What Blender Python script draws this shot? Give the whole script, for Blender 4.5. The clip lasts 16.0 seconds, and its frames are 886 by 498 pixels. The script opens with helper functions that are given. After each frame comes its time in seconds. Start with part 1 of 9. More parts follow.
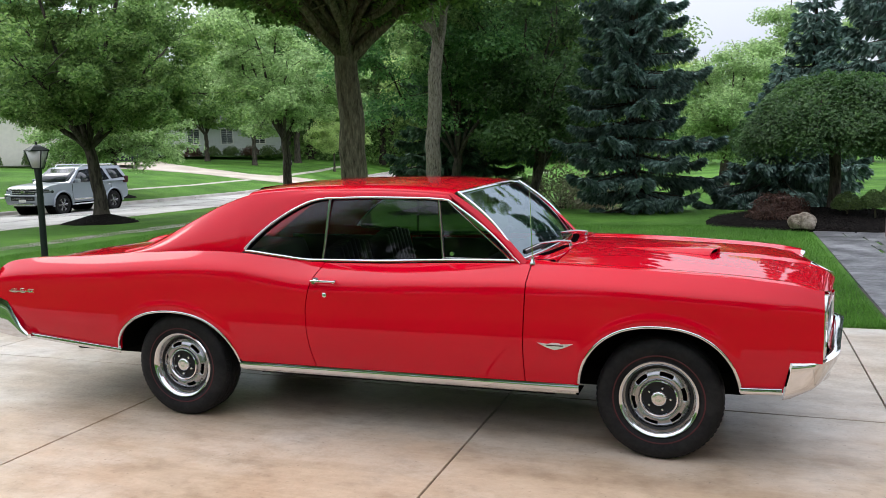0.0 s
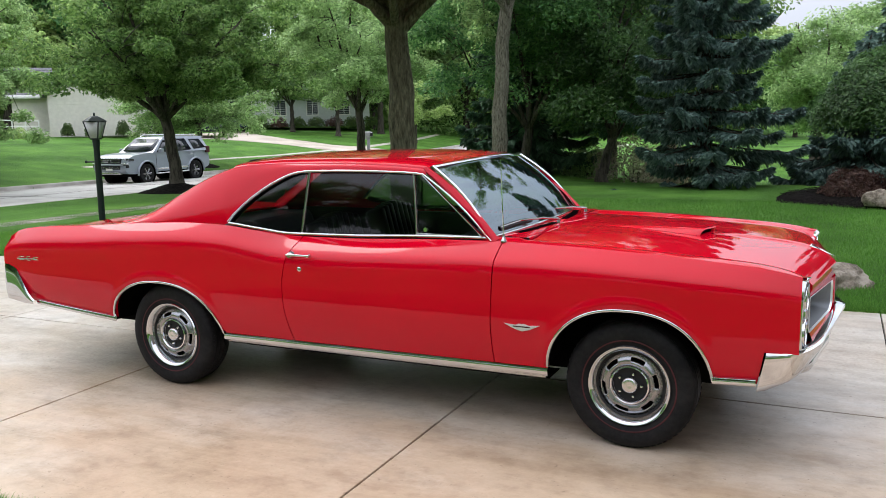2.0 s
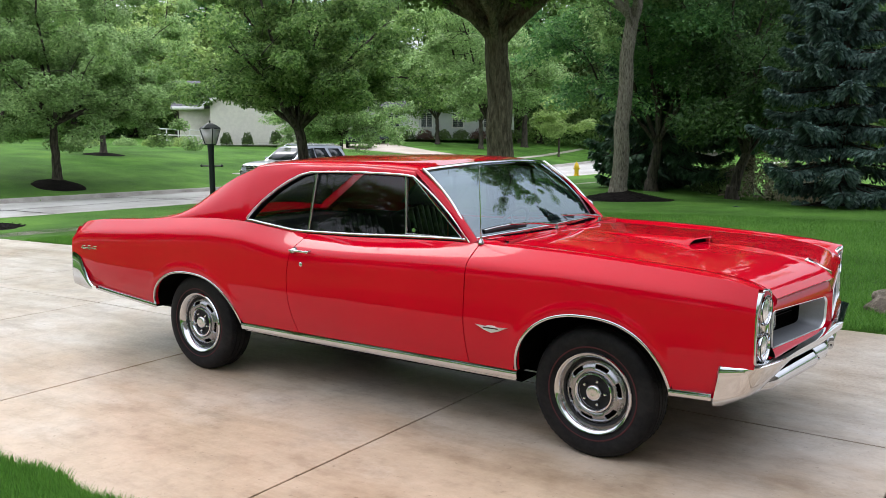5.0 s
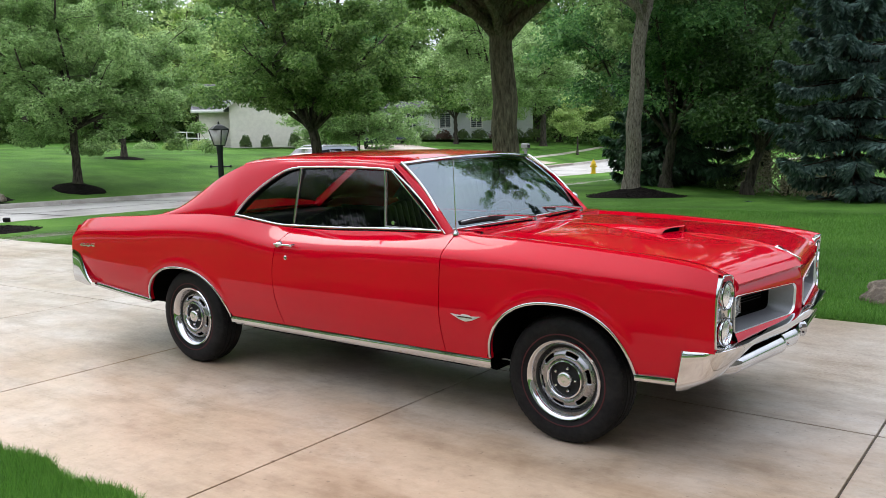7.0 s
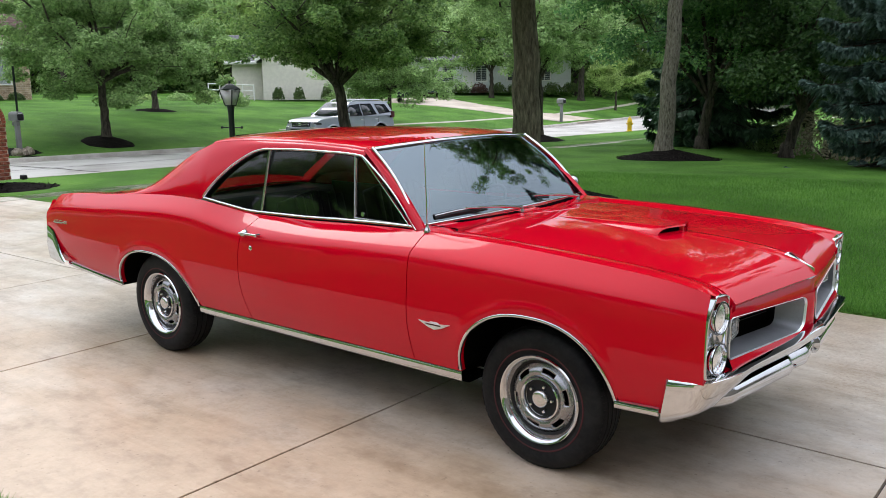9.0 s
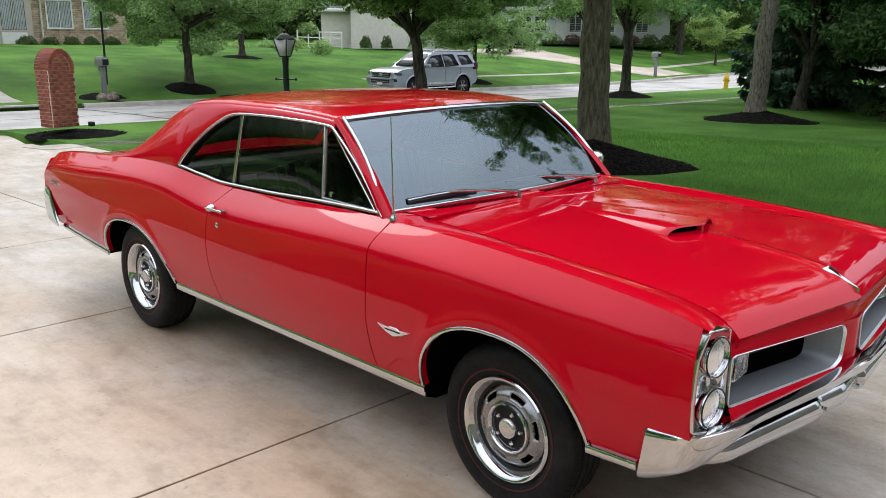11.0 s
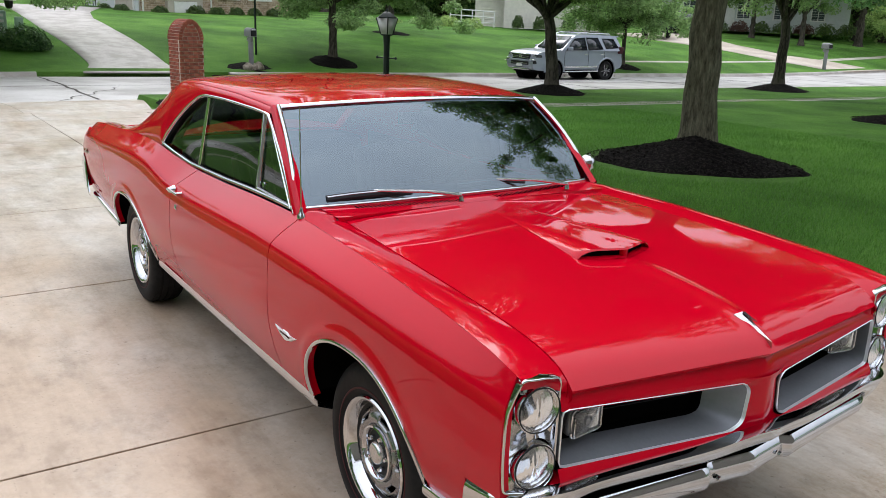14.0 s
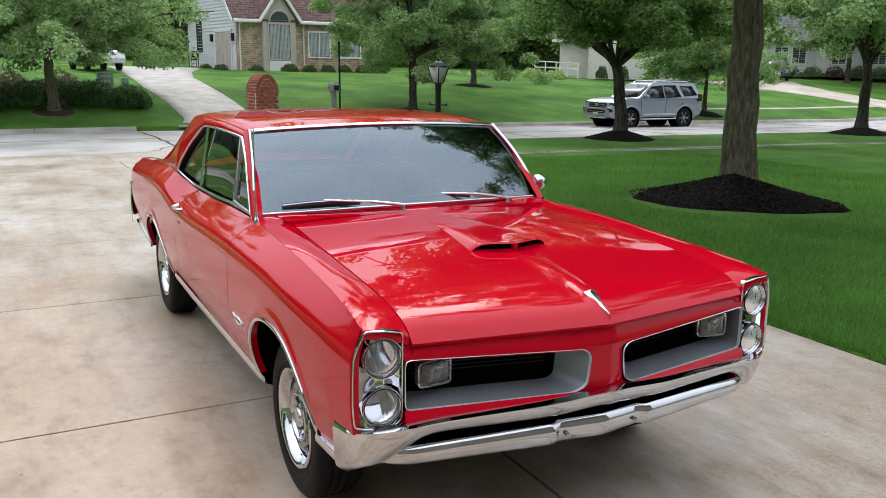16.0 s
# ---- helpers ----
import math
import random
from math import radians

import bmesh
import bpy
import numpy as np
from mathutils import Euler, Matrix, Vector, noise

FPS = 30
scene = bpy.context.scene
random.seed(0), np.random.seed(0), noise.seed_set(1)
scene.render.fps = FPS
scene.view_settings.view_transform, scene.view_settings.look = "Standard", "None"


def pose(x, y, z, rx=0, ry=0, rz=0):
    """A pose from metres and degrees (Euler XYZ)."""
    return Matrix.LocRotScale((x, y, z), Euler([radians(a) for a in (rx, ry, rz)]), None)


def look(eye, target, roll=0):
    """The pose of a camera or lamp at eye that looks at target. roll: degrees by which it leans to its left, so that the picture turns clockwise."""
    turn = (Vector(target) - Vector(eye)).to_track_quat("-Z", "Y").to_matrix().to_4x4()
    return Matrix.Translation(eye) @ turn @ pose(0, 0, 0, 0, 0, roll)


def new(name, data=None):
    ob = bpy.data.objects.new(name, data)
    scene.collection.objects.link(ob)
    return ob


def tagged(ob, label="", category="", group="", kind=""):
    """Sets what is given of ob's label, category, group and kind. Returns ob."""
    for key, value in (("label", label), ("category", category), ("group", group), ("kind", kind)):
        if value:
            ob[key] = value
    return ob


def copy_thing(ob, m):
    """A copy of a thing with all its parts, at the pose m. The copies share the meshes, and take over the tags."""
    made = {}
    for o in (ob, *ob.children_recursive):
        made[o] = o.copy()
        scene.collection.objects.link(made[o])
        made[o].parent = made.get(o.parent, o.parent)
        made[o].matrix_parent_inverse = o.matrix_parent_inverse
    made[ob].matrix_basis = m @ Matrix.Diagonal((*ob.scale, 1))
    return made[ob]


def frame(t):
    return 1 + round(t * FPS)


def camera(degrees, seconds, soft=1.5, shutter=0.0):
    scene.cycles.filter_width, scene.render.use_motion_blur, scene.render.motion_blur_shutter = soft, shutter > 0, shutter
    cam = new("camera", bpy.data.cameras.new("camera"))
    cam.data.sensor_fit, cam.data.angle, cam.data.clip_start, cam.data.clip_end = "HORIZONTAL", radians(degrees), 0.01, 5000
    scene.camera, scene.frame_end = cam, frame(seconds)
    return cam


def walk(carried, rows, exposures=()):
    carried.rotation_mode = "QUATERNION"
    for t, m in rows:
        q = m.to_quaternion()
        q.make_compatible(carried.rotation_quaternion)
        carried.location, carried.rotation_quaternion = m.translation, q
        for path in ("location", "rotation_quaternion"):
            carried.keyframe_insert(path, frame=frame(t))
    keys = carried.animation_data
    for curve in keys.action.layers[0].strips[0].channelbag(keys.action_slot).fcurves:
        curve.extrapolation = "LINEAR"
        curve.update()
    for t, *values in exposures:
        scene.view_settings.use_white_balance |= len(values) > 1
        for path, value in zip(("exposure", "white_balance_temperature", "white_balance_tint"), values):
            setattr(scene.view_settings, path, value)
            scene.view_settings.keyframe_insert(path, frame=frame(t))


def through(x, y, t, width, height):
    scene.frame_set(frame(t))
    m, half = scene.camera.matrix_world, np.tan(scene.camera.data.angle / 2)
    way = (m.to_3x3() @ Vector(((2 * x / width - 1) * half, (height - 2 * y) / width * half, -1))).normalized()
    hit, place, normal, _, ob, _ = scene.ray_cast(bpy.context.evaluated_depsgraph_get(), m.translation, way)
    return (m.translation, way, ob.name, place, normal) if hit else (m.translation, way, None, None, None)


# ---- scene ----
cam = camera(55.3, 16.0, soft=0.8)
PATH = [
    (0, (1.811, -5.27, 1.676), (1.163, -3.394, 1.43), -1.2),
    (0.5, (2.046, -5.194, 1.679), (1.311, -3.352, 1.419), -1.2),
    (1, (2.19, -5.144, 1.679), (1.402, -3.326, 1.41), -1.3),
    (1.5, (2.276, -5.022, 1.671), (1.459, -3.217, 1.39), -1.2),
    (2, (2.354, -4.916, 1.67), (1.516, -3.126, 1.362), -1.1),
    (2.5, (2.412, -4.86, 1.673), (1.548, -3.089, 1.329), -0.6),
    (3, (2.579, -4.74, 1.67), (1.635, -3.013, 1.316), -0.1),
    (3.5, (2.753, -4.648, 1.673), (1.731, -2.961, 1.341), 0.1),
    (4, (2.908, -4.62, 1.656), (1.834, -2.959, 1.36), 0.1),
    (6.5, (3.433, -4.493, 1.559), (2.247, -2.904, 1.293), -1.1),
    (7, (3.45, -4.495, 1.563), (2.263, -2.908, 1.293), -1.2),
    (7.5, (3.476, -4.447, 1.597), (2.281, -2.867, 1.316), -1.3),
    (8, (3.479, -4.325, 1.667), (2.273, -2.76, 1.353), -1.1),
    (8.5, (3.429, -4.109, 1.685), (2.211, -2.561, 1.338), -0.7),
    (9, (3.419, -3.901, 1.717), (2.173, -2.383, 1.338), -0.7),
    (11.5, (3.375, -2.889, 1.791), (1.956, -1.581, 1.267), 0.6),
    (12, (3.498, -2.745, 1.823), (2.047, -1.488, 1.265), 1.0),
    (12.5, (3.561, -2.609, 1.821), (2.081, -1.391, 1.252), 1.4),
    (13, (3.578, -2.457, 1.816), (2.073, -1.266, 1.252), 2.0),
    (13.5, (3.621, -2.318, 1.82), (2.081, -1.168, 1.266), 2.2),
    (14, (3.769, -2.145, 1.816), (2.172, -1.069, 1.276), 2.0),
    (14.5, (3.962, -2.007, 1.801), (2.323, -0.991, 1.271), 1.2),
    (15, (4.174, -1.963, 1.774), (2.507, -0.981, 1.267), 0.8),
    (15.5, (4.391, -1.918, 1.762), (2.691, -0.975, 1.292), 1.1),
    (16, (4.586, -1.8, 1.735), (2.849, -0.904, 1.309), 0.6),
]
walk(cam, [(t, look(eye, target, roll)) for t, eye, target, roll in PATH],
     exposures=[(0.0, 0.27), (4.0, 0.25), (8.5, 0.16), (12.5, 0.0), (16.0, 0.0)])

# ---- world, sun, exposure ----
scene.view_settings.exposure = 0.0
world = bpy.data.worlds.new("overcast_sky")
scene.world = world
world.use_nodes = True
_n = world.node_tree.nodes
_l = world.node_tree.links
_n.clear()
_sky = _n.new("ShaderNodeTexSky")
_sky.sky_type = "NISHITA"
_sky.sun_disc = False
_sky.sun_elevation = radians(45)
_sky.sun_rotation = radians(-66)
_sky.air_density = 1.0
_sky.dust_density = 4.0
_hs = _n.new("ShaderNodeHueSaturation")
_hs.inputs["Saturation"].default_value = 0.22
_bg = _n.new("ShaderNodeBackground")
_bg.inputs["Strength"].default_value = 0.15
_wo = _n.new("ShaderNodeOutputWorld")
_l.new(_sky.outputs[0], _hs.inputs["Color"])
# an overcast sky is about three times brighter overhead than at the horizon
_tc = _n.new("ShaderNodeTexCoord")
_sx = _n.new("ShaderNodeSeparateXYZ")
_mr = _n.new("ShaderNodeMapRange")
_mr.inputs[1].default_value, _mr.inputs[2].default_value = 0.0, 1.0
_mr.inputs[3].default_value, _mr.inputs[4].default_value = 0.70, 2.30
_vm = _n.new("ShaderNodeVectorMath")
_vm.operation = "SCALE"
_l.new(_tc.outputs["Generated"], _sx.inputs[0])
_l.new(_sx.outputs["Z"], _mr.inputs[0])
# cloud layer over the clear sky, with broad soft patches
_cn = _n.new("ShaderNodeTexNoise")
_cn.inputs["Scale"].default_value = 2.2
_cn.inputs["Detail"].default_value = 4.0
_l.new(_tc.outputs["Generated"], _cn.inputs["Vector"])
_cr = _n.new("ShaderNodeValToRGB")
_cr.color_ramp.elements[0].position, _cr.color_ramp.elements[0].color = 0.3, (0.74, 0.80, 0.96, 1)
_cr.color_ramp.elements[1].position, _cr.color_ramp.elements[1].color = 0.7, (0.98, 1.02, 1.14, 1)
_l.new(_cn.outputs[0], _cr.inputs[0])
_cs = _n.new("ShaderNodeVectorMath")
_cs.operation = "SCALE"
_cs.inputs["Scale"].default_value = 7.0
_l.new(_cr.outputs[0], _cs.inputs[0])
_cm = _n.new("ShaderNodeMix")
_cm.data_type = "RGBA"
_cm.inputs[0].default_value = 0.82
_l.new(_hs.outputs[0], _cm.inputs[6])
_l.new(_cs.outputs[0], _cm.inputs[7])
_l.new(_cm.outputs[2], _vm.inputs[0])
_l.new(_mr.outputs[0], _vm.inputs["Scale"])
_l.new(_vm.outputs[0], _bg.inputs["Color"])
_l.new(_bg.outputs[0], _wo.inputs["Surface"])
sun = new("sun", bpy.data.lights.new("sun", "SUN"))
sun.data.energy = 0.8
sun.data.angle = radians(28)
sun.data.color = (1.0, 0.97, 0.93)
sun.matrix_world = look((0, 0, 20), (19.0, -7.0, 0.0))


# ---- materials ----
def mat(name):
    m = bpy.data.materials.new(name)
    m.use_nodes = True
    m.node_tree.nodes.clear()
    return m, m.node_tree.nodes, m.node_tree.links


def ramp(n, stops):
    r = n.new("ShaderNodeValToRGB")
    e = r.color_ramp.elements
    while len(e) < len(stops):
        e.new(0.5)
    for k, (p, c) in enumerate(stops):
        e[k].position = p
        e[k].color = (*c, 1)
    return r


def noise_tex(n, l, scale, detail=5.0, rough=0.55, kind="Object", stretch=None):
    tc = n.new("ShaderNodeTexCoord")
    t = n.new("ShaderNodeTexNoise")
    t.inputs["Scale"].default_value = scale
    t.inputs["Detail"].default_value = detail
    t.inputs["Roughness"].default_value = rough
    if stretch:
        mp = n.new("ShaderNodeMapping")
        mp.inputs["Scale"].default_value = stretch
        l.new(tc.outputs[kind], mp.inputs["Vector"])
        l.new(mp.outputs[0], t.inputs["Vector"])
    else:
        l.new(tc.outputs[kind], t.inputs["Vector"])
    return t


def bump(n, l, height, strength, distance, normal=None):
    b = n.new("ShaderNodeBump")
    b.inputs["Strength"].default_value = strength
    b.inputs["Distance"].default_value = distance
    l.new(height, b.inputs["Height"])
    if normal:
        l.new(normal, b.inputs["Normal"])
    return b.outputs[0]


def surface(name, stops, scale=3.0, rough=0.6, metal=0.0, spec=0.28, fine=60.0, relief=0.3, depth=0.004, coat=0.0,
            coat_rough=0.03, rough_var=0.1, kind="Object", per_object=0.0, island=0.0, stretch=None):
    """A surface whose colour runs through stops by a broad noise, with fine grain and relief."""
    m, n, l = mat(name)
    p = n.new("ShaderNodeBsdfPrincipled")
    o = n.new("ShaderNodeOutputMaterial")
    l.new(p.outputs[0], o.inputs[0])
    a = noise_tex(n, l, scale, 6, 0.6, kind, stretch)
    f = noise_tex(n, l, fine, 4, 0.6, kind, stretch)
    mx = n.new("ShaderNodeMix")
    mx.inputs[0].default_value = 0.3
    l.new(a.outputs[0], mx.inputs[2])
    l.new(f.outputs[0], mx.inputs[3])
    r = ramp(n, stops)
    wide = n.new("ShaderNodeMapRange")
    wide.inputs[1].default_value, wide.inputs[2].default_value = 0.33, 0.67
    l.new(mx.outputs[0], wide.inputs[0])
    l.new(wide.outputs[0], r.inputs[0])
    col = r.outputs[0]
    if per_object or island:
        hv = n.new("ShaderNodeHueSaturation")
        src = n.new("ShaderNodeObjectInfo").outputs["Random"] if per_object else n.new("ShaderNodeNewGeometry").outputs["Random Per Island"]
        mr = n.new("ShaderNodeMapRange")
        amt = per_object or island
        mr.inputs[3].default_value = 1 - amt
        mr.inputs[4].default_value = 1 + amt
        l.new(src, mr.inputs[0])
        l.new(mr.outputs[0], hv.inputs["Value"])
        l.new(col, hv.inputs["Color"])
        col = hv.outputs[0]
    l.new(col, p.inputs["Base Color"])
    p.inputs["Metallic"].default_value = metal
    p.inputs["Specular IOR Level"].default_value = spec
    p.inputs["Coat Weight"].default_value = coat
    p.inputs["Coat Roughness"].default_value = coat_rough
    rr = n.new("ShaderNodeMapRange")
    rr.inputs[3].default_value = max(0.0, rough - rough_var)
    rr.inputs[4].default_value = min(1.0, rough + rough_var)
    l.new(a.outputs[0], rr.inputs[0])
    l.new(rr.outputs[0], p.inputs["Roughness"])
    if relief:
        l.new(bump(n, l, f.outputs[0], relief, depth), p.inputs["Normal"])
    return m


def tone(c, k):
    return tuple(min(1, v * k) for v in c)


def plain(name, c, rough=0.5, metal=0.0, vary=0.12, fine=80.0, relief=0.1, depth=0.001, **kw):
    return surface(name, [(0.3, tone(c, 1 - vary)), (0.7, tone(c, 1 + vary))], 4.0, rough, metal, fine=fine, relief=relief, depth=depth, **kw)


def glass(name, tint, rough=0.0, fresnel=1.45, sheen=(1, 1, 1)):
    m, n, l = mat(name)
    t = n.new("ShaderNodeBsdfTransparent")
    t.inputs[0].default_value = (*tint, 1)
    g = n.new("ShaderNodeBsdfGlossy")
    g.inputs["Roughness"].default_value = rough
    g.inputs[0].default_value = (*sheen, 1)
    fr = n.new("ShaderNodeFresnel")
    fr.inputs[0].default_value = fresnel
    mx = n.new("ShaderNodeMixShader")
    o = n.new("ShaderNodeOutputMaterial")
    l.new(fr.outputs[0], mx.inputs[0])
    l.new(t.outputs[0], mx.inputs[1])
    l.new(g.outputs[0], mx.inputs[2])
    l.new(mx.outputs[0], o.inputs[0])
    return m


def leaf_mat(name, dark, mid, light, gloss=0.35, through=0.35):
    m, n, l = mat(name)
    geo = n.new("ShaderNodeNewGeometry")
    big = noise_tex(n, l, 0.7, 3, 0.5)
    mx = n.new("ShaderNodeMix")
    mx.inputs[0].default_value = 0.55
    l.new(geo.outputs["Random Per Island"], mx.inputs[2])
    l.new(big.outputs[0], mx.inputs[3])
    r = ramp(n, [(0.2, dark), (0.5, mid), (0.85, light)])
    l.new(mx.outputs[0], r.inputs[0])
    p = n.new("ShaderNodeBsdfPrincipled")
    p.inputs["Roughness"].default_value = gloss + 0.15
    p.inputs["Specular IOR Level"].default_value = 0.4
    l.new(r.outputs[0], p.inputs["Base Color"])
    tr = n.new("ShaderNodeBsdfTranslucent")
    hv = n.new("ShaderNodeHueSaturation")
    hv.inputs["Value"].default_value = 1.75
    hv.inputs["Saturation"].default_value = 1.0
    l.new(r.outputs[0], hv.inputs["Color"])
    l.new(hv.outputs[0], tr.inputs[0])
    s = n.new("ShaderNodeMixShader")
    s.inputs[0].default_value = through
    o = n.new("ShaderNodeOutputMaterial")
    l.new(p.outputs[0], s.inputs[1])
    l.new(tr.outputs[0], s.inputs[2])
    l.new(s.outputs[0], o.inputs[0])
    return m


def car_paint(name, c):
    m, n, l = mat(name)
    p = n.new("ShaderNodeBsdfPrincipled")
    o = n.new("ShaderNodeOutputMaterial")
    l.new(p.outputs[0], o.inputs[0])
    a = noise_tex(n, l, 1.3, 3, 0.5)
    r = ramp(n, [(0.3, tone(c, 0.94)), (0.7, tone(c, 1.05))])
    l.new(a.outputs[0], r.inputs[0])
    l.new(r.outputs[0], p.inputs["Base Color"])
    p.inputs["Roughness"].default_value = 0.42
    p.inputs["Specular IOR Level"].default_value = 0.0
    p.inputs["Coat Weight"].default_value = 1.0
    p.inputs["Coat Roughness"].default_value = 0.004
    p.inputs["Coat IOR"].default_value = 1.385
    w = noise_tex(n, l, 2.2, 2, 0.4)
    l.new(bump(n, l, w.outputs[0], 0.025, 0.008), p.inputs["Coat Normal"])
    return m


RED = car_paint("red_paint", (0.57, 0.0009, 0.0145))
CHROME = plain("chrome", (0.64, 0.65, 0.67), 0.07, 1.0, 0.04, 30, 0.02, 0.0005, rough_var=0.04)
DULL_CHROME = plain("dull_chrome", (0.62, 0.62, 0.62), 0.24, 1.0, 0.1, 40, 0.05, 0.0005)
SILVER = plain("silver_paint", (0.22, 0.23, 0.245), 0.42, 0.3, 0.06)
WHEEL_GREY = plain("wheel_grey", (0.33, 0.33, 0.34), 0.26, 0.95, 0.10)
BLACK = plain("black_trim", (0.012, 0.012, 0.013), 0.55)
# near-black colour standing in for the shade inside recesses and under bodies
DEEP = plain("recess_shade", (0.004, 0.004, 0.004), 0.9, spec=0.02)
RUBBER = surface("tyre_rubber", [(0.2, (0.007, 0.007, 0.008)), (0.8, (0.019, 0.018, 0.018))], 6, 0.6, spec=0.14, fine=40, relief=0.25, depth=0.002)
RED_LINE = plain("dull_red_line", (0.06, 0.012, 0.014), 0.65)
VINYL = plain("black_vinyl", (0.018, 0.018, 0.02), 0.42, relief=0.3, depth=0.002)
WINDOW = glass("tinted_glass", (0.40, 0.45, 0.45), 0.0, 1.55)
WINDSHIELD = glass("windshield_glass", (0.22, 0.29, 0.31), 0.0, 2.5, (0.78, 0.92, 1.0))
LENS = glass("lamp_lens", (0.95, 0.96, 0.97), 0.05, 1.5)
REFLECTOR = plain("lamp_reflector", (0.40, 0.41, 0.43), 0.38, 0.85, 0.3, 90, 0.6, 0.004)
SUV_PAINT = plain("silver_suv_paint", (0.30, 0.33, 0.375), 0.32, 0.45, 0.02, relief=0.0, coat=0.7)
SUV_GLASS = plain("dark_car_glass", (0.02, 0.024, 0.028), 0.06, 0.0, 0.1, spec=0.7)
BLUE_PAINT = plain("blue_car_paint", (0.018, 0.028, 0.085), 0.25, 0.2, relief=0.0, coat=0.8)
DARK_PAINT = plain("dark_car_paint", (0.03, 0.035, 0.04), 0.25, 0.2, relief=0.0, coat=0.8)
WHITE_PAINT_CAR = plain("white_car_paint", (0.6, 0.6, 0.6), 0.3, relief=0.0, coat=0.8)

CONCRETE = surface("driveway_concrete", [(0.06, (0.37, 0.285, 0.205)), (0.26, (0.475, 0.398, 0.315)), (0.46, (0.55, 0.49, 0.415)), (0.85, (0.61, 0.575, 0.53))],
                   0.62, 0.36, spec=0.5, fine=45, relief=0.12, depth=0.002, rough_var=0.16, kind="Object", per_object=0.04)


def stained(m, centre, reach, colour):
    """A broad brown stain with ragged edges lying over a surface."""
    n, l = m.node_tree.nodes, m.node_tree.links
    p = next(k for k in n if k.type == "BSDF_PRINCIPLED")
    col = p.inputs["Base Color"].links[0].from_socket
    tc = n.new("ShaderNodeTexCoord")
    mp = n.new("ShaderNodeMapping")
    mp.vector_type = "TEXTURE"
    mp.inputs["Location"].default_value = centre
    mp.inputs["Scale"].default_value = reach
    g = n.new("ShaderNodeTexGradient")
    g.gradient_type = "SPHERICAL"
    l.new(tc.outputs["Object"], mp.inputs["Vector"])
    l.new(mp.outputs[0], g.inputs[0])
    a = noise_tex(n, l, 1.5, 7, 0.62, stretch=(0.7, 1.3, 1))
    ad = n.new("ShaderNodeMath")
    ad.operation = "MULTIPLY_ADD"
    ad.inputs[1].default_value = 0.75
    l.new(g.outputs["Fac"], ad.inputs[0])
    l.new(a.outputs[0], ad.inputs[2])
    mr = n.new("ShaderNodeMapRange")
    mr.inputs[1].default_value, mr.inputs[2].default_value = 0.44, 0.90
    mr.inputs[4].default_value = 0.85
    l.new(ad.outputs[0], mr.inputs[0])
    mx = n.new("ShaderNodeMix")
    mx.data_type = "RGBA"
    l.new(mr.outputs[0], mx.inputs[0])
    l.new(col, mx.inputs[6])
    mx.inputs[7].default_value = (*colour, 1)
    # mottling and small dark specks
    b = noise_tex(n, l, 2.6, 8, 0.7, stretch=(1, 1.5, 1))
    r2 = ramp(n, [(0.28, (0.68, 0.635, 0.585)), (0.48, (0.98, 0.97, 0.955)), (0.72, (1, 1, 1))])
    r2.color_ramp.elements[2].color = (1.16, 1.17, 1.18, 1)
    l.new(b.outputs[0], r2.inputs[0])
    c = noise_tex(n, l, 28, 3, 0.6)
    r3 = ramp(n, [(0.26, (0.62, 0.60, 0.58)), (0.36, (1, 1, 1))])
    l.new(c.outputs[0], r3.inputs[0])
    # long wash marks along the fall of the drive
    d = noise_tex(n, l, 1.1, 6, 0.65, stretch=(0.35, 2.4, 1))
    r4 = ramp(n, [(0.36, (0.80, 0.765, 0.72)), (0.52, (1, 1, 1))])
    l.new(d.outputs[0], r4.inputs[0])
    e = noise_tex(n, l, 9, 6, 0.7)
    r5 = ramp(n, [(0.3, (0.84, 0.82, 0.80)), (0.55, (1, 1, 1))])
    l.new(e.outputs[0], r5.inputs[0])
    last = mx.outputs[2]
    for r in (r2, r3, r4, r5):
        m2 = n.new("ShaderNodeMix")
        m2.data_type = "RGBA"
        m2.blend_type = "MULTIPLY"
        m2.inputs[0].default_value = 1.0
        l.new(last, m2.inputs[6])
        l.new(r.outputs[0], m2.inputs[7])
        last = m2.outputs[2]
    l.new(last, p.inputs["Base Color"])


stained(CONCRETE, (1.4, -3.0, 0), (7.0, 3.6, 3.0), (0.45, 0.325, 0.215))
STREET = surface("street_concrete", [(0.25, (0.33, 0.31, 0.285)), (0.5, (0.46, 0.44, 0.41)), (0.75, (0.53, 0.51, 0.48))], 0.5, 0.6, fine=30, relief=0.15)
TAN_DRIVE = surface("tan_concrete", [(0.3, (0.42, 0.35, 0.28)), (0.7, (0.56, 0.49, 0.41))], 0.6, 0.6, fine=30, relief=0.15)
WALK = surface("walk_concrete", [(0.3, (0.36, 0.34, 0.27)), (0.7, (0.50, 0.47, 0.39))], 1.5, 0.7, fine=30, relief=0.2)
KERB = surface("kerb_concrete", [(0.3, (0.36, 0.33, 0.29)), (0.7, (0.50, 0.47, 0.43))], 1.5, 0.7, fine=40, relief=0.3)
JOINT = plain("joint_filler", (0.09, 0.08, 0.07), 0.9)
CRACK = plain("road_tar", (0.03, 0.03, 0.03), 0.7)
PATH_STONE = surface("stamped_stone", [(0.3, (0.10, 0.10, 0.105)), (0.55, (0.20, 0.20, 0.21)), (0.75, (0.29, 0.29, 0.30))], 1.6, 0.4, fine=14, relief=0.5, depth=0.01, per_object=0.15)
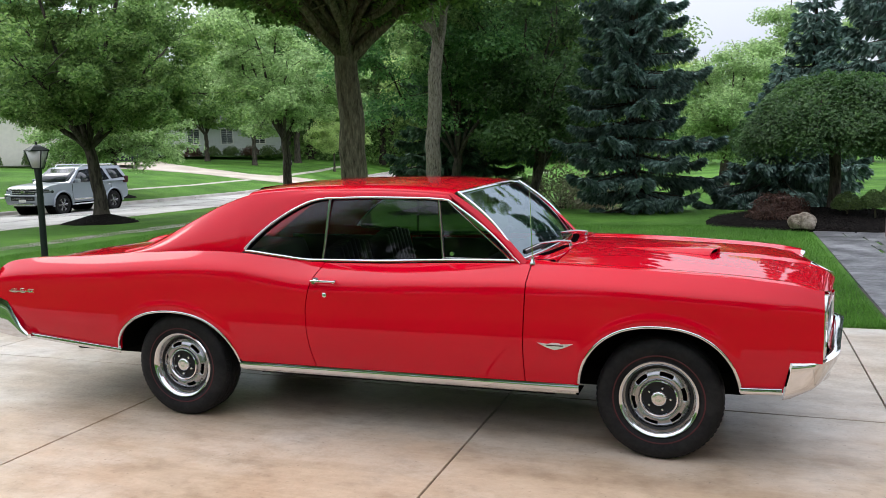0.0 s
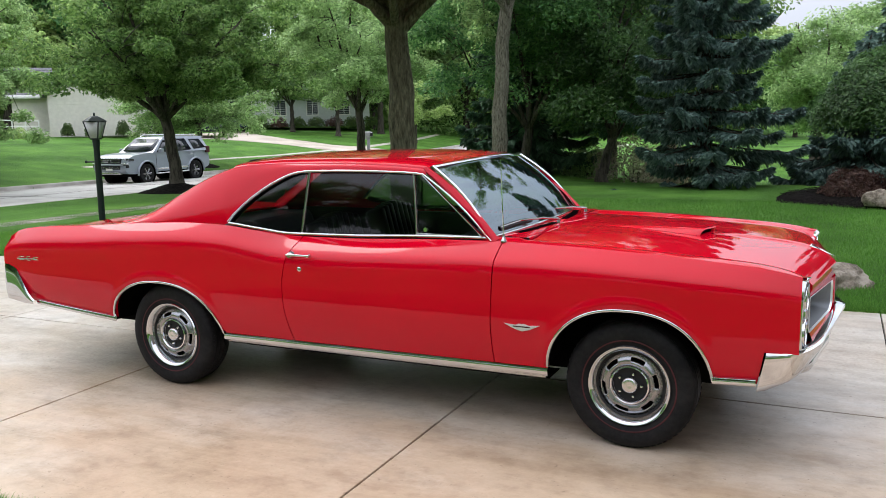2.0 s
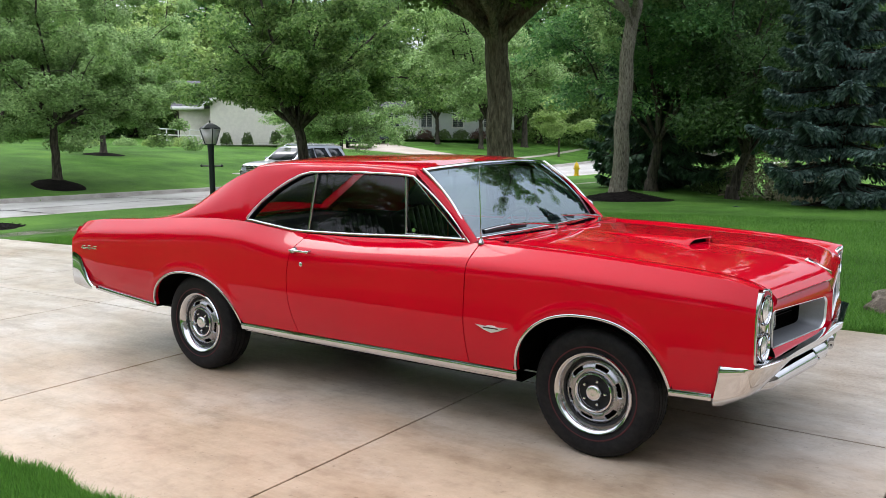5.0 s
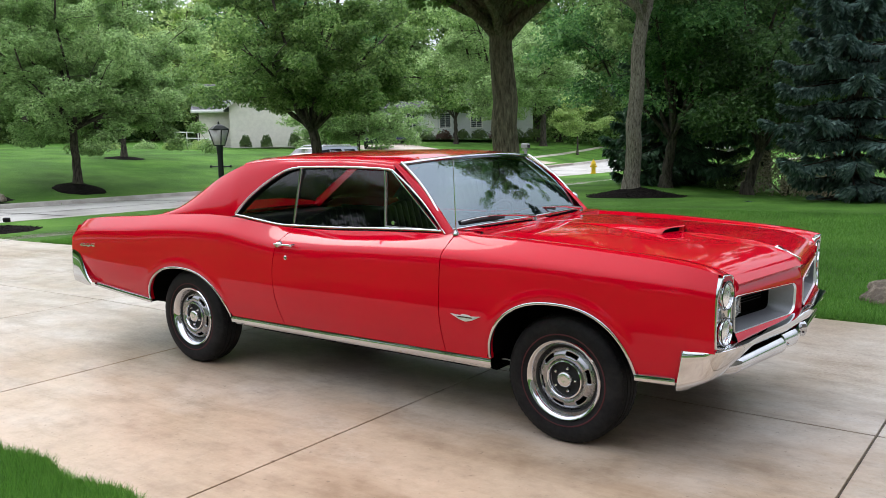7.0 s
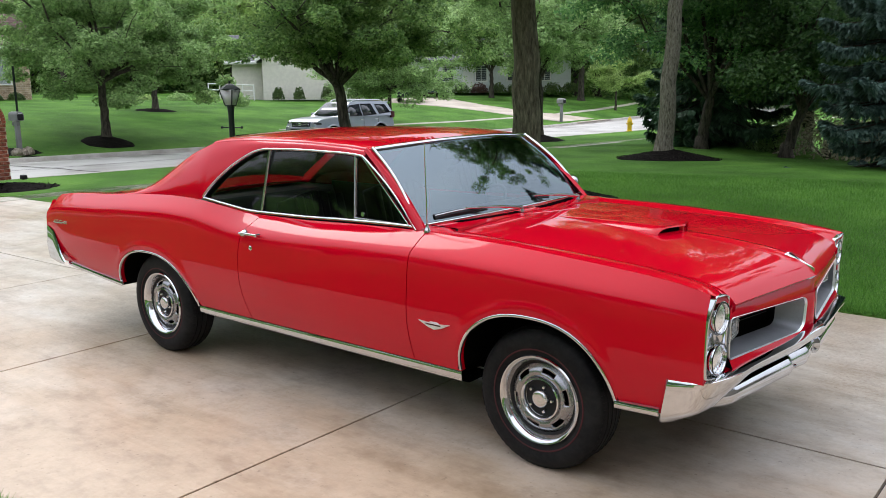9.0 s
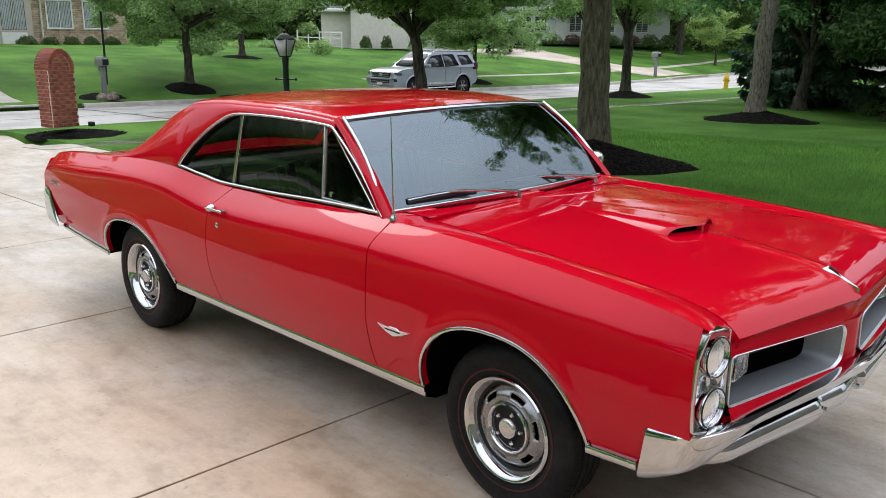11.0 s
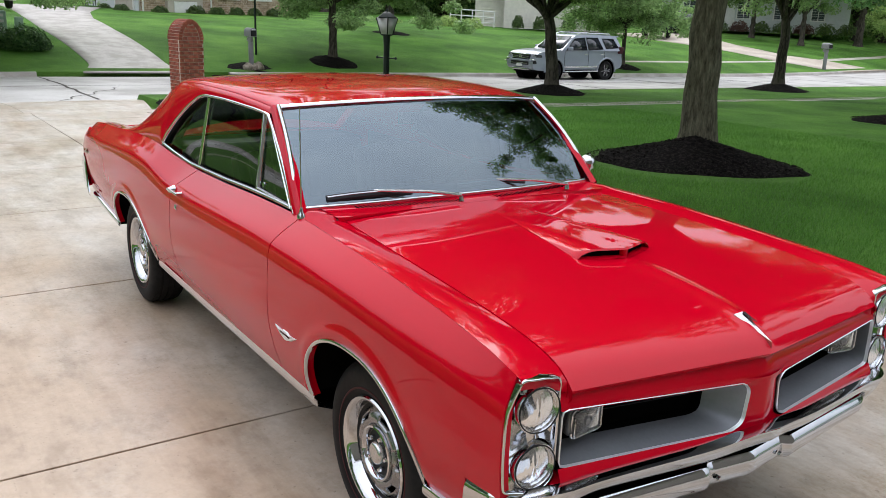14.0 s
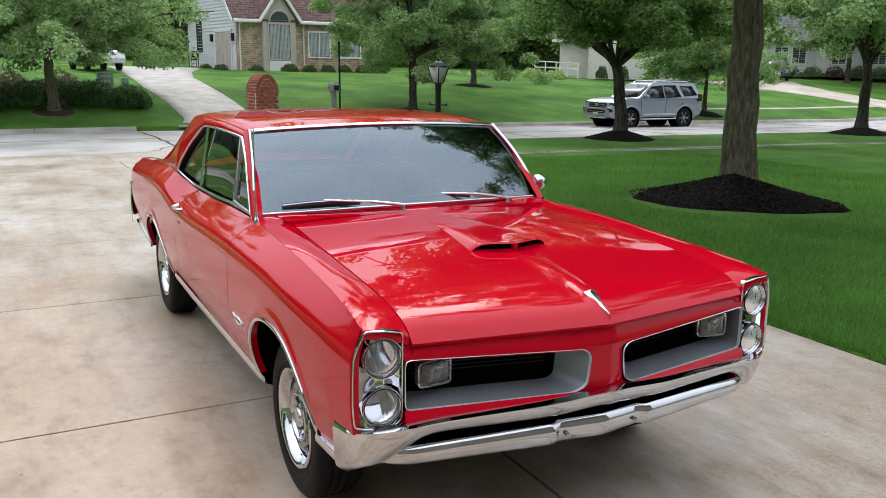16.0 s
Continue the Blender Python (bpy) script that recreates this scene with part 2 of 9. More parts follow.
MULCH = surface("dark_mulch", [(0.3, (0.004, 0.0035, 0.0035)), (0.55, (0.011, 0.009, 0.008)), (0.75, (0.03, 0.025, 0.023))], 22, 0.95, spec=0.04, fine=70, relief=1.0, depth=0.03)
MULCH_RED = surface("brown_mulch", [(0.3, (0.03, 0.014, 0.01)), (0.7, (0.09, 0.045, 0.032))], 22, 0.9, fine=60, relief=0.8, depth=0.03)
CHIP = surface("mulch_chip", [(0.3, (0.008, 0.007, 0.007)), (0.7, (0.035, 0.03, 0.027))], 9, 0.9, spec=0.06, island=0.5)
BARK = surface("grey_bark", [(0.08, (0.040, 0.037, 0.024)), (0.35, (0.100, 0.093, 0.060)), (0.62, (0.152, 0.142, 0.094)), (0.92, (0.235, 0.218, 0.148))], 12, 0.92, fine=38, relief=1.0, depth=0.035, stretch=(1.9, 1.9, 0.40))
BARK_PALE = surface("pale_furrowed_bark", [(0.12, (0.055, 0.048, 0.036)), (0.36, (0.165, 0.147, 0.113)), (0.62, (0.245, 0.222, 0.175)), (0.92, (0.33, 0.302, 0.245))], 15, 0.92, fine=42, relief=1.0, depth=0.04, stretch=(2.2, 2.2, 0.5))
BARK_DARK = surface("dark_bark", [(0.3, (0.03, 0.025, 0.02)), (0.7, (0.10, 0.085, 0.068))], 9, 0.9, fine=30, relief=0.9, depth=0.03, stretch=(1.5, 1.5, 0.3))
LAWN = surface("lawn_grass", [(0.15, (0.048, 0.12, 0.016)), (0.5, (0.082, 0.195, 0.03)), (0.85, (0.14, 0.285, 0.048))], 0.35, 0.85, fine=35, relief=1.0, depth=0.05, spec=0.12)
BLADE = leaf_mat("grass_blade", (0.045, 0.125, 0.014), (0.085, 0.215, 0.030), (0.165, 0.33, 0.058), 0.4, 0.4)
LEAF = leaf_mat("maple_leaf", (0.048, 0.096, 0.026), (0.128, 0.223, 0.061), (0.310, 0.421, 0.148), 0.35, 0.55)
LEAF_MID = leaf_mat("ash_leaf", (0.112, 0.180, 0.068), (0.230, 0.344, 0.135), (0.421, 0.541, 0.258), 0.35, 0.55)
LEAF_LIGHT = leaf_mat("light_leaf", (0.145, 0.211, 0.067), (0.264, 0.367, 0.123), (0.466, 0.561, 0.224), 0.35, 0.55)
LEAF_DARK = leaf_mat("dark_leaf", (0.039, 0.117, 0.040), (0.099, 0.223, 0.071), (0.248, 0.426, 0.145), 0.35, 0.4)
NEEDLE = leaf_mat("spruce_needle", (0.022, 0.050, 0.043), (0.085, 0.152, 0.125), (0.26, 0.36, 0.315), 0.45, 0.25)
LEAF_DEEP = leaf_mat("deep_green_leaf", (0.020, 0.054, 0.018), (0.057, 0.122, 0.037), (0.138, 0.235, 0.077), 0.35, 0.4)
NEEDLE_GREEN = leaf_mat("green_needle", (0.026, 0.065, 0.036), (0.057, 0.126, 0.069), (0.135, 0.252, 0.135), 0.45, 0.2)
LEAF_RED = leaf_mat("barberry_leaf", (0.04, 0.018, 0.015), (0.095, 0.047, 0.036), (0.17, 0.10, 0.075))
BOX_LEAF = leaf_mat("boxwood_leaf", (0.029, 0.059, 0.016), (0.081, 0.132, 0.036), (0.160, 0.235, 0.061))
PALE_LEAF = leaf_mat("pale_plume", (0.229, 0.196, 0.133), (0.389, 0.333, 0.245), (0.572, 0.490, 0.388))
STONE = surface("boulder_stone", [(0.3, (0.13, 0.105, 0.08)), (0.55, (0.27, 0.225, 0.175)), (0.75, (0.38, 0.33, 0.27))], 5, 0.85, fine=35, relief=0.7, depth=0.02)
BRICK = surface("red_brick", [(0.3, (0.17, 0.042, 0.026)), (0.55, (0.28, 0.075, 0.045)), (0.8, (0.36, 0.13, 0.085))], 9, 0.85, fine=50, relief=0.5, depth=0.006, per_object=0.22)
MORTAR = plain("pale_mortar", (0.60, 0.50, 0.43), 0.9, relief=0.5, depth=0.004)
TAN_BRICK = surface("tan_brick", [(0.3, (0.28, 0.20, 0.13)), (0.55, (0.43, 0.32, 0.22)), (0.8, (0.52, 0.42, 0.32))], 3, 0.85, fine=22, relief=0.5, island=0.2)
SIDING = plain("cream_siding", (0.66, 0.63, 0.55), 0.6, vary=0.04)
SIDING_GREY = plain("pale_grey_siding", (0.58, 0.60, 0.60), 0.6, vary=0.04)
TRIM_WHITE = plain("white_trim", (0.72, 0.71, 0.68), 0.5, vary=0.05)
TRIM_TAN = plain("tan_trim", (0.45, 0.40, 0.34), 0.6, vary=0.05)
SHINGLE = surface("brown_shingle", [(0.3, (0.10, 0.062, 0.055)), (0.7, (0.19, 0.125, 0.11))], 5, 0.85, fine=30, relief=0.4, per_object=0.12)
SHINGLE_GREY = surface("grey_shingle", [(0.3, (0.10, 0.10, 0.105)), (0.7, (0.19, 0.19, 0.2))], 5, 0.85, fine=30, relief=0.4)
PANE = plain("house_window_glass", (0.05, 0.06, 0.065), 0.08, spec=0.7)
CURTAIN = plain("pale_curtain", (0.35, 0.38, 0.38), 0.8)
IRON = plain("dark_green_iron", (0.008, 0.016, 0.013), 0.4, relief=0.2)
FROST = plain("frosted_glass", (0.55, 0.56, 0.56), 0.3)
GREY_PLASTIC = plain("grey_plastic", (0.20, 0.20, 0.20), 0.5)
YELLOW = plain("hydrant_yellow", (0.65, 0.42, 0.02), 0.45)
PALE_GREEN = plain("utility_box_green", (0.36, 0.48, 0.38), 0.5)


# ---- mesh helpers ----
def mesh_from(name, verts, faces, smooth=True):
    me = bpy.data.meshes.new(name)
    me.from_pydata([tuple(v) for v in verts], [], faces)
    me.polygons.foreach_set("use_smooth", [smooth] * len(me.polygons))
    me.update()
    if smooth:
        me.set_sharp_from_angle(angle=radians(42))
    return me


def put(name, me, material, parent=None, label=""):
    ob = new(name, me)
    if material and not me.materials:
        me.materials.append(material)
    ob.parent = parent
    if label:
        ob["label"] = label
    return ob


def part(name, bm, material, parent=None, label="", smooth=True):
    me = bpy.data.meshes.new(name)
    bm.to_mesh(me)
    bm.free()
    me.polygons.foreach_set("use_smooth", [smooth] * len(me.polygons))
    return put(name, me, material, parent, label)


def thing(name, label, category, at=(0, 0, 0), turn=0.0, group="", kind=""):
    e = new(name)
    e.empty_display_size = 0.1
    e.matrix_basis = pose(*at, 0, 0, turn)
    return tagged(e, label, category, group, kind)


def grid_faces(nu, nv, base=0, flip=False, close=False):
    f = []
    for i in range(nu - 1 + (1 if close else 0)):
        for j in range(nv - 1):
            a, b = base + i * nv + j, base + ((i + 1) % nu) * nv + j
            q = (a, b, b + 1, a + 1)
            f.append(q[::-1] if flip else q)
    return f


def sheet(name, grid, material, parent=None, label="", thick=0.0, smooth=True, flip=False):
    """A surface through a grid of points (rows, columns, 3)."""
    g = np.asarray(grid, float)
    me = mesh_from(name, g.reshape(-1, 3), grid_faces(g.shape[0], g.shape[1], flip=flip), smooth)
    ob = put(name, me, material, parent, label)
    if thick:
        md = ob.modifiers.new("thickness", "SOLIDIFY")
        md.thickness = thick
        md.offset = -1
    return ob


def box_bm(x0, x1, y0, y1, z0, z1, bevel=0.0, bm=None):
    bm = bm or bmesh.new()
    r = bmesh.ops.create_cube(bm, size=1.0)
    for v in r["verts"]:
        v.co = Vector(((x0 + x1) / 2 + v.co.x * (x1 - x0), (y0 + y1) / 2 + v.co.y * (y1 - y0), (z0 + z1) / 2 + v.co.z * (z1 - z0)))
    if bevel:
        es = list({e for v in r["verts"] for e in v.link_edges})
        bmesh.ops.bevel(bm, geom=es, offset=bevel, segments=2, affect="EDGES", profile=0.6)
    return bm


def frames_along(pts):
    p = np.asarray(pts, float)
    t = np.gradient(p, axis=0)
    t /= np.linalg.norm(t, axis=1)[:, None] + 1e-12
    up = np.array([0, 0, 1.0])
    if abs(t[:, 2]).mean() > 0.85:
        up = np.array([1.0, 0, 0])
    s = np.cross(t, up)
    s /= np.linalg.norm(s, axis=1)[:, None] + 1e-12
    return p, t, s, np.cross(s, t)


def tube_arrays(pts, radii, seg=8):
    p, t, s, u = frames_along(pts)
    r = np.broadcast_to(np.asarray(radii, float), (len(p),))
    a = np.linspace(0, 2 * np.pi, seg, endpoint=False)
    ring = np.cos(a)[None, :, None] * s[:, None, :] + np.sin(a)[None, :, None] * u[:, None, :]
    v = p[:, None, :] + ring * r[:, None, None]
    f = []
    for i in range(len(p) - 1):
        for j in range(seg):
            k = (j + 1) % seg
            f.append((i * seg + j, i * seg + k, (i + 1) * seg + k, (i + 1) * seg + j))
    f.append(tuple(range(seg))[::-1])
    f.append(tuple((len(p) - 1) * seg + j for j in range(seg)))
    return v.reshape(-1, 3), f


def tube(name, pts, radii, material, parent=None, label="", seg=8):
    v, f = tube_arrays(pts, radii, seg)
    return put(name, mesh_from(name, v, f), material, parent, label)


def strip(name, pts, wide, thick, material, parent=None, label="", side=None):
    """A bar of rounded flat section along a line; side is the outward way."""
    p = np.asarray(pts, float)
    t = np.gradient(p, axis=0)
    t /= np.linalg.norm(t, axis=1)[:, None] + 1e-12
    o = np.asarray(side, float)
    if o.ndim == 1:
        o = np.broadcast_to(o, p.shape)
    o = o - (o * t).sum(1)[:, None] * t
    o /= np.linalg.norm(o, axis=1)[:, None] + 1e-12
    w = np.cross(t, o)
    sec = [(-0.5, 0), (-0.38, 0.75), (-0.15, 1), (0.15, 1), (0.38, 0.75), (0.5, 0)]
    v = np.stack([p + w * (a * wide) + o * (b * thick) for a, b in sec], 1)
    return put(name, mesh_from(name, v.reshape(-1, 3), grid_faces(len(p), len(sec), flip=True)), material, parent, label)


def lathe_arrays(profile, seg=48, axis="z"):
    pr = np.asarray(profile, float)
    a = np.linspace(0, 2 * np.pi, seg, endpoint=False)
    r, h = pr[:, 0], pr[:, 1]
    c, s, hh = np.outer(np.cos(a), r), np.outer(np.sin(a), r), np.broadcast_to(h, (seg, len(h)))
    v = {"z": (c, s, hh), "y": (c, hh, s), "x": (hh, c, s)}[axis]
    return np.stack(v, -1).reshape(-1, 3), grid_faces(seg, len(pr), close=True)


def lathe(name, profile, material, parent=None, label="", seg=48, axis="z", at=(0, 0, 0)):
    v, f = lathe_arrays(profile, seg, axis)
    return put(name, mesh_from(name, v + np.array(at), f), material, parent, label)


def smooth_curve(xs, ys):
    """A smooth line through points, with no overshoot."""
    xs, ys = np.asarray(xs, float), np.asarray(ys, float)
    d = np.diff(ys) / np.diff(xs)
    m = np.r_[d[0], np.where(d[:-1] * d[1:] > 0, 2 * d[:-1] * d[1:] / (d[:-1] + d[1:] + 1e-12), 0), d[-1]]

    def at(x):
        x = np.clip(np.asarray(x, float), xs[0], xs[-1])
        i = np.clip(np.searchsorted(xs, x) - 1, 0, len(xs) - 2)
        h = xs[i + 1] - xs[i]
        t = (x - xs[i]) / h
        return (ys[i] * (1 + 2 * t) * (1 - t) ** 2 + m[i] * h * t * (1 - t) ** 2 + ys[i + 1] * t * t * (3 - 2 * t) + m[i + 1] * h * t * t * (t - 1))
    return at


def blob(name, size, material, parent=None, rough=0.18, seed=0, sub=4, at=(0, 0, 0), flat=0.0):
    bm = bmesh.new()
    bmesh.ops.create_icosphere(bm, subdivisions=sub, radius=1.0)
    for v in bm.verts:
        d = v.co.normalized()
        k = 1 + rough * noise.noise(d * 1.6 + Vector((seed * 7.3, 0, 0))) + rough * 0.4 * noise.noise(d * 4.5 + Vector((0, seed * 3.1, 0)))
        v.co = Vector((d.x * size[0] * k, d.y * size[1] * k, max(d.z, -0.35 - flat) * size[2] * k)) + Vector(at)
    return part(name, bm, material, parent)


# ---- ground ----
DRIVE_Y0, DRIVE_Y1 = -2.52, 2.78
ROAD_NEAR, ROAD_FAR = -16.2, -24.6
WALK_NEAR, WALK_FAR = -11.4, -12.7


def road_shift(y):
    """The street bends away to the north."""
    return -0.010 * np.maximum(0, np.asarray(y, float) - 34) ** 1.7


def level(x, y):
    """Height of the land."""
    x, y = np.asarray(x, float), np.asarray(y, float)
    xs = x - road_shift(y)
    z = -0.017 * np.clip(-xs - 4, 0, 21) - 0.012 * np.clip(y - 2, 0, 34) * np.clip((4 - x) / 8, 0.35, 1)
    far = np.clip(-xs - 25.2, 0, 60)
    z = z + 1.62 * (1 - np.exp(-far / 9.0)) + 0.012 * far
    z = z - 0.9 * np.clip((y - 16) / 14, 0, 1) * np.clip((x + 7) / 5, 0, 1)
    return z


def road_level(x, y):
    return level(x, y) - 0.13


def axis_lines(spans):
    out = []
    for a, b, n in spans:
        out += list(np.linspace(a, b, n, endpoint=False))
    return np.array(out + [spans[-1][1]])


def build_ground():
    xs = axis_lines([(-900, -120, 8), (-120, -60, 16), (-60, ROAD_FAR - 0.2, 40), (ROAD_FAR - 0.2, ROAD_FAR - 0.18, 1), (ROAD_FAR - 0.18, ROAD_NEAR + 0.18, 8),
                     (ROAD_NEAR + 0.18, ROAD_NEAR + 0.2, 1), (ROAD_NEAR + 0.2, WALK_FAR, 5), (WALK_FAR, WALK_NEAR, 3), (WALK_NEAR, 10, 50), (10, 60, 12), (60, 900, 8)])
    ys = axis_lines([(-900, -80, 8), (-80, -8, 18), (-8, DRIVE_Y0 - 0.02, 8), (DRIVE_Y0 - 0.02, DRIVE_Y0 + 0.05, 1), (DRIVE_Y0 + 0.05, DRIVE_Y1 - 0.05, 5),
                     (DRIVE_Y1 - 0.05, DRIVE_Y1 + 0.02, 1), (DRIVE_Y1 + 0.02, 40, 50), (40, 110, 30), (110, 900, 10)])
    X, Y = np.meshgrid(xs, ys, indexing="ij")
    Xs = np.where((X < -10) & (X > -60), X + road_shift(np.minimum(Y, 110)), X)
    Z = level(Xs, np.clip(Y, -60, 120)) + 0.012
    Z += np.where((Y > 4) & (X > -11), 0.02 * np.sin(X * 0.9) * np.cos(Y * 0.7), 0)
    street = (X > ROAD_FAR - 0.19) & (X < ROAD_NEAR + 0.19)
    drive = (Y > DRIVE_Y0) & (Y < DRIVE_Y1) & (X > ROAD_FAR) & (X < 30)
    Z = np.where(street, Z - 0.42, Z)
    Z = np.where(drive & ~street, Z - 0.16, Z)
    g = np.stack([Xs, Y, Z], -1)
    ob = sheet("ground", g, LAWN)
    tagged(ob, "mown green lawn rolling gently down to the street", "lawn", kind="structure")
    # walk strip lowered by sitting its slabs on top


build_ground()


def slab(name, corners, top, depth, material, parent, gap=0.006, bevel=0.008):
    """A slab over a four-cornered plan, its top following the function top(x, y)."""
    c = np.asarray(corners, float)
    m = c.mean(0)
    inner = c + (m - c) / np.linalg.norm(m - c, axis=1)[:, None] * gap * 1.4
    n = 6
    bm = bmesh.new()
    rows = []
    for i in range(n + 1):
        row = []
        for j in range(n + 1):
            u, w = i / n, j / n
            p = inner[0] * (1 - u) * (1 - w) + inner[1] * u * (1 - w) + inner[2] * u * w + inner[3] * (1 - u) * w
            edge = 1 if i in (0, n) or j in (0, n) else 0
            row.append(bm.verts.new((p[0], p[1], float(top(p[0], p[1])) - edge * bevel * 0.6)))
        rows.append(row)
    if bevel:
        for i in range(n + 1):
            for j in range(n + 1):
                if i in (1, n - 1) or j in (1, n - 1):
                    k = 1 / n
                    u = {1: bevel / 2.0, n - 1: 1 - bevel / 2.0}.get(i, i / n)
                    w = {1: bevel / 2.0, n - 1: 1 - bevel / 2.0}.get(j, j / n)
                    p = inner[0] * (1 - u) * (1 - w) + inner[1] * u * (1 - w) + inner[2] * u * w + inner[3] * (1 - u) * w
                    rows[i][j].co = Vector((p[0], p[1], float(top(p[0], p[1]))))
    for i in range(n):
        for j in range(n):
            bm.faces.new((rows[i][j], rows[i + 1][j], rows[i + 1][j + 1], rows[i][j + 1]))
    rim = [rows[i][0] for i in range(n)] + [rows[n][j] for j in range(n)] + [rows[i][n] for i in range(n, 0, -1)] + [rows[0][j] for j in range(n, 0, -1)]
    low = [bm.verts.new((v.co.x, v.co.y, v.co.z - depth)) for v in rim]
    for k in range(len(rim)):
        q = (k + 1) % len(rim)
        bm.faces.new((rim[k], low[k], low[q], rim[q]))
    bmesh.ops.recalc_face_normals(bm, faces=bm.faces)
    return part(name, bm, material, parent, smooth=False)


def drive_level(x, y):
    return level(x, min(y, 2.0))


def build_driveway():
    d = thing("driveway", "tan stained concrete driveway of large slabs, damp after rain", "driveway", kind="structure")
    joints = [9.69, 7.37, 5.05, 2.73, 0.41, -1.92, -4.24, -6.56, -8.88, WALK_NEAR]
    for a, b in zip(joints, joints[1:]):
        for y0, y1 in ((DRIVE_Y0, 0.1), (0.1, DRIVE_Y1)):
            slab("slab", [(b, y0), (a, y0), (a, y1), (b, y1)], drive_level, 0.1, CONCRETE, d, 0.007, 0.003)
    # walk crossing and flared apron
    slab("slab", [(WALK_FAR, DRIVE_Y0), (WALK_NEAR, DRIVE_Y0), (WALK_NEAR, 0.1), (WALK_FAR, 0.1)], drive_level, 0.1, CONCRETE, d)
    slab("slab", [(WALK_FAR, 0.1), (WALK_NEAR, 0.1), (WALK_NEAR, 2.3), (WALK_FAR, 2.3)], drive_level, 0.1, CONCRETE, d)
    ap = lambda x, y: drive_level(x, y) - 0.12 * np.clip((WALK_FAR - x) / (WALK_FAR - ROAD_NEAR), 0, 1) ** 2
    slab("slab", [(ROAD_NEAR, -4.2), (WALK_FAR, DRIVE_Y0), (WALK_FAR, 0.0), (ROAD_NEAR, 0.0)], ap, 0.1, CONCRETE, d)
    slab("slab", [(ROAD_NEAR, 0.0), (WALK_FAR, 0.0), (WALK_FAR, 2.2), (ROAD_NEAR, 2.9)], ap, 0.1, CONCRETE, d)
    bed = sheet("joint_filler", [[(WALK_FAR, DRIVE_Y0, -0.195), (WALK_FAR, DRIVE_Y1, -0.195)], [(WALK_NEAR, DRIVE_Y0, -0.15), (WALK_NEAR, DRIVE_Y1, -0.15)],
                                 [(-4, DRIVE_Y0, -0.022), (-4, DRIVE_Y1, -0.03)], [(9.7, DRIVE_Y0, -0.022), (9.7, DRIVE_Y1, -0.022)]], JOINT, d)
    return d


build_driveway()


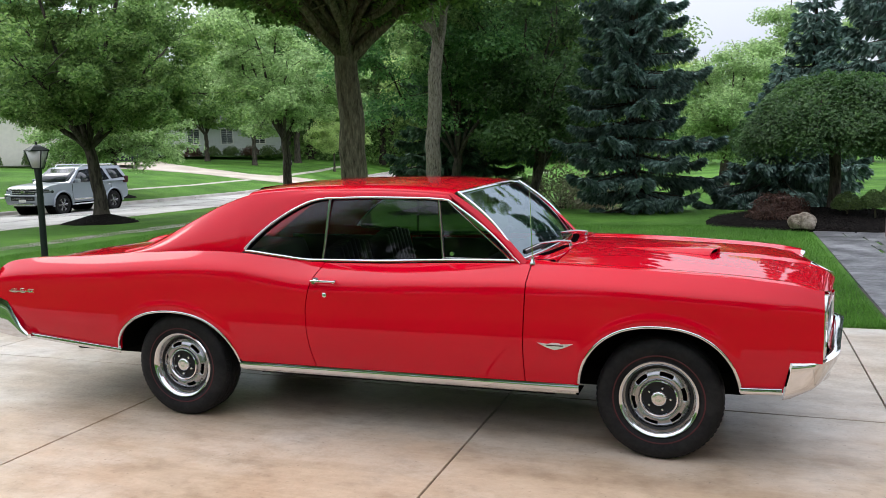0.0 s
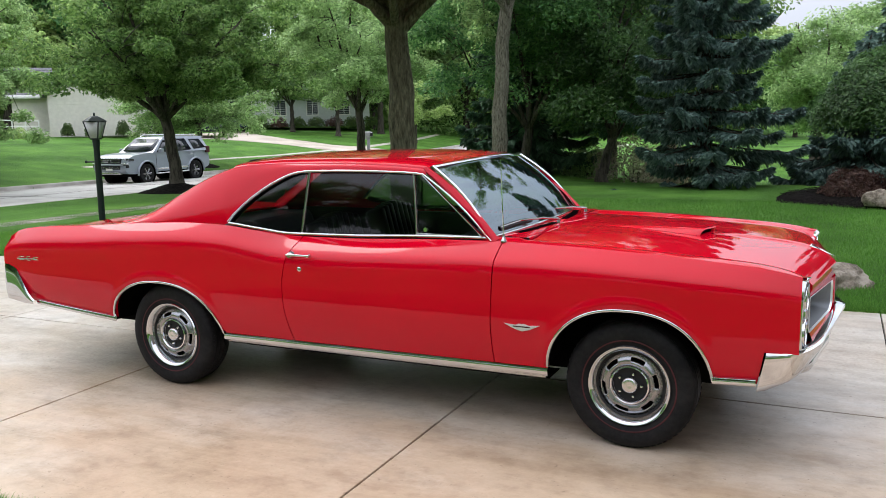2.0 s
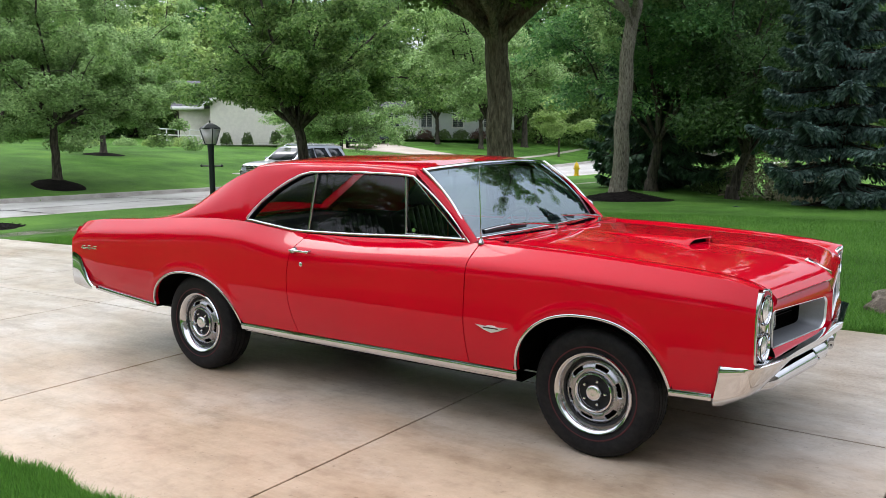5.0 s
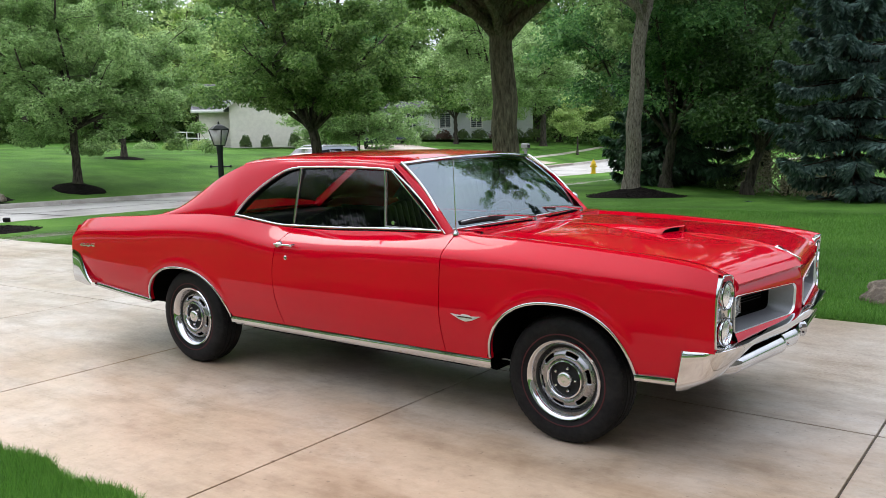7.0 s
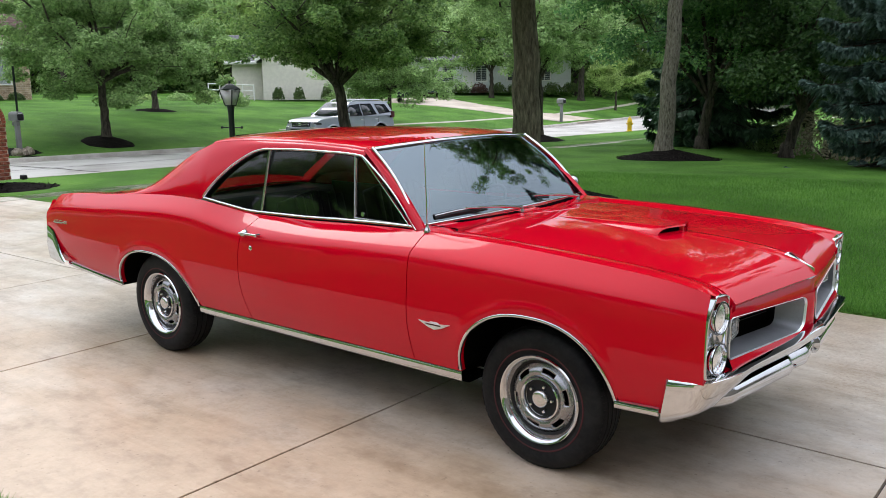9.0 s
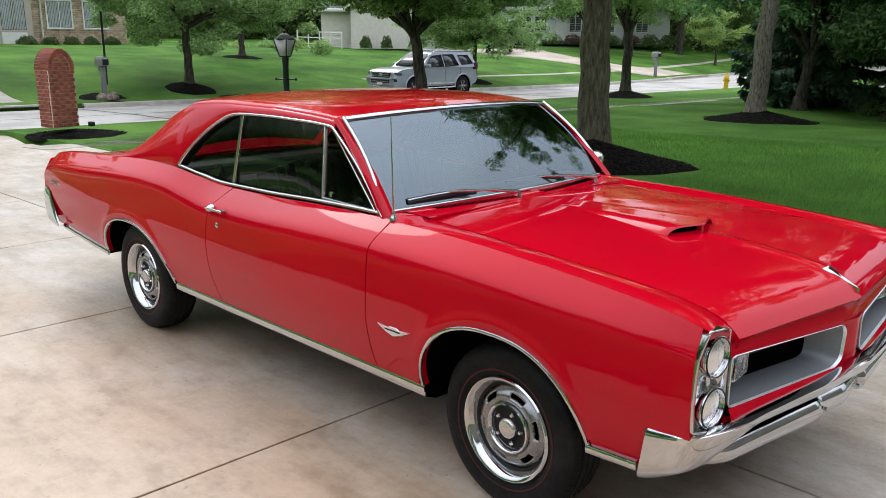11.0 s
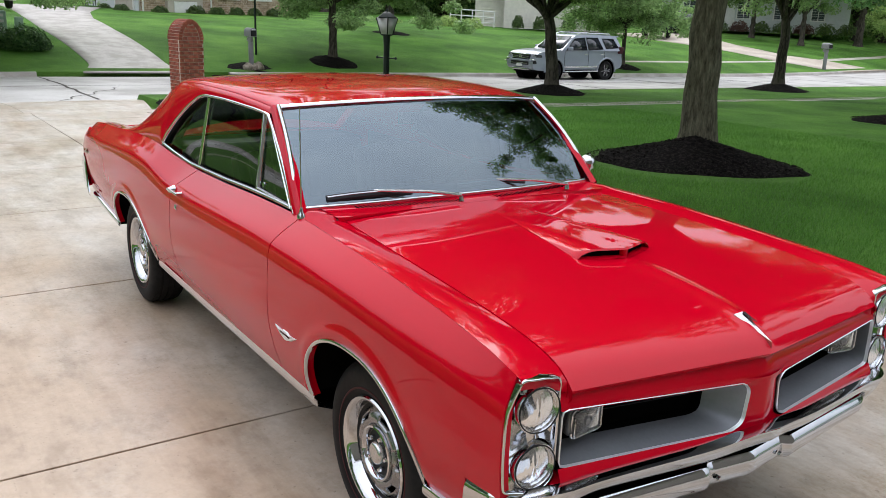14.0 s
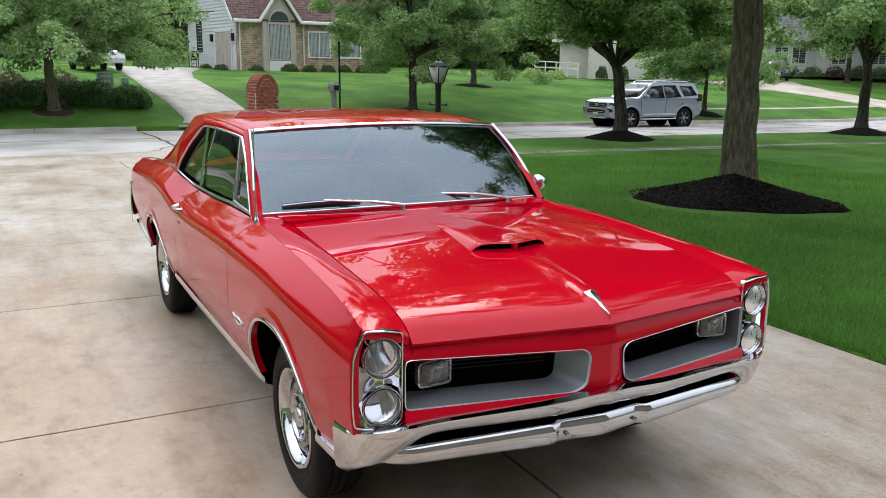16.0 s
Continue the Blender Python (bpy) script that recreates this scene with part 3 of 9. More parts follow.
def build_street():
    s = thing("road", "pale concrete residential street with tarred cracks and joints", "road", kind="structure")
    ys = axis_lines([(-70, 34, 26), (34, 110, 30)])
    cols = np.linspace(ROAD_FAR, ROAD_NEAR, 9)
    g = []
    for y in ys:
        dx = float(road_shift(y))
        g.append([(c + dx, y, float(road_level(c + dx, y)) + 0.03 * (1 - ((c - (ROAD_FAR + ROAD_NEAR) / 2) / 4.2) ** 2)) for c in cols])
    sheet("road_surface", g, STREET, s, flip=True)
    # joints and tar lines
    rng = random.Random(5)
    for y in list(np.arange(-26, 46, 5.6)):
        pts = []
        for k in range(13):
            x = ROAD_FAR + 0.2 + (ROAD_NEAR - ROAD_FAR - 0.4) * k / 12 + float(road_shift(y))
            pts.append((x, y + rng.uniform(-0.04, 0.04), float(road_level(x, y)) + 0.035 * (1 - ((x - float(road_shift(y)) - (ROAD_FAR + ROAD_NEAR) / 2) / 4.2) ** 2) + 0.004))
        strip("tar_line", pts, rng.uniform(0.05, 0.12), 0.004, CRACK if rng.random() < 0.5 else JOINT, s, side=(0, 0, 1))
    pts = [(-20.4, y, float(road_level(-20.4, y)) + 0.036) for y in np.linspace(-40, 33, 80)]
    strip("tar_line", pts, 0.03, 0.004, JOINT, s, side=(0, 0, 1))
    pts = [(-16.4 - 2.9 * k / 14, 1.2 + 2.0 * k / 14 + 0.12 * math.sin(k * 1.3), float(road_level(-18, 2)) + 0.036) for k in range(15)]
    strip("tar_line", pts, 0.03, 0.004, JOINT, s, side=(0, 0, 1))
    # kerbs
    def kerb(x0, y0, y1, inward, gaps):
        y = y0
        while y < y1:
            e = min(y + 3.0, y1)
            if any(a < (y + e) / 2 < b for a, b in gaps):
                y = e
                continue
            n = 7
            g = []
            for k in range(n):
                yy = y + 0.01 + (e - y - 0.02) * k / (n - 1)
                xx = x0 + float(road_shift(yy))
                zt = float(level(xx - inward * 0.1, yy)) + 0.015
                zb = float(road_level(xx, yy)) - 0.02
                g.append([(xx - inward * 0.16, yy, zt - 0.1), (xx - inward * 0.16, yy, zt), (xx - inward * 0.02, yy, zt), (xx + inward * 0.015, yy, zt - 0.03), (xx + inward * 0.05, yy, zb + 0.03), (xx + inward * 0.38, yy, zb + 0.045), (xx + inward * 0.39, yy, zb - 0.05)])
            sheet("kerb_stone", g, KERB, s, smooth=False, flip=inward > 0)
            y = e
    kerb(ROAD_FAR, -40, 105, 1, [(3.4, 6.8)])
    kerb(ROAD_NEAR, -40, 80, -1, [(-4.5, 3.6)])
    # public walk
    p = thing("pavement", "narrow pale concrete public walk across the lawns", "sidewalk", kind="structure")
    def walk_x(c, y):
        return c + (0.0 if y < 6 else 0.014 * (y - 6))
    for y0 in np.arange(2.78, 60, 1.55):
        y1 = y0 + 1.55
        a, b, c, d2 = (walk_x(WALK_FAR + 0.55, y0), y0), (walk_x(WALK_NEAR, y0), y0), (walk_x(WALK_NEAR, y1), y1), (walk_x(WALK_FAR + 0.55, y1), y1)
        slab("slab", [a, b, c, d2], lambda x, y: level(x, y) + 0.012, 0.08, WALK, p, 0.008)
    slab("slab", [(WALK_FAR + 0.55, 1.95), (WALK_NEAR, 2.1), (WALK_NEAR, 2.77), (WALK_FAR + 0.55, 2.77)], lambda x, y: level(x, y) + 0.012, 0.08, WALK, p, 0.008)
    for y0 in np.arange(-30, -2.6, 1.55):
        slab("slab", [(WALK_FAR + 0.55, y0), (WALK_NEAR, y0), (WALK_NEAR, y0 + 1.55), (WALK_FAR + 0.55, y0 + 1.55)], lambda x, y: level(x, y) + 0.012, 0.08, WALK, p, 0.008)


build_street()


# ---- the red coupe ----
W = smooth_curve([-2.95, -2.6, -2.0, -1.46, -0.4, 0.5, 1.46, 2.0, 2.25], [0.895, 0.925, 0.945, 0.952, 0.955, 0.95, 0.945, 0.93, 0.91])
PEAK = smooth_curve([-2.95, -2.85, -2.6, -2.12, -1.67, -1.25, -1.0, -0.78, -0.55, -0.2, 0.27, 0.7, 1.2, 1.76, 2.1, 2.25],
                    [0.902, 0.945, 0.975, 1.004, 1.036, 1.052, 1.046, 1.02, 0.996, 0.998, 1.012, 1.02, 1.012, 0.983, 0.955, 0.928])
PEAK_Y = smooth_curve([-2.95, -2.6, -2.0, -1.5, -1.0, -0.5, 0.3, 0.7, 1.2, 1.8, 2.25], [0.80, 0.82, 0.835, 0.84, 0.845, 0.815, 0.80, 0.805, 0.825, 0.845, 0.872])
FRONT_ARCH, REAR_ARCH = (1.457, 0.408, 0.385, 0.35, 2.4), (-1.482, 0.45, 0.37, 0.315, 2.3)
SILL = 0.385
SHOULDER = 0.088


def side_y(x, z):
    w, p, py = W(x), PEAK(x), PEAK_Y(x)
    low = w - 0.075 * (np.clip(0.70 - z, 0, 1) / 0.34) ** 2.0
    # a crisp crease under a sloping shoulder
    d = z - (p - SHOULDER)
    rise = 0.5 * (d + np.sqrt(d * d + 0.026 ** 2)) - 0.001
    high = w - (w - py) * rise / (SHOULDER + 0.002)
    return np.where(z < 0.70, low, high)


def arch_z(x, a):
    u = np.clip(np.abs(x - a[0]) / a[1], 0, 1)
    return a[2] + a[3] * (1 - u ** a[4]) ** 0.52


def low_edge(x):
    z = np.where(x < REAR_ARCH[0], 0.40 + 0.06 * np.clip((-1.92 - x) / 0.75, 0, 1), SILL)
    z = np.where(x > 1.8, 0.415, z)
    z = np.where(x > 2.06, 0.415 + 0.165 * np.clip((x - 2.06) / 0.03, 0, 1), z)
    for a in (FRONT_ARCH, REAR_ARCH):
        z = np.where(np.abs(x - a[0]) < a[1], np.maximum(arch_z(x, a), z), z)
    return z


def flare(x, z):
    f = 0.0
    for a in (FRONT_ARCH, REAR_ARCH):
        r = np.hypot((x - a[0]) / (a[1] + 0.06), (z - a[2]) / (a[3] + 0.06))
        f = f + 0.006 * np.exp(-((r - 0.94) / 0.055) ** 2)
    return f


def stations(a, b, n, arch=None):
    xs = np.linspace(a, b, n)
    if arch:
        t = np.linspace(-1, 1, 41)
        xs = np.r_[xs[(xs < arch[0] - arch[1] - 0.01) | (xs > arch[0] + arch[1] + 0.01)], arch[0] + arch[1] * np.sin(t * np.pi / 2) * 0.9995,
                   arch[0] - arch[1] - 0.0005, arch[0] + arch[1] + 0.0005]
    return np.sort(xs)


def door_rear(z):
    return -0.535 + 0.075 * np.clip((z - 0.72) / 0.28, 0, 1) ** 1.6 + 0.03 * np.clip((0.62 - z) / 0.24, 0, 1) ** 1.5


def door_front(z):
    return 0.752 + 0.022 * np.clip((z - 0.6) / 0.4, 0, 1)


def side_panel(name, xs, s, material, parent, label, kind):
    cols = []
    for x in xs:
        low, top = float(low_edge(x)), float(PEAK(x))
        crease = max(top - SHOULDER, low + 0.03)
        z = np.r_[np.linspace(low, crease - 0.014, 20), crease + np.array([-0.008, -0.003, 0.0, 0.004, 0.010, 0.018]), np.linspace(crease + 0.03, top, 5)]
        if kind == "door":
            k = (x + 0.53) / (0.76 + 0.53)
            xx = door_rear(z) * (1 - k) + door_front(z) * k
        elif kind == "quarter":
            w = np.clip((x + 0.95) / (0.95 - 0.54), 0, 1)
            xx = x + (door_rear(z) - 0.006 + 0.54) * w * w
        else:
            w = np.clip((1.0 - x) / (1.0 - 0.765), 0, 1)
            xx = x + (door_front(z) + 0.006 - 0.765) * w
        y = side_y(xx, z) + flare(xx, z)
        cols.append(np.stack([xx, s * y, z], -1))
    g = np.array(cols)
    first, last = g[:1].copy(), g[-1:].copy()
    first[..., 1] -= s * 0.03
    last[..., 1] -= s * 0.03
    g = np.concatenate([first, g, last])
    low = g[:, :1].copy()
    low[..., 1] -= s * 0.03
    low[..., 2] += 0.004
    g = np.concatenate([low, g], 1)
    return sheet(name, g, material, parent, label, flip=s > 0)


ROOF_Z = smooth_curve([-1.98, -1.85, -1.7, -1.45, -1.2, -0.95, -0.6, -0.2, 0.1, 0.31], [1.015, 1.04, 1.095, 1.215, 1.325, 1.392, 1.412, 1.414, 1.404, 1.388])
ROOF_Y = smooth_curve([-1.98, -1.7, -1.45, -0.95, -0.5, 0.0, 0.31], [0.725, 0.722, 0.722, 0.726, 0.732, 0.727, 0.712])
DLO_Z = smooth_curve([-1.0, -0.985, -0.93, -0.84, -0.75, -0.65, -0.56, -0.47, -0.2, 0.1, 0.25, 0.31], [1.056, 1.075, 1.13, 1.205, 1.265, 1.318, 1.352, 1.366, 1.372, 1.368, 1.36, 1.35])


def glass_y(x, z):
    """The leaning plane of the side glass."""
    b, p = PEAK_Y(x) - 0.012, PEAK(x)
    u = np.clip((z - p) / (ROOF_Z(x) - p + 1e-6), -0.2, 1.1)
    return b + (ROOF_Y(x) - b) * u + 0.012 * np.sin(np.pi * np.clip(u, 0, 1))


def hood_top(x, y):
    ay = np.abs(y)
    q = x + 0.14 * ay
    zc = smooth_curve([0.85, 1.3, 1.75, 2.1, 2.22, 2.3, 2.345, 2.372], [1.036, 1.026, 1.0, 0.968, 0.948, 0.925, 0.898, 0.868])(q)
    edge = 0.022 * (ay / 0.7) ** 2.4 * np.clip((2.3 - x) / 1.0, 0, 1)
    ridge = 0.010 * np.exp(-(y / 0.028) ** 2) * np.clip((x - 1.7) / 0.2, 0, 1) * np.clip((2.33 - q) / 0.1, 0, 1)
    return zc - edge + ridge


HOOD_Y = smooth_curve([0.85, 1.3, 1.8, 2.25, 2.3], [0.665, 0.69, 0.705, 0.712, 0.712])


def face_x(y, off=0.0):
    return 2.362 + off - 0.14 * np.abs(y)


def loop_rounded(pts, r, n=6):
    """A closed outline with rounded corners, in the plane (y, z)."""
    out = []
    m = len(pts)
    for k in range(m):
        a, b, c = (np.array(pts[(k + i - 1) % m], float) for i in range(3))
        rr = r[k]
        u, w = (a - b) / np.linalg.norm(a - b), (c - b) / np.linalg.norm(c - b)
        p, q = b + u * rr, b + w * rr
        for t in np.linspace(0, 1, n):
            out.append(p * (1 - t) ** 2 + b * 2 * t * (1 - t) + q * t * t)
    return np.array(out)


def densify(loop, step=0.02):
    out = []
    for k in range(len(loop)):
        a, b = loop[k], loop[(k + 1) % len(loop)]
        n = max(1, int(np.linalg.norm(b - a) / step))
        out += [a + (b - a) * i / n for i in range(n)]
    return np.array(out)


def build_wheel(parent_name, label, at, turn):
    w = thing(parent_name, label, "wheel")
    tread = [(0.205, 0.085), (0.225, 0.098), (0.262, 0.104), (0.290, 0.101), (0.310, 0.092), (0.322, 0.078), (0.327, 0.055), (0.328, 0.052), (0.322, 0.050), (0.322, 0.044), (0.3285, 0.042),
             (0.329, 0.016), (0.322, 0.014), (0.322, 0.008), (0.329, 0.006), (0.329, -0.02), (0.322, -0.022), (0.322, -0.028), (0.3285, -0.03), (0.327, -0.06), (0.310, -0.095), (0.262, -0.104), (0.205, -0.085)]
    ty = lathe("tyre", [(r, -h) for r, h in tread], RUBBER, w, seg=72, axis="y")
    blocks_v, blocks_f = [], []
    n = 64
    for k in range(n):
        for side in (-1, 1):
            a0 = 2 * math.pi * (k + (0.5 if side > 0 else 0)) / n
            rad, tan = np.array([math.cos(a0), 0, math.sin(a0)]), np.array([-math.sin(a0), 0, math.cos(a0)])
            base = len(blocks_v)
            for rr, hh, dx in ((0.3210, 0.079, 0.010), (0.3285, 0.060, 0.010)):
                for sx in (-1, 1):
                    blocks_v.append(rad * rr + tan * dx * sx + np.array([0, side * hh, 0]))
            for rr, hh, dx in ((0.3222, 0.081, 0.009), (0.3302, 0.060, 0.009)):
                for sx in (-1, 1):
                    blocks_v.append(rad * rr + tan * dx * sx + np.array([0, side * hh, 0]))
            b = base
            blocks_f += [(b + 4, b + 5, b + 7, b + 6), (b, b + 4, b + 6, b + 2), (b + 1, b + 3, b + 7, b + 5), (b, b + 1, b + 5, b + 4), (b + 2, b + 6, b + 7, b + 3)]
    tagged(put("tread", mesh_from("tread", blocks_v, blocks_f, False), RUBBER, ty), kind="stuff")
    lathe("red_line", [(0.231, -0.1012), (0.233, -0.1026), (0.2365, -0.1028), (0.2385, -0.1015)], RED_LINE, ty, "dull red line on the sidewall", seg=72, axis="y")
    lathe("trim_ring", [(0.207, -0.083), (0.209, -0.094), (0.204, -0.1), (0.196, -0.098), (0.186, -0.086), (0.176, -0.066), (0.171, -0.05), (0.168, -0.046)], CHROME, w, "polished trim ring", seg=72, axis="y")
    # slotted disc
    seg, rad = 144, [0.170, 0.160, 0.151, 0.144, 0.136, 0.129, 0.122, 0.106, 0.092, 0.082]
    hgt = [-0.045, -0.05, -0.06, -0.066, -0.072, -0.076, -0.077, -0.073, -0.062, -0.055]
    bm = bmesh.new()
    vs = [[bm.verts.new((r * math.cos(2 * math.pi * k / seg), h, r * math.sin(2 * math.pi * k / seg))) for r, h in zip(rad, hgt)] for k in range(seg)]
    for k in range(seg):
        for j in range(len(rad) - 1):
            ph = (k % 24) - 11.5
            inside = (j in (3, 4, 5) and abs(ph) < 6.5) and not (j in (3, 5) and abs(ph) > 5.5)
            if not inside:
                q = (k + 1) % seg
                bm.faces.new((vs[k][j], vs[k][j + 1], vs[q][j + 1], vs[q][j]))
    rims = [e for e in bm.edges if e.is_boundary and 0.112 < math.hypot(*(e.verts[0].co.x, e.verts[0].co.z)) < 0.153]
    ex = bmesh.ops.extrude_edge_only(bm, edges=rims)
    for v in [g for g in ex["geom"] if isinstance(g, bmesh.types.BMVert)]:
        v.co.y += 0.016
        k = math.hypot(v.co.x, v.co.z)
        s = (0.131 + (k - 0.131) * 0.88) / k
        v.co.x *= s
        v.co.z *= s
    part("wheel_disc", bm, WHEEL_GREY, w, "silver slotted disc")
    lathe("disc_ring", [(0.100, -0.072), (0.098, -0.081), (0.092, -0.083), (0.087, -0.078), (0.084, -0.062)], CHROME, w, "bright ring round the hub", seg=56, axis="y")
    lathe("rim_groove", [(0.178, -0.062), (0.172, -0.058), (0.166, -0.0555), (0.162, -0.053)], BLACK, w, "dark groove inside the trim ring", seg=56, axis="y")
    lathe("brake_drum", [(0.0, -0.03), (0.165, -0.03), (0.168, 0.05)], DEEP, w, seg=40, axis="y")
    hub = lathe("hub", [(0.086, -0.052), (0.083, -0.060), (0.074, -0.058), (0.06, -0.055), (0.045, -0.057), (0.0, -0.057)], BLACK, w, "black hub centre", seg=40, axis="y")
    lathe("centre_cap", [(0.041, -0.056), (0.041, -0.074), (0.038, -0.083), (0.030, -0.088), (0.012, -0.085), (0.0, -0.085)], DULL_CHROME, hub, "brushed centre cap", seg=32, axis="y")
    for k in range(5):
        a = 2 * math.pi * k / 5 + 0.3
        lathe("lug_nut", [(0.0095, -0.055), (0.0095, -0.074), (0.006, -0.08), (0.0, -0.081)], CHROME, hub, seg=6, axis="y", at=(0.060 * math.cos(a), 0, 0.060 * math.sin(a)))
    return w


BRIGHT = plain("bright_metal", (0.85, 0.85, 0.86), 0.3, 0.6, 0.05)


def build_coupe():
    car = thing("muscle_car", "glossy red two-door hardtop coupe with chrome trim, parked on the driveway", "car")
    # side panels
    for s in (-1, 1):
        side_panel("quarter_panel", stations(-2.945, -0.54, 44, REAR_ARCH), s, RED, car, "", "quarter")
        door = side_panel("door", np.linspace(-0.53, 0.76, 30), s, RED, car, "long red door", "door")
        side_panel("fender", np.sort(np.r_[stations(0.765, 2.235, 34, FRONT_ARCH), 2.06, 2.09]), s, RED, car, "", "fender")
        # chrome round the arches
        for a in (FRONT_ARCH, REAR_ARCH):
            u = np.sin(np.linspace(-np.pi / 2, np.pi / 2, 61))
            x = a[0] + a[1] * u * 0.999
            z = np.maximum(arch_z(x, a), low_edge(x))
            y = side_y(x, z) + flare(x, z)
            pts = np.stack([x, s * (y - 0.002), z - 0.004], -1)
            strip("arch_moulding", pts if s < 0 else pts[::-1], 0.017, 0.010, CHROME, car, "thin chrome wheel-arch moulding", side=(0, s, 0))
            # wheel house, its shade put into a near-black colour
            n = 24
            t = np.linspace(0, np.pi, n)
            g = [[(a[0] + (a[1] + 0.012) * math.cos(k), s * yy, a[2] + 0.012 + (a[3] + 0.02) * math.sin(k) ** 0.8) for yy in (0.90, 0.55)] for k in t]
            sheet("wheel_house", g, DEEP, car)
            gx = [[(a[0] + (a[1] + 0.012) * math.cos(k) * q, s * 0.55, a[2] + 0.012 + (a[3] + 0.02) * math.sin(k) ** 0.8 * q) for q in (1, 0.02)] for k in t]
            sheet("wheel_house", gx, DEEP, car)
        # sill and lower mouldings
        for x0, x1, z0, z1, wd in ((-1.035, 1.046, 0.36, 0.362, 0.052), (1.862, 2.055, 0.418, 0.424, 0.040), (-2.64, -1.905, 0.458, 0.398, 0.038)):
            xx = np.linspace(x0, x1, 24)
            zz = np.linspace(z0, z1, 24)
            yy = side_y(xx, np.maximum(zz, 0.36)) + (-0.004 if wd > 0.05 else 0.008)
            pts = np.stack([xx, s * yy, zz], -1)
            strip("sill_moulding", pts if s < 0 else pts[::-1], wd, 0.014, CHROME, car, "bright sill moulding", side=(0, s, 0))
        xx = np.linspace(-1.03, 1.03, 20)
        g = [[(x, s * (float(side_y(x, 0.36)) - 0.012), 0.352), (x, s * 0.86, 0.325), (x, s * 0.80, 0.30), (x, s * 0.60, 0.30)] for x in xx]
        sheet("rocker_panel", g, DULL_CHROME, car, flip=s < 0)
        # belt moulding and window frames
        xx = np.linspace(-0.99, 0.70, 60)
        zz = PEAK(xx) + 0.012
        pts = np.stack([xx, s * (glass_y(xx, zz) + 0.004), zz], -1)
        strip("belt_moulding", pts if s < 0 else pts[::-1], 0.020, 0.012, CHROME, car, "chrome belt moulding", side=(0, s, 0.25))
        xx = np.r_[np.linspace(-0.995, -0.47, 24), np.linspace(-0.44, 0.285, 20)]
        zz = DLO_Z(xx)
        pts = np.stack([xx, s * (glass_y(xx, zz) + 0.006), zz + 0.004], -1)
        top_end = pts[-1]
        a_base = np.array([0.712, s * 0.803, 1.018])
        leg = [top_end + (a_base - top_end) * k + np.array([0.018 * math.sin(math.pi * k), 0, 0.012 * math.sin(math.pi * k)]) for k in np.linspace(0.06, 1, 16)]
        allp = np.concatenate([pts, leg])
        strip("window_moulding", allp if s > 0 else allp[::-1], 0.015, 0.012, CHROME, car, "chrome window surround", side=(0, s, 0.25))
        # glass: rear quarter, door and vent panes
        def pane(name, x_of, top_of, n=14):
            g = []
            for k in range(n):
                q = k / (n - 1)
                col = []
                for j in range(8):
                    w = j / 7
                    xb, xt = x_of(q, 0), x_of(q, 1)
                    zb = float(PEAK(xb)) - 0.01
                    zt = float(top_of(xt))
                    x, z = xb + (xt - xb) * w, zb + (zt - zb) * w
                    col.append((x, s * (float(glass_y(x, z)) - 0.014), z))
                g.append(col)
            ob = sheet(name, g, WINDOW, car, "dark tinted side glass", flip=s > 0)
            ob.visible_shadow = False
            return ob
        pane("quarter_glass", lambda q, w: -0.985 + (0.485 + 0.0 * w) * q + 0.025 * w * q + 0.012, lambda x: DLO_Z(x))
        pane("door_glass", lambda q, w: -0.488 + 0.025 * w + (0.745 - 0.045 * w) * q, lambda x: DLO_Z(min(x, 0.24)))
        vt = np.array([0.222, s * (float(glass_y(0.222, 1.36)) - 0.01), 1.365])
        vb0 = np.array([0.262, s * (float(glass_y(0.262, 1.02)) - 0.01), 1.015])
        vb1 = np.array([0.700, s * 0.795, 1.012])
        vg = [[vb0 + (vb1 - vb0) * q + ((vt + (np.array([0.275, vt[1], 1.36]) - vt) * q) - (vb0 + (vb1 - vb0) * q)) * w for w in np.linspace(0, 1, 6)] for q in np.linspace(0, 1, 8)]
        vent = sheet("vent_glass", vg, WINDOW, car, "triangular vent window", flip=s > 0)
        vent.visible_shadow = False
        fr = [vt + (vb0 - vt) * k for k in np.linspace(0, 1, 8)]
        strip("vent_frame", fr if s < 0 else fr[::-1], 0.018, 0.016, CHROME, car, "chrome vent frame", side=(0, s, 0.2))
        fr = [vt + np.array([0.045, 0, -0.004]) + (vb1 + np.array([-0.032, 0, 0.02]) - vt - np.array([0.045, 0, 0])) * k for k in np.linspace(0, 1, 8)]
        strip("vent_frame", fr if s > 0 else fr[::-1], 0.013, 0.014, CHROME, car, "chrome vent frame", side=(0, s, 0.2))
        fr = [vb0 + (vb1 - vb0) * k + np.array([0, 0, 0.022]) for k in np.linspace(0, 0.93, 6)]
        strip("vent_frame", fr if s > 0 else fr[::-1], 0.012, 0.012, DULL_CHROME, car, "vent frame", side=(0, s, 0.2))
        lathe("vent_latch", [(0.0, 0.0), (0.012, 0.0), (0.013, 0.018), (0.006, 0.024), (0, 0.024)], CHROME, car, seg=14, axis="y", at=(0.31, s * 0.775, 1.06))
        b0 = np.array([-0.488, s * (float(glass_y(-0.488, 1.0)) - 0.004), 1.002])
        b1 = np.array([-0.452, s * (float(glass_y(-0.452, 1.36)) - 0.002), 1.362])
        fr = [b0 + (b1 - b0) * k for k in np.linspace(0, 1, 8)]
        strip("window_divider", fr if s < 0 else fr[::-1], 0.017, 0.012, CHROME, car, "thin chrome divider", side=(0, s, 0.2))
        # sail panel and roof rail
        xs = np.r_[np.linspace(-1.98, -1.02, 26), np.linspace(-1.0, -0.47, 28), np.linspace(-0.44, 0.30, 18)]
        g = []
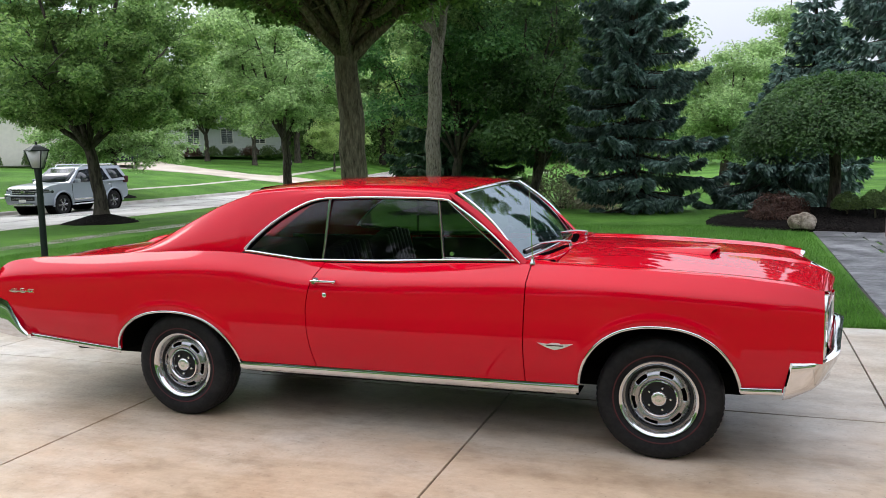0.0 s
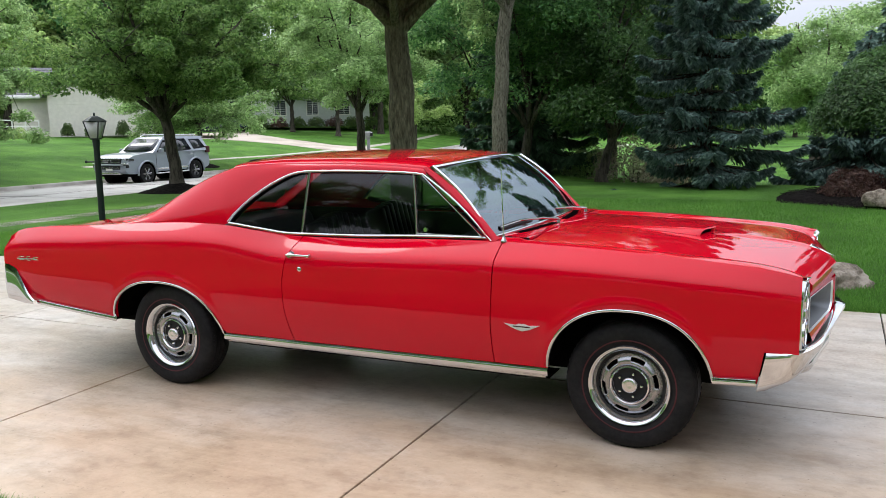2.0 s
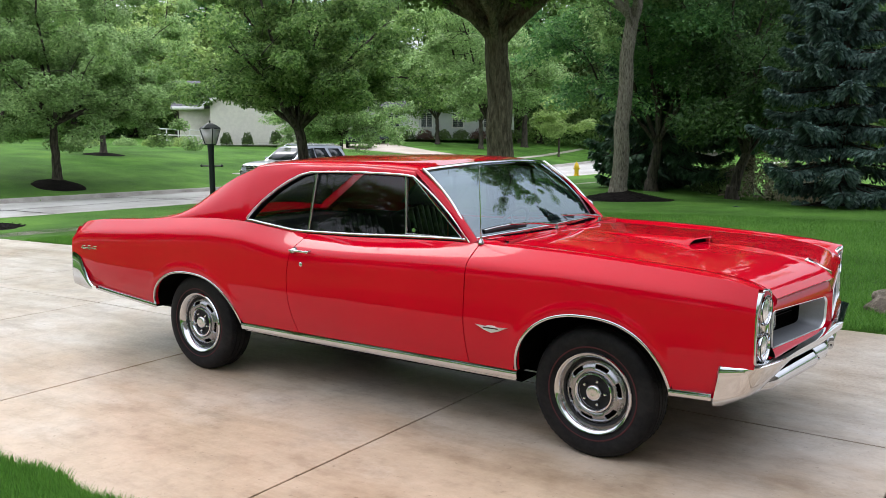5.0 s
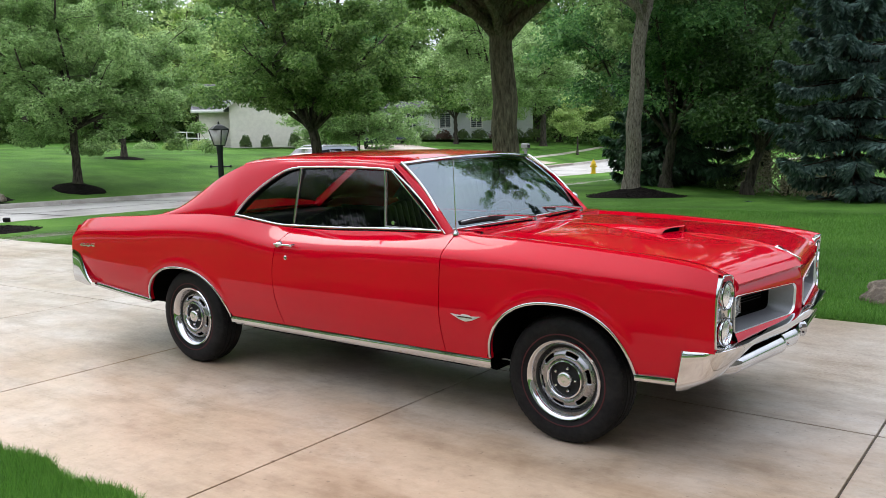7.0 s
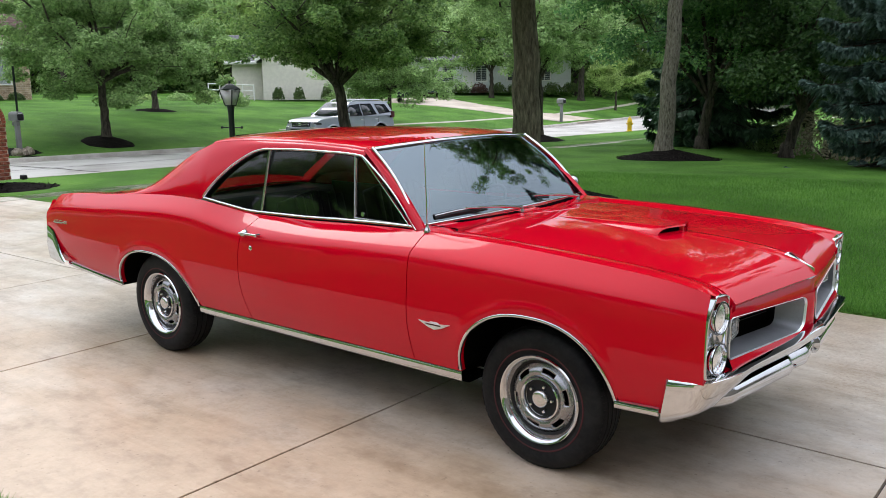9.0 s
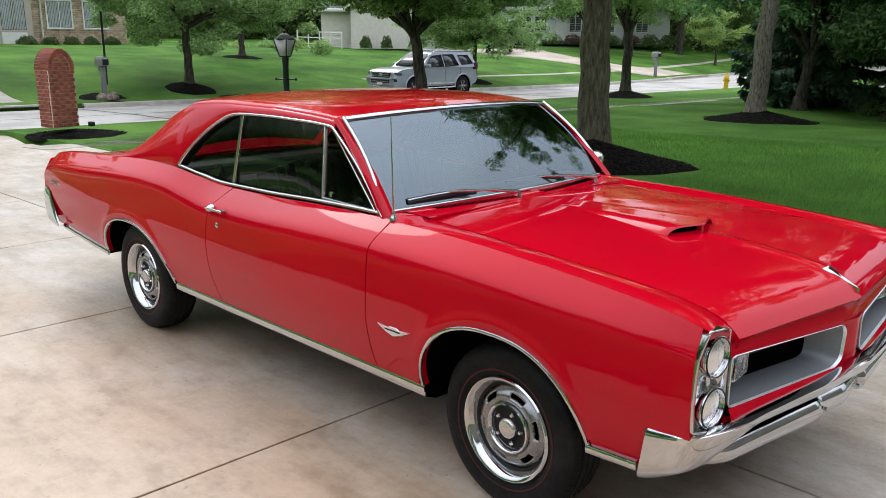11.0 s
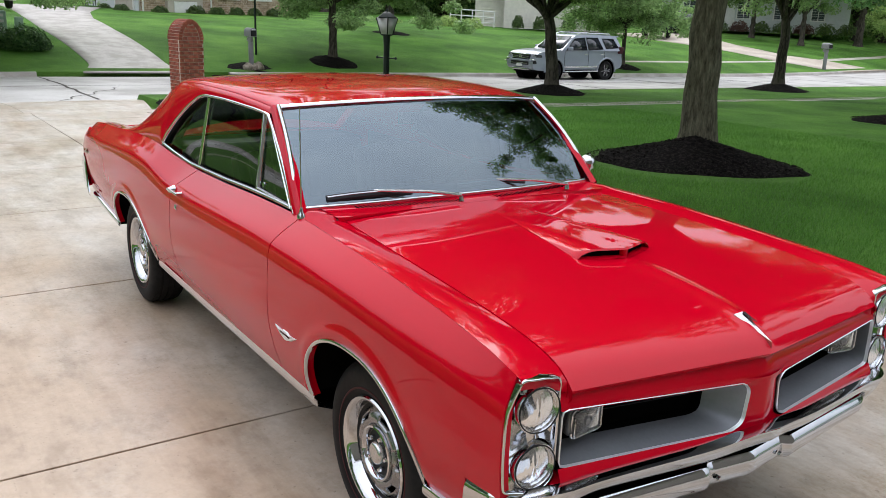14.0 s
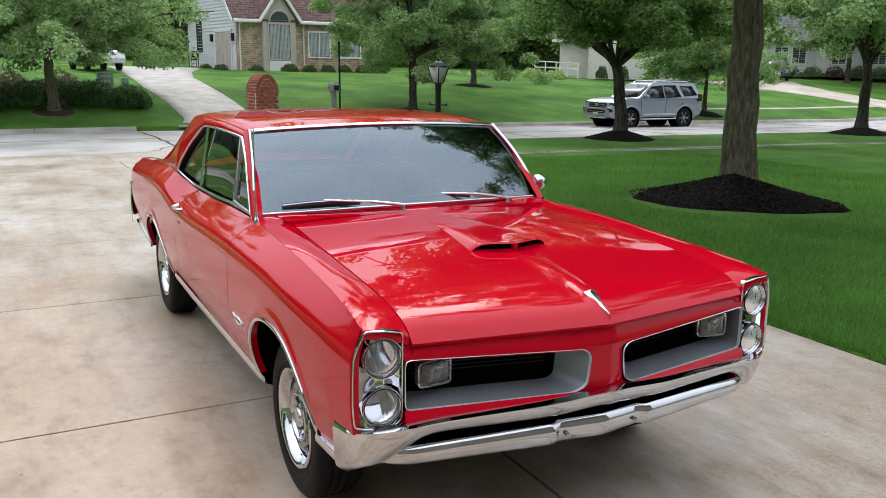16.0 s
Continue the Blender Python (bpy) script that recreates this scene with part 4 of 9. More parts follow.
        for x in xs:
            zb = float(PEAK(x)) if x < -1.0 else float(DLO_Z(x))
            zt = float(ROOF_Z(x))
            col = []
            for w in np.linspace(0, 1, 12):
                z = zb + (zt - zb) * w
                y = float(glass_y(x, z)) + 0.012 - 0.014 * w ** 6
                if x < -1.0:
                    y = y + (float(PEAK_Y(x)) - y) * (1 - w) ** 3 * 0.9
                col.append((x, s * y, z))
            g.append(col)
        sheet("sail_panel", g, RED, car, flip=s > 0)
        # reveal behind the opening
        xs2 = np.r_[np.linspace(-0.998, -0.47, 24), np.linspace(-0.44, 0.28, 14)]
        g = [[(x, s * (float(glass_y(x, float(DLO_Z(x)))) + 0.010), float(DLO_Z(x))), (x, s * (float(glass_y(x, float(DLO_Z(x)))) - 0.05), float(DLO_Z(x)) - 0.008)] for x in xs2]
        sheet("window_reveal", g, BLACK, car, flip=s < 0)
        # windshield pillar
        p0, p1 = np.array([0.300, s * 0.718, 1.388]), np.array([0.722, s * 0.802, 1.026])
        mid = [p0 + (p1 - p0) * k + np.array([0.016, s * 0.004, 0.018]) * math.sin(math.pi * k) for k in np.linspace(-0.02, 1.03, 14)]
        m = np.array(mid)
        d = (p1 - p0) / np.linalg.norm(p1 - p0)
        out = np.array([0.25, s * 0.9, 0.3])
        out -= d * (out @ d)
        out /= np.linalg.norm(out)
        acr = np.cross(d, out)
        wk = np.linspace(0.6, 1.0, len(m))[:, None]
        sec = [(-0.029, -0.03), (-0.028, -0.002), (-0.016, 0.007), (0.016, 0.007), (0.028, -0.002), (0.029, -0.03)]
        g = np.stack([m + acr * a * wk + out * b for a, b in sec], 1)
        sheet("windshield_pillar", g, RED, car, flip=s < 0)
        # fender top between the ridge and the bonnet, and cowl side
        xs = np.r_[np.linspace(0.66, 2.245, 44), 2.252]
        g = []
        for x in xs:
            py, pz = float(PEAK_Y(x)), float(PEAK(x))
            hy = float(HOOD_Y(max(x, 0.85))) + 0.003
            hz = float(hood_top(max(x, 0.87), hy)) if x > 0.86 else 1.028
            col = []
            for w in np.linspace(0, 1, 9):
                yy = py + (hy - py) * w
                zz = pz + (hz - pz) * w + 0.010 * math.sin(math.pi * w) * (1 - 0.3 * w) - 0.002 * w
                col.append((x if x < 2.1 else x - 0.0 * w, s * yy, zz))
            col.append((x, s * (hy - 0.001), hz - 0.03))
            g.append(col)
        tipc = g[-1]
        g.append([(p[0] + 0.004, p[1], p[2] - 0.012) for p in tipc])
        g.append([(p[0] + 0.002, p[1], min(p[2] - 0.03, 0.905)) for p in tipc])
        sheet("fender_top", g, RED, car, flip=s > 0)
        # deck shoulder
        xs = np.linspace(-2.945, -1.6, 26)
        g = []
        for x in xs:
            py, pz = float(PEAK_Y(x)), float(PEAK(x))
            g.append([(x, s * (py + (0.64 - py) * w), pz + 0.006 * math.sin(math.pi * w) - 0.035 * w * w) for w in np.linspace(0, 1, 8)] + [(x, s * 0.638, pz - 0.07)])
        sheet("deck_shoulder", g, RED, car, flip=s < 0)
    # roof
    xs = np.linspace(-1.02, 0.31, 30)
    g = []
    for x in xs:
        ye, ze = float(ROOF_Y(x)) - 0.002, float(ROOF_Z(x))
        col = []
        for u in np.linspace(-1, 1, 49):
            q = math.copysign(1 - (1 - abs(u)) ** 2.2, u)
            bow = 0.022 * (1 - q * q) + 0.024 * (1 - abs(q) ** 15) ** 0.5
            col.append((x + 0.105 * (1 - q * q) * np.clip((x + 0.3) / 0.6, 0, 1) - 0.05 * (1 - q * q) * np.clip((-0.7 - x) / 0.3, 0, 1), q * ye, ze + bow - 0.012 * np.clip((x - 0.1) / 0.2, 0, 1) * (1 - q * q)))
        g.append(col)
    sheet("roof_panel", g, RED, car, flip=True)
    g = [[(x, q * 0.62, 1.365 + 0.02 * (1 - q * q) - 0.25 * max(0, -0.9 - x)) for q in np.linspace(-1, 1, 9)] for x in np.linspace(-1.05, 0.30, 8)]
    sheet("headliner", g, VINYL, car)
    # buttresses and rear glass
    for s in (-1, 1):
        xs = np.linspace(-1.98, -1.0, 22)
        g = []
        for x in xs:
            ye, ze = float(ROOF_Y(x)) - 0.002, float(ROOF_Z(x))
            inner_z = max(0.985, 1.42 - (-1.0 - x) * 0.72)
            g.append([(x, s * ye, ze), (x, s * (ye - 0.02), ze + 0.010), (x, s * (ye - 0.10), ze + 0.016), (x, s * (ye - 0.14), ze + 0.006), (x, s * (ye - 0.17), min(inner_z, ze))])
        sheet("buttress", g, RED, car, flip=s < 0)
    g = [[(-1.04 - 0.62 * w - 0.06 * (1 - q * q), q * 0.53, 1.425 - 0.43 * w) for q in np.linspace(-1, 1, 9)] for w in np.linspace(0, 1, 5)]
    rg = sheet("rear_glass", g, WINDOW, car, "tinted rear window", flip=True)
    rg.visible_shadow = False
    rim = [(-1.66 - 0.06 * (1 - q * q), q * 0.535, 0.998) for q in np.linspace(-1, 1, 17)]
    strip("rear_glass_moulding", rim, 0.02, 0.012, CHROME, car, "chrome rear glass moulding", side=(-0.3, 0, 1))
    # deck lid
    xs = np.linspace(-2.94, -1.62, 22)
    g = [[(x, q * 0.634, float(PEAK(x)) - 0.042 + 0.022 * (1 - q * q)) for q in np.linspace(-1, 1, 15)] for x in xs]
    sheet("deck_lid", g, RED, car, flip=True)
    # tail panel
    g = [[(-2.938 + 0.03 * abs(q) ** 4 + 0.03 * (1 - w), q * (float(side_y(-2.94, 0.44 + 0.42 * w)) - 0.002), 0.44 + (float(PEAK(-2.945)) - 0.44) * w) for w in np.linspace(0, 1, 8)] for q in np.linspace(-1, 1, 15)]
    sheet("tail_panel", g, RED, car)
    # rear bumper
    q = np.linspace(-1, 1, 41)
    px = -2.955 + 0.02 * np.abs(q) ** 3
    path_x = np.r_[np.linspace(-2.64, -2.93, 18), px, np.linspace(-2.93, -2.64, 18)]
    path_y = np.r_[-W(np.linspace(-2.64, -2.93, 18)) - 0.004, q * 0.885, W(np.linspace(-2.93, -2.64, 18)) + 0.004]
    side = np.abs(path_y) > 0.887
    zt = np.where(side, np.interp(path_x, [-2.98, -2.89, -2.81, -2.76, -2.70, -2.64], [0.715, 0.71, 0.685, 0.61, 0.52, 0.475]), 0.70)
    zb = np.where(side, np.interp(path_x, [-2.98, -2.75, -2.62], [0.47, 0.445, 0.445]), 0.46)
    nrm = np.where(side[:, None], np.stack([0 * path_y, np.sign(path_y), 0 * path_y], -1), np.array([-1.0, 0, 0]))
    v = np.linspace(0, 1, 9)
    g = [[(path_x[k] + nrm[k, 0] * 0.03 * math.sin(math.pi * w) ** 0.6, path_y[k] + nrm[k, 1] * 0.012 * math.sin(math.pi * w) ** 0.6, zt[k] + (zb[k] - zt[k]) * w) for w in v] for k in range(len(path_x))]
    sheet("rear_bumper", g, CHROME, car, "wrap-round chrome rear bumper", flip=True)
    # script badges on the quarters and V badges on the fenders
    for s in (-1, 1):
        bg = part("quarter_badge", box_bm(-0.115, 0.115, -0.002, 0.002, -0.003, 0.003, 0.001), CHROME, car, "small chrome script badge")
        bg.matrix_basis = pose(-2.66, s * (float(side_y(-2.66, 0.765)) + 0.003), 0.762, 0, -1.5, 0)
        for k, (w, h) in enumerate(((0.05, 0.024), (0.035, 0.03), (0.05, 0.022))):
            c = bmesh.new()
            for a, b, d, e in ((-w / 2, w / 2, h / 2 - 0.004, h / 2), (-w / 2, -w / 2 + 0.007, -h / 2, h / 2), (-w / 2, w / 2, -h / 2, -h / 2 + 0.004)):
                box_bm(a, b, -0.003, 0.003, d, e, 0.001, c)
            o = part("badge_bar", c, CHROME, bg)
            o.location = (-0.07 + 0.07 * k, 0, 0.004)
        # long V badge
        bm = bmesh.new()
        pts = [(-0.10, 0.016), (-0.035, 0.011), (-0.02, 0.018), (0.02, 0.018), (0.035, 0.011), (0.10, 0.016), (0.045, -0.010), (0, -0.022), (-0.045, -0.010)]
        vs = [bm.verts.new((a, 0, b)) for a, b in pts]
        f = bm.faces.new(vs)
        r = bmesh.ops.extrude_face_region(bm, geom=[f])
        for vv in [e for e in r["geom"] if isinstance(e, bmesh.types.BMVert)]:
            vv.co.y += s * 0.006
            vv.co.x *= 0.92
            vv.co.z *= 0.85
        bmesh.ops.recalc_face_normals(bm, faces=bm.faces)
        b = part("fender_badge", bm, BRIGHT, car, "chrome V-shaped badge", False)
        b.location = (0.93, s * (float(side_y(0.93, 0.605)) + 0.001), 0.603)
        ins = part("badge_inlay", box_bm(-0.045, 0.045, -0.001, 0.001, -0.003, 0.003), RED_LINE, b, "dark inlay")
        ins.location = (0, s * 0.0065, 0.004)
        # door handle and lock
        hx, hz = -0.415, 0.905
        hy = float(side_y(hx, hz))
        h = part("door_handle", box_bm(-0.075, 0.085, -0.006, 0.006, -0.006, 0.006, 0.004), CHROME, car, "chrome door handle")
        h.matrix_basis = pose(hx, s * (hy + 0.032), hz + 0.004, 0, 0, 0)
        eb = lathe("escutcheon", [(0.0, 0.0), (0.022, 0.0), (0.022, 0.006), (0.014, 0.03), (0.011, 0.034), (0, 0.035)], CHROME, h, seg=18, axis="y")
        eb.matrix_basis = pose(-0.055, -s * 0.032, -0.004, 0, 0, 0 if s > 0 else 180)
        e2 = lathe("push_button", [(0.0, 0.0), (0.009, 0.0), (0.009, 0.03), (0, 0.034)], CHROME, h, seg=14, axis="y")
        e2.matrix_basis = pose(0.07, -s * 0.030, -0.002, 0, 0, 0 if s > 0 else 180)
        lk = lathe("door_lock", [(0.014, 0.0), (0.014, 0.004), (0.008, 0.008), (0, 0.008)], CHROME, car, "round chrome door lock", seg=18, axis="y")
        lk.matrix_basis = pose(-0.41, s * float(side_y(-0.41, 0.828)), 0.828, 0, 0, 0 if s > 0 else 180)
    return car


coupe = build_coupe()
for ax, hy in ((1.4605, 0.764), (-1.4605, 0.795)):
    for s in (-1, 1):
        wh = build_wheel("wheel", "blackwall tyre on a silver slotted wheel", (0, 0, 0), 0)
        wh.parent = coupe
        wh.matrix_basis = pose(ax, s * hy, 0.328, 0, 17 if ax > 0 else 40, 0 if s < 0 else 180)
        del wh["category"]


def build_front(car):
    # bonnet
    g = []
    for q in np.linspace(0, 1, 46):
        col = []
        for w in np.linspace(-1, 1, 57):
            xl = 0.895
            y = w * 0.70
            xe = 2.372 - 0.14 * abs(y)
            x = xl + (xe - xl) * q ** 0.85
            y = w * float(HOOD_Y(x))
            col.append((x, y, float(hood_top(x, y))))
        g.append(col)
    g.append([(p[0] - 0.012, p[1], p[2] - 0.014) for p in g[-1]])
    g = np.array(g)
    rim = g[:, :1].copy()
    rim[..., 2] -= 0.025
    rim2 = g[:, -1:].copy()
    rim2[..., 2] -= 0.025
    g = np.concatenate([rim, g, rim2], 1)
    sheet("bonnet", g, RED, car, "red bonnet with a centre crease", flip=True)
    # scoop
    def base(x, y):
        return float(hood_top(x, y))
    g = []
    for q in np.linspace(0, 1, 18):
        col = []
        for w in np.linspace(-1, 1, 21):
            half = 0.085 + 0.095 * q
            y = w * half
            x = 1.08 + (1.745 - 0.36 * abs(y) - 1.08) * q
            rise = 0.035 * q ** 1.3 * (1 - abs(w) ** 7)
            col.append((x, y, base(x, y) + rise + 0.001))
        g.append(col)
    lip = [(p[0] + 0.006, p[1], p[2] - 0.006) for p in g[-1]]
    lip2 = [(p[0] - 0.05, p[1] * 0.98, p[2] - 0.008) for p in g[-1]]
    sc = sheet("bonnet_scoop", g + [lip, lip2], RED, car, "raised twin-nostril bonnet scoop", flip=True)
    for s in (-1, 1):
        pts = []
        for y0, y1 in ((0.012, 0.150),):
            col0 = [(1.745 - 0.36 * y - 0.018, s * y, base(1.72, y) + 0.004) for y in np.linspace(y0, y1, 8)]
            col1 = [(1.745 - 0.36 * y - 0.018, s * y, base(1.72, y) + 0.030) for y in np.linspace(y0, y1, 8)]
            # near-black sheet paints the shade inside the scoop
            sheet("nostril", [col0, col1], DEEP, sc, "black scoop opening")
            low = [(1.745 - 0.36 * y + 0.012, s * y, base(1.75, y) + 0.003) for y in np.linspace(y0 - 0.004, y1 + 0.01, 8)]
            low2 = [(1.745 - 0.36 * y - 0.014, s * y, base(1.72, y) + 0.006) for y in np.linspace(y0 - 0.004, y1 + 0.01, 8)]
            sheet("scoop_floor", [low, low2], RED, sc)
    part("scoop_divider", box_bm(1.705, 1.742, -0.011, 0.011, 0.985, base(1.72, 0) + 0.034, 0.004), RED, sc)
    # arrow emblem
    bm = bmesh.new()
    z0 = lambda x, y: base(x, y) + 0.002
    a, b, c = (2.235, -0.026), (2.235, 0.026), (2.362, 0.0)
    pts = [(*a, z0(*a) + 0.002), (2.245, 0, z0(2.245, 0) + 0.007), (*b, z0(*b) + 0.002), (*c, z0(2.358, 0) + 0.012)]
    vs = [bm.verts.new(p) for p in pts]
    lows = [bm.verts.new((p[0], p[1], p[2] - 0.02)) for p in pts]
    bm.faces.new((vs[0], vs[3], vs[1]))
    bm.faces.new((vs[1], vs[3], vs[2]))
    for k in range(4):
        q = (k + 1) % 4
        bm.faces.new((vs[k], vs[q], lows[q], lows[k]))
    bmesh.ops.recalc_face_normals(bm, faces=bm.faces)
    em = part("arrow_emblem", bm, DULL_CHROME, car, "chrome arrowhead emblem", False)
    sheet("emblem_inlay", [[(2.250, -0.007, z0(2.25, 0) + 0.0085), (2.250, 0.007, z0(2.25, 0) + 0.0085)], [(2.300, -0.002, z0(2.30, 0) + 0.0135), (2.300, 0.002, z0(2.30, 0) + 0.0135)]], BLACK, em, "black inlay")
    # nose panel round the grilles
    def nose(name, ys, ztop, zbot, off_top, off_bot, n=8):
        g = [[(float(face_x(y)) + off_top + (off_bot - off_top) * w + 0.004 * math.sin(math.pi * w), y, ztop(y) + (zbot(y) - ztop(y)) * w) for w in np.linspace(0, 1, n)] for y in ys]
        sheet(name, g, RED, car)
    lipz = lambda y: float(hood_top(2.362 - 0.14 * abs(y), y)) - 0.018
    gt = lambda y: 0.772 + 0.045 * abs(y) + 0.004
    nose("nose_panel", np.linspace(-0.735, 0.735, 50), lipz, gt, -0.018, 0.004)
    nose("nose_panel", np.linspace(-0.74, 0.74, 50), lambda y: 0.648 - 0.015 * (1 - abs(y)), lambda y: 0.585, 0.012, 0.03)
    def div_half(z):
        return 0.068 + 0.010 * np.clip((0.75 - z) / 0.1, 0, 1) + 0.05 * np.clip((z - 0.768) / 0.022, 0, 1) ** 1.5 + 0.06 * np.clip((0.648 - z) / 0.03, 0, 1) ** 1.5
    g = []
    for q in np.linspace(-1, 1, 17):
        col = []
        for w in np.linspace(0, 1, 22):
            z = 0.795 + (0.60 - 0.795) * w
            y = q * float(div_half(z))
            col.append((float(face_x(y)) + 0.012 * (1 - q * q) - 0.002, y, z))
        g.append(col)
    sheet("grille_divider", g, RED, car, "red centre divider")
    # grilles
    for s in (-1, 1):
        outer = densify(loop_rounded([(0.735, 0.815), (0.735, 0.640), (0.125, 0.628), (0.078, 0.652), (0.066, 0.762), (0.092, 0.786)], [0.02, 0.02, 0.025, 0.02, 0.014, 0.014]))
        inner = densify(loop_rounded([(0.728, 0.806), (0.728, 0.668), (0.18, 0.656), (0.150, 0.670), (0.143, 0.755), (0.160, 0.774)], [0.02, 0.02, 0.02, 0.015, 0.015, 0.015]))
        # match counts by resampling on arc length
        def even(loop, n=96):
            c = np.r_[loop, loop[:1]]
            d = np.r_[0, np.cumsum(np.linalg.norm(np.diff(c, axis=0), axis=1))]
            t = np.linspace(0, d[-1], n, endpoint=False)
            return np.stack([np.interp(t, d, c[:, 0]), np.interp(t, d, c[:, 1])], -1)
        o, i2 = even(outer), even(inner)
        rings = [[(float(face_x(y)) + 0.006, s * y, z) for y, z in o], [(float(face_x(y)) + 0.009, s * (y + (0.4 - y) * 0.007), z + (0.715 - z) * 0.02) for y, z in o],
                 [(float(face_x(y)) - 0.002, s * (y + (0.4 - y) * 0.016), z + (0.715 - z) * 0.05) for y, z in o], [(float(face_x(y)) - 0.095, s * y, z) for y, z in i2], [(float(face_x(y)) - 0.16, s * y, z) for y, z in i2]]
        lip = np.array(rings[:3]).transpose(1, 0, 2)
        shell = np.array(rings[2:4]).transpose(1, 0, 2)
        deep = np.array(rings[3:]).transpose(1, 0, 2)
        sh = lambda nm, gg, mm, lb="", par=None: put(nm, mesh_from(nm, gg.reshape(-1, 3), grid_faces(gg.shape[0], gg.shape[1], close=True, flip=s > 0)), mm, par or car, lb)
        gr = sh("grille_surround", shell, SILVER, "grey recessed grille surround")
        sh("grille_lip", lip, BRIGHT, "thin bright lip", gr)
        sh("grille_throat", deep, DEEP, "", gr)
        cap = bmesh.new()
        cap.faces.new([cap.verts.new((float(face_x(y)) - 0.13, s * y, z)) for y, z in i2])
        part("grille_mesh", cap, DEEP, gr, "black grille mesh", False)
        for k in range(5):
            z = 0.712 + 0.014 * k
            pts = [(float(face_x(y)) - 0.122, s * y, z + 0.02 * (y - 0.15)) for y in np.linspace(0.17, 0.72, 10)]
            tube("grille_bar", pts, 0.0022, BLACK, gr, seg=5)
        # parking lamp in the grille
        yc, zc, xc = 0.612, 0.742, float(face_x(0.61)) - 0.055
        pl = part("parking_lamp", box_bm(-0.03, 0.008, -0.062, 0.062, -0.042, 0.042, 0.018), LAMP_BOWL, car, "rounded rectangular clear parking lamp")
        rim = loop_rounded([(-0.064, -0.040), (0.064, -0.044), (0.064, 0.044), (-0.064, 0.040)], [0.018] * 4)
        tube("lamp_rim", [(0.010, y, z) for y, z in np.r_[rim, rim[:1]]], 0.0042, CHROME, pl, seg=6)
        pl.matrix_basis = pose(xc, s * yc, zc, 0, 0, s * -8)
        part("lamp_lens", box_bm(0.012, 0.020, -0.058, 0.058, -0.037, 0.037, 0.008), HEAD_LENS, pl, "clear lens")
        lathe("bulb", [(0, 0.0), (0.013, 0.0), (0.014, 0.012), (0, 0.018)], REFLECTOR, pl, seg=14, axis="x", at=(0.004, 0.006, -0.004))
        # stacked headlamp bezel
        yc = 0.807
        edge = [(float(side_y(2.235, z)) - 0.004, z) for z in np.linspace(0.60, 0.915, 9)]
        out = densify(loop_rounded([(0.735, 0.908), (0.735, 0.745), (0.735, 0.602), (0.80, 0.585)] + edge + [(0.868, 0.927), (0.80, 0.924)], [0.012, 0.01, 0.025, 0.03] + [0.010] * 9 + [0.010, 0.004]), 0.012)
        def bez_x(y, z):
            return 2.262 - 0.10 * (y - 0.735) - 0.02 * ((y - 0.826) / 0.09) ** 2 - 0.012 * (0.75 - z)
        o = even(out, 120)
        zmid = 0.747
        bm = bmesh.new()
        nlay = []
        for k, (f, dx) in enumerate(((0.97, -0.05), (1.0, -0.022), (0.995, 0.008), (0.965, 0.014), (0.93, 0.004), (0.90, -0.012))):
            nlay.append([bm.verts.new((bez_x(yy, zz) + dx, s * yy, zz)) for yy, zz in ((yc + (y - yc) * f, zmid + (z - zmid) * (1 - (1 - f) * 0.6)) for y, z in o)])
        for a, b in zip(nlay, nlay[1:]):
            for k in range(len(a)):
                q = (k + 1) % len(a)
                bm.faces.new((a[k], a[q], b[q], b[k]))
        bm.faces.new(nlay[-1])
        bmesh.ops.recalc_face_normals(bm, faces=bm.faces)
        bz = part("headlamp_bezel", bm, CHROME, car, "chrome stacked headlamp bezel")
        for zc in (0.829, 0.664):
            x0 = bez_x(yc, zc)
            hl = lathe("headlamp", [(0.075, -0.012), (0.075, 0.006), (0.073, 0.012), (0.069, 0.012), (0.066, 0.004), (0.065, -0.012)], CHROME, car, "round sealed-beam headlamp", seg=40, axis="x")
            hl.matrix_basis = pose(x0 - 0.008, s * yc, zc, 0, 0, s * 4) @ Matrix.Diagonal((1.0, 0.91, 0.91, 1.0))
            lathe("gasket", [(0.0705, 0.0125), (0.071, 0.0145), (0.068, 0.0145), (0.0675, 0.0125)], BLACK, hl, "black rubber gasket", seg=40, axis="x")
            lathe("reflector", [(0.065, -0.002), (0.058, -0.012), (0.04, -0.028), (0.015, -0.036), (0.0, -0.037)], REFLECTOR, hl, "silvered bowl", seg=32, axis="x")
            lathe("bulb", [(0.012, -0.036), (0.012, -0.02), (0.0, -0.015)], DULL_CHROME, hl, seg=12, axis="x")
            # fluted lens
            n, m2 = 40, 9
            vv = []
            for k in range(n):
                a = 2 * math.pi * k / n
                for j in range(m2):
                    r = 0.0655 * j / (m2 - 1)
                    y, z = r * math.cos(a), r * math.sin(a)
                    vv.append((0.012 - 2.4 * r * r + 0.0012 * math.sin(y * 420), y, z))
            put("lens", mesh_from("lens", vv, grid_faces(n, m2, close=True)), HEAD_LENS, hl, "fluted clear glass lens")
    # front bumper
    def bump_path(n=61):
        q = np.linspace(-1, 1, n)
        y = q * 0.905
        x = 2.412 - 0.130 * np.abs(y) ** 0.95 - 0.075 * np.clip((np.abs(y) - 0.72) / 0.2, 0, 1) ** 2
        return x, y
    fx, fy = bump_path()
    sx = np.linspace(2.10, 2.235, 10)
    sy = W(sx) - 0.006
    px = np.r_[sx, fx, sx[::-1]]
    py = np.r_[-sy, fy, sy[::-1]]
    ay = np.abs(py)
    on_side = np.r_[np.ones(10), np.zeros(len(fx)), np.ones(10)] > 0
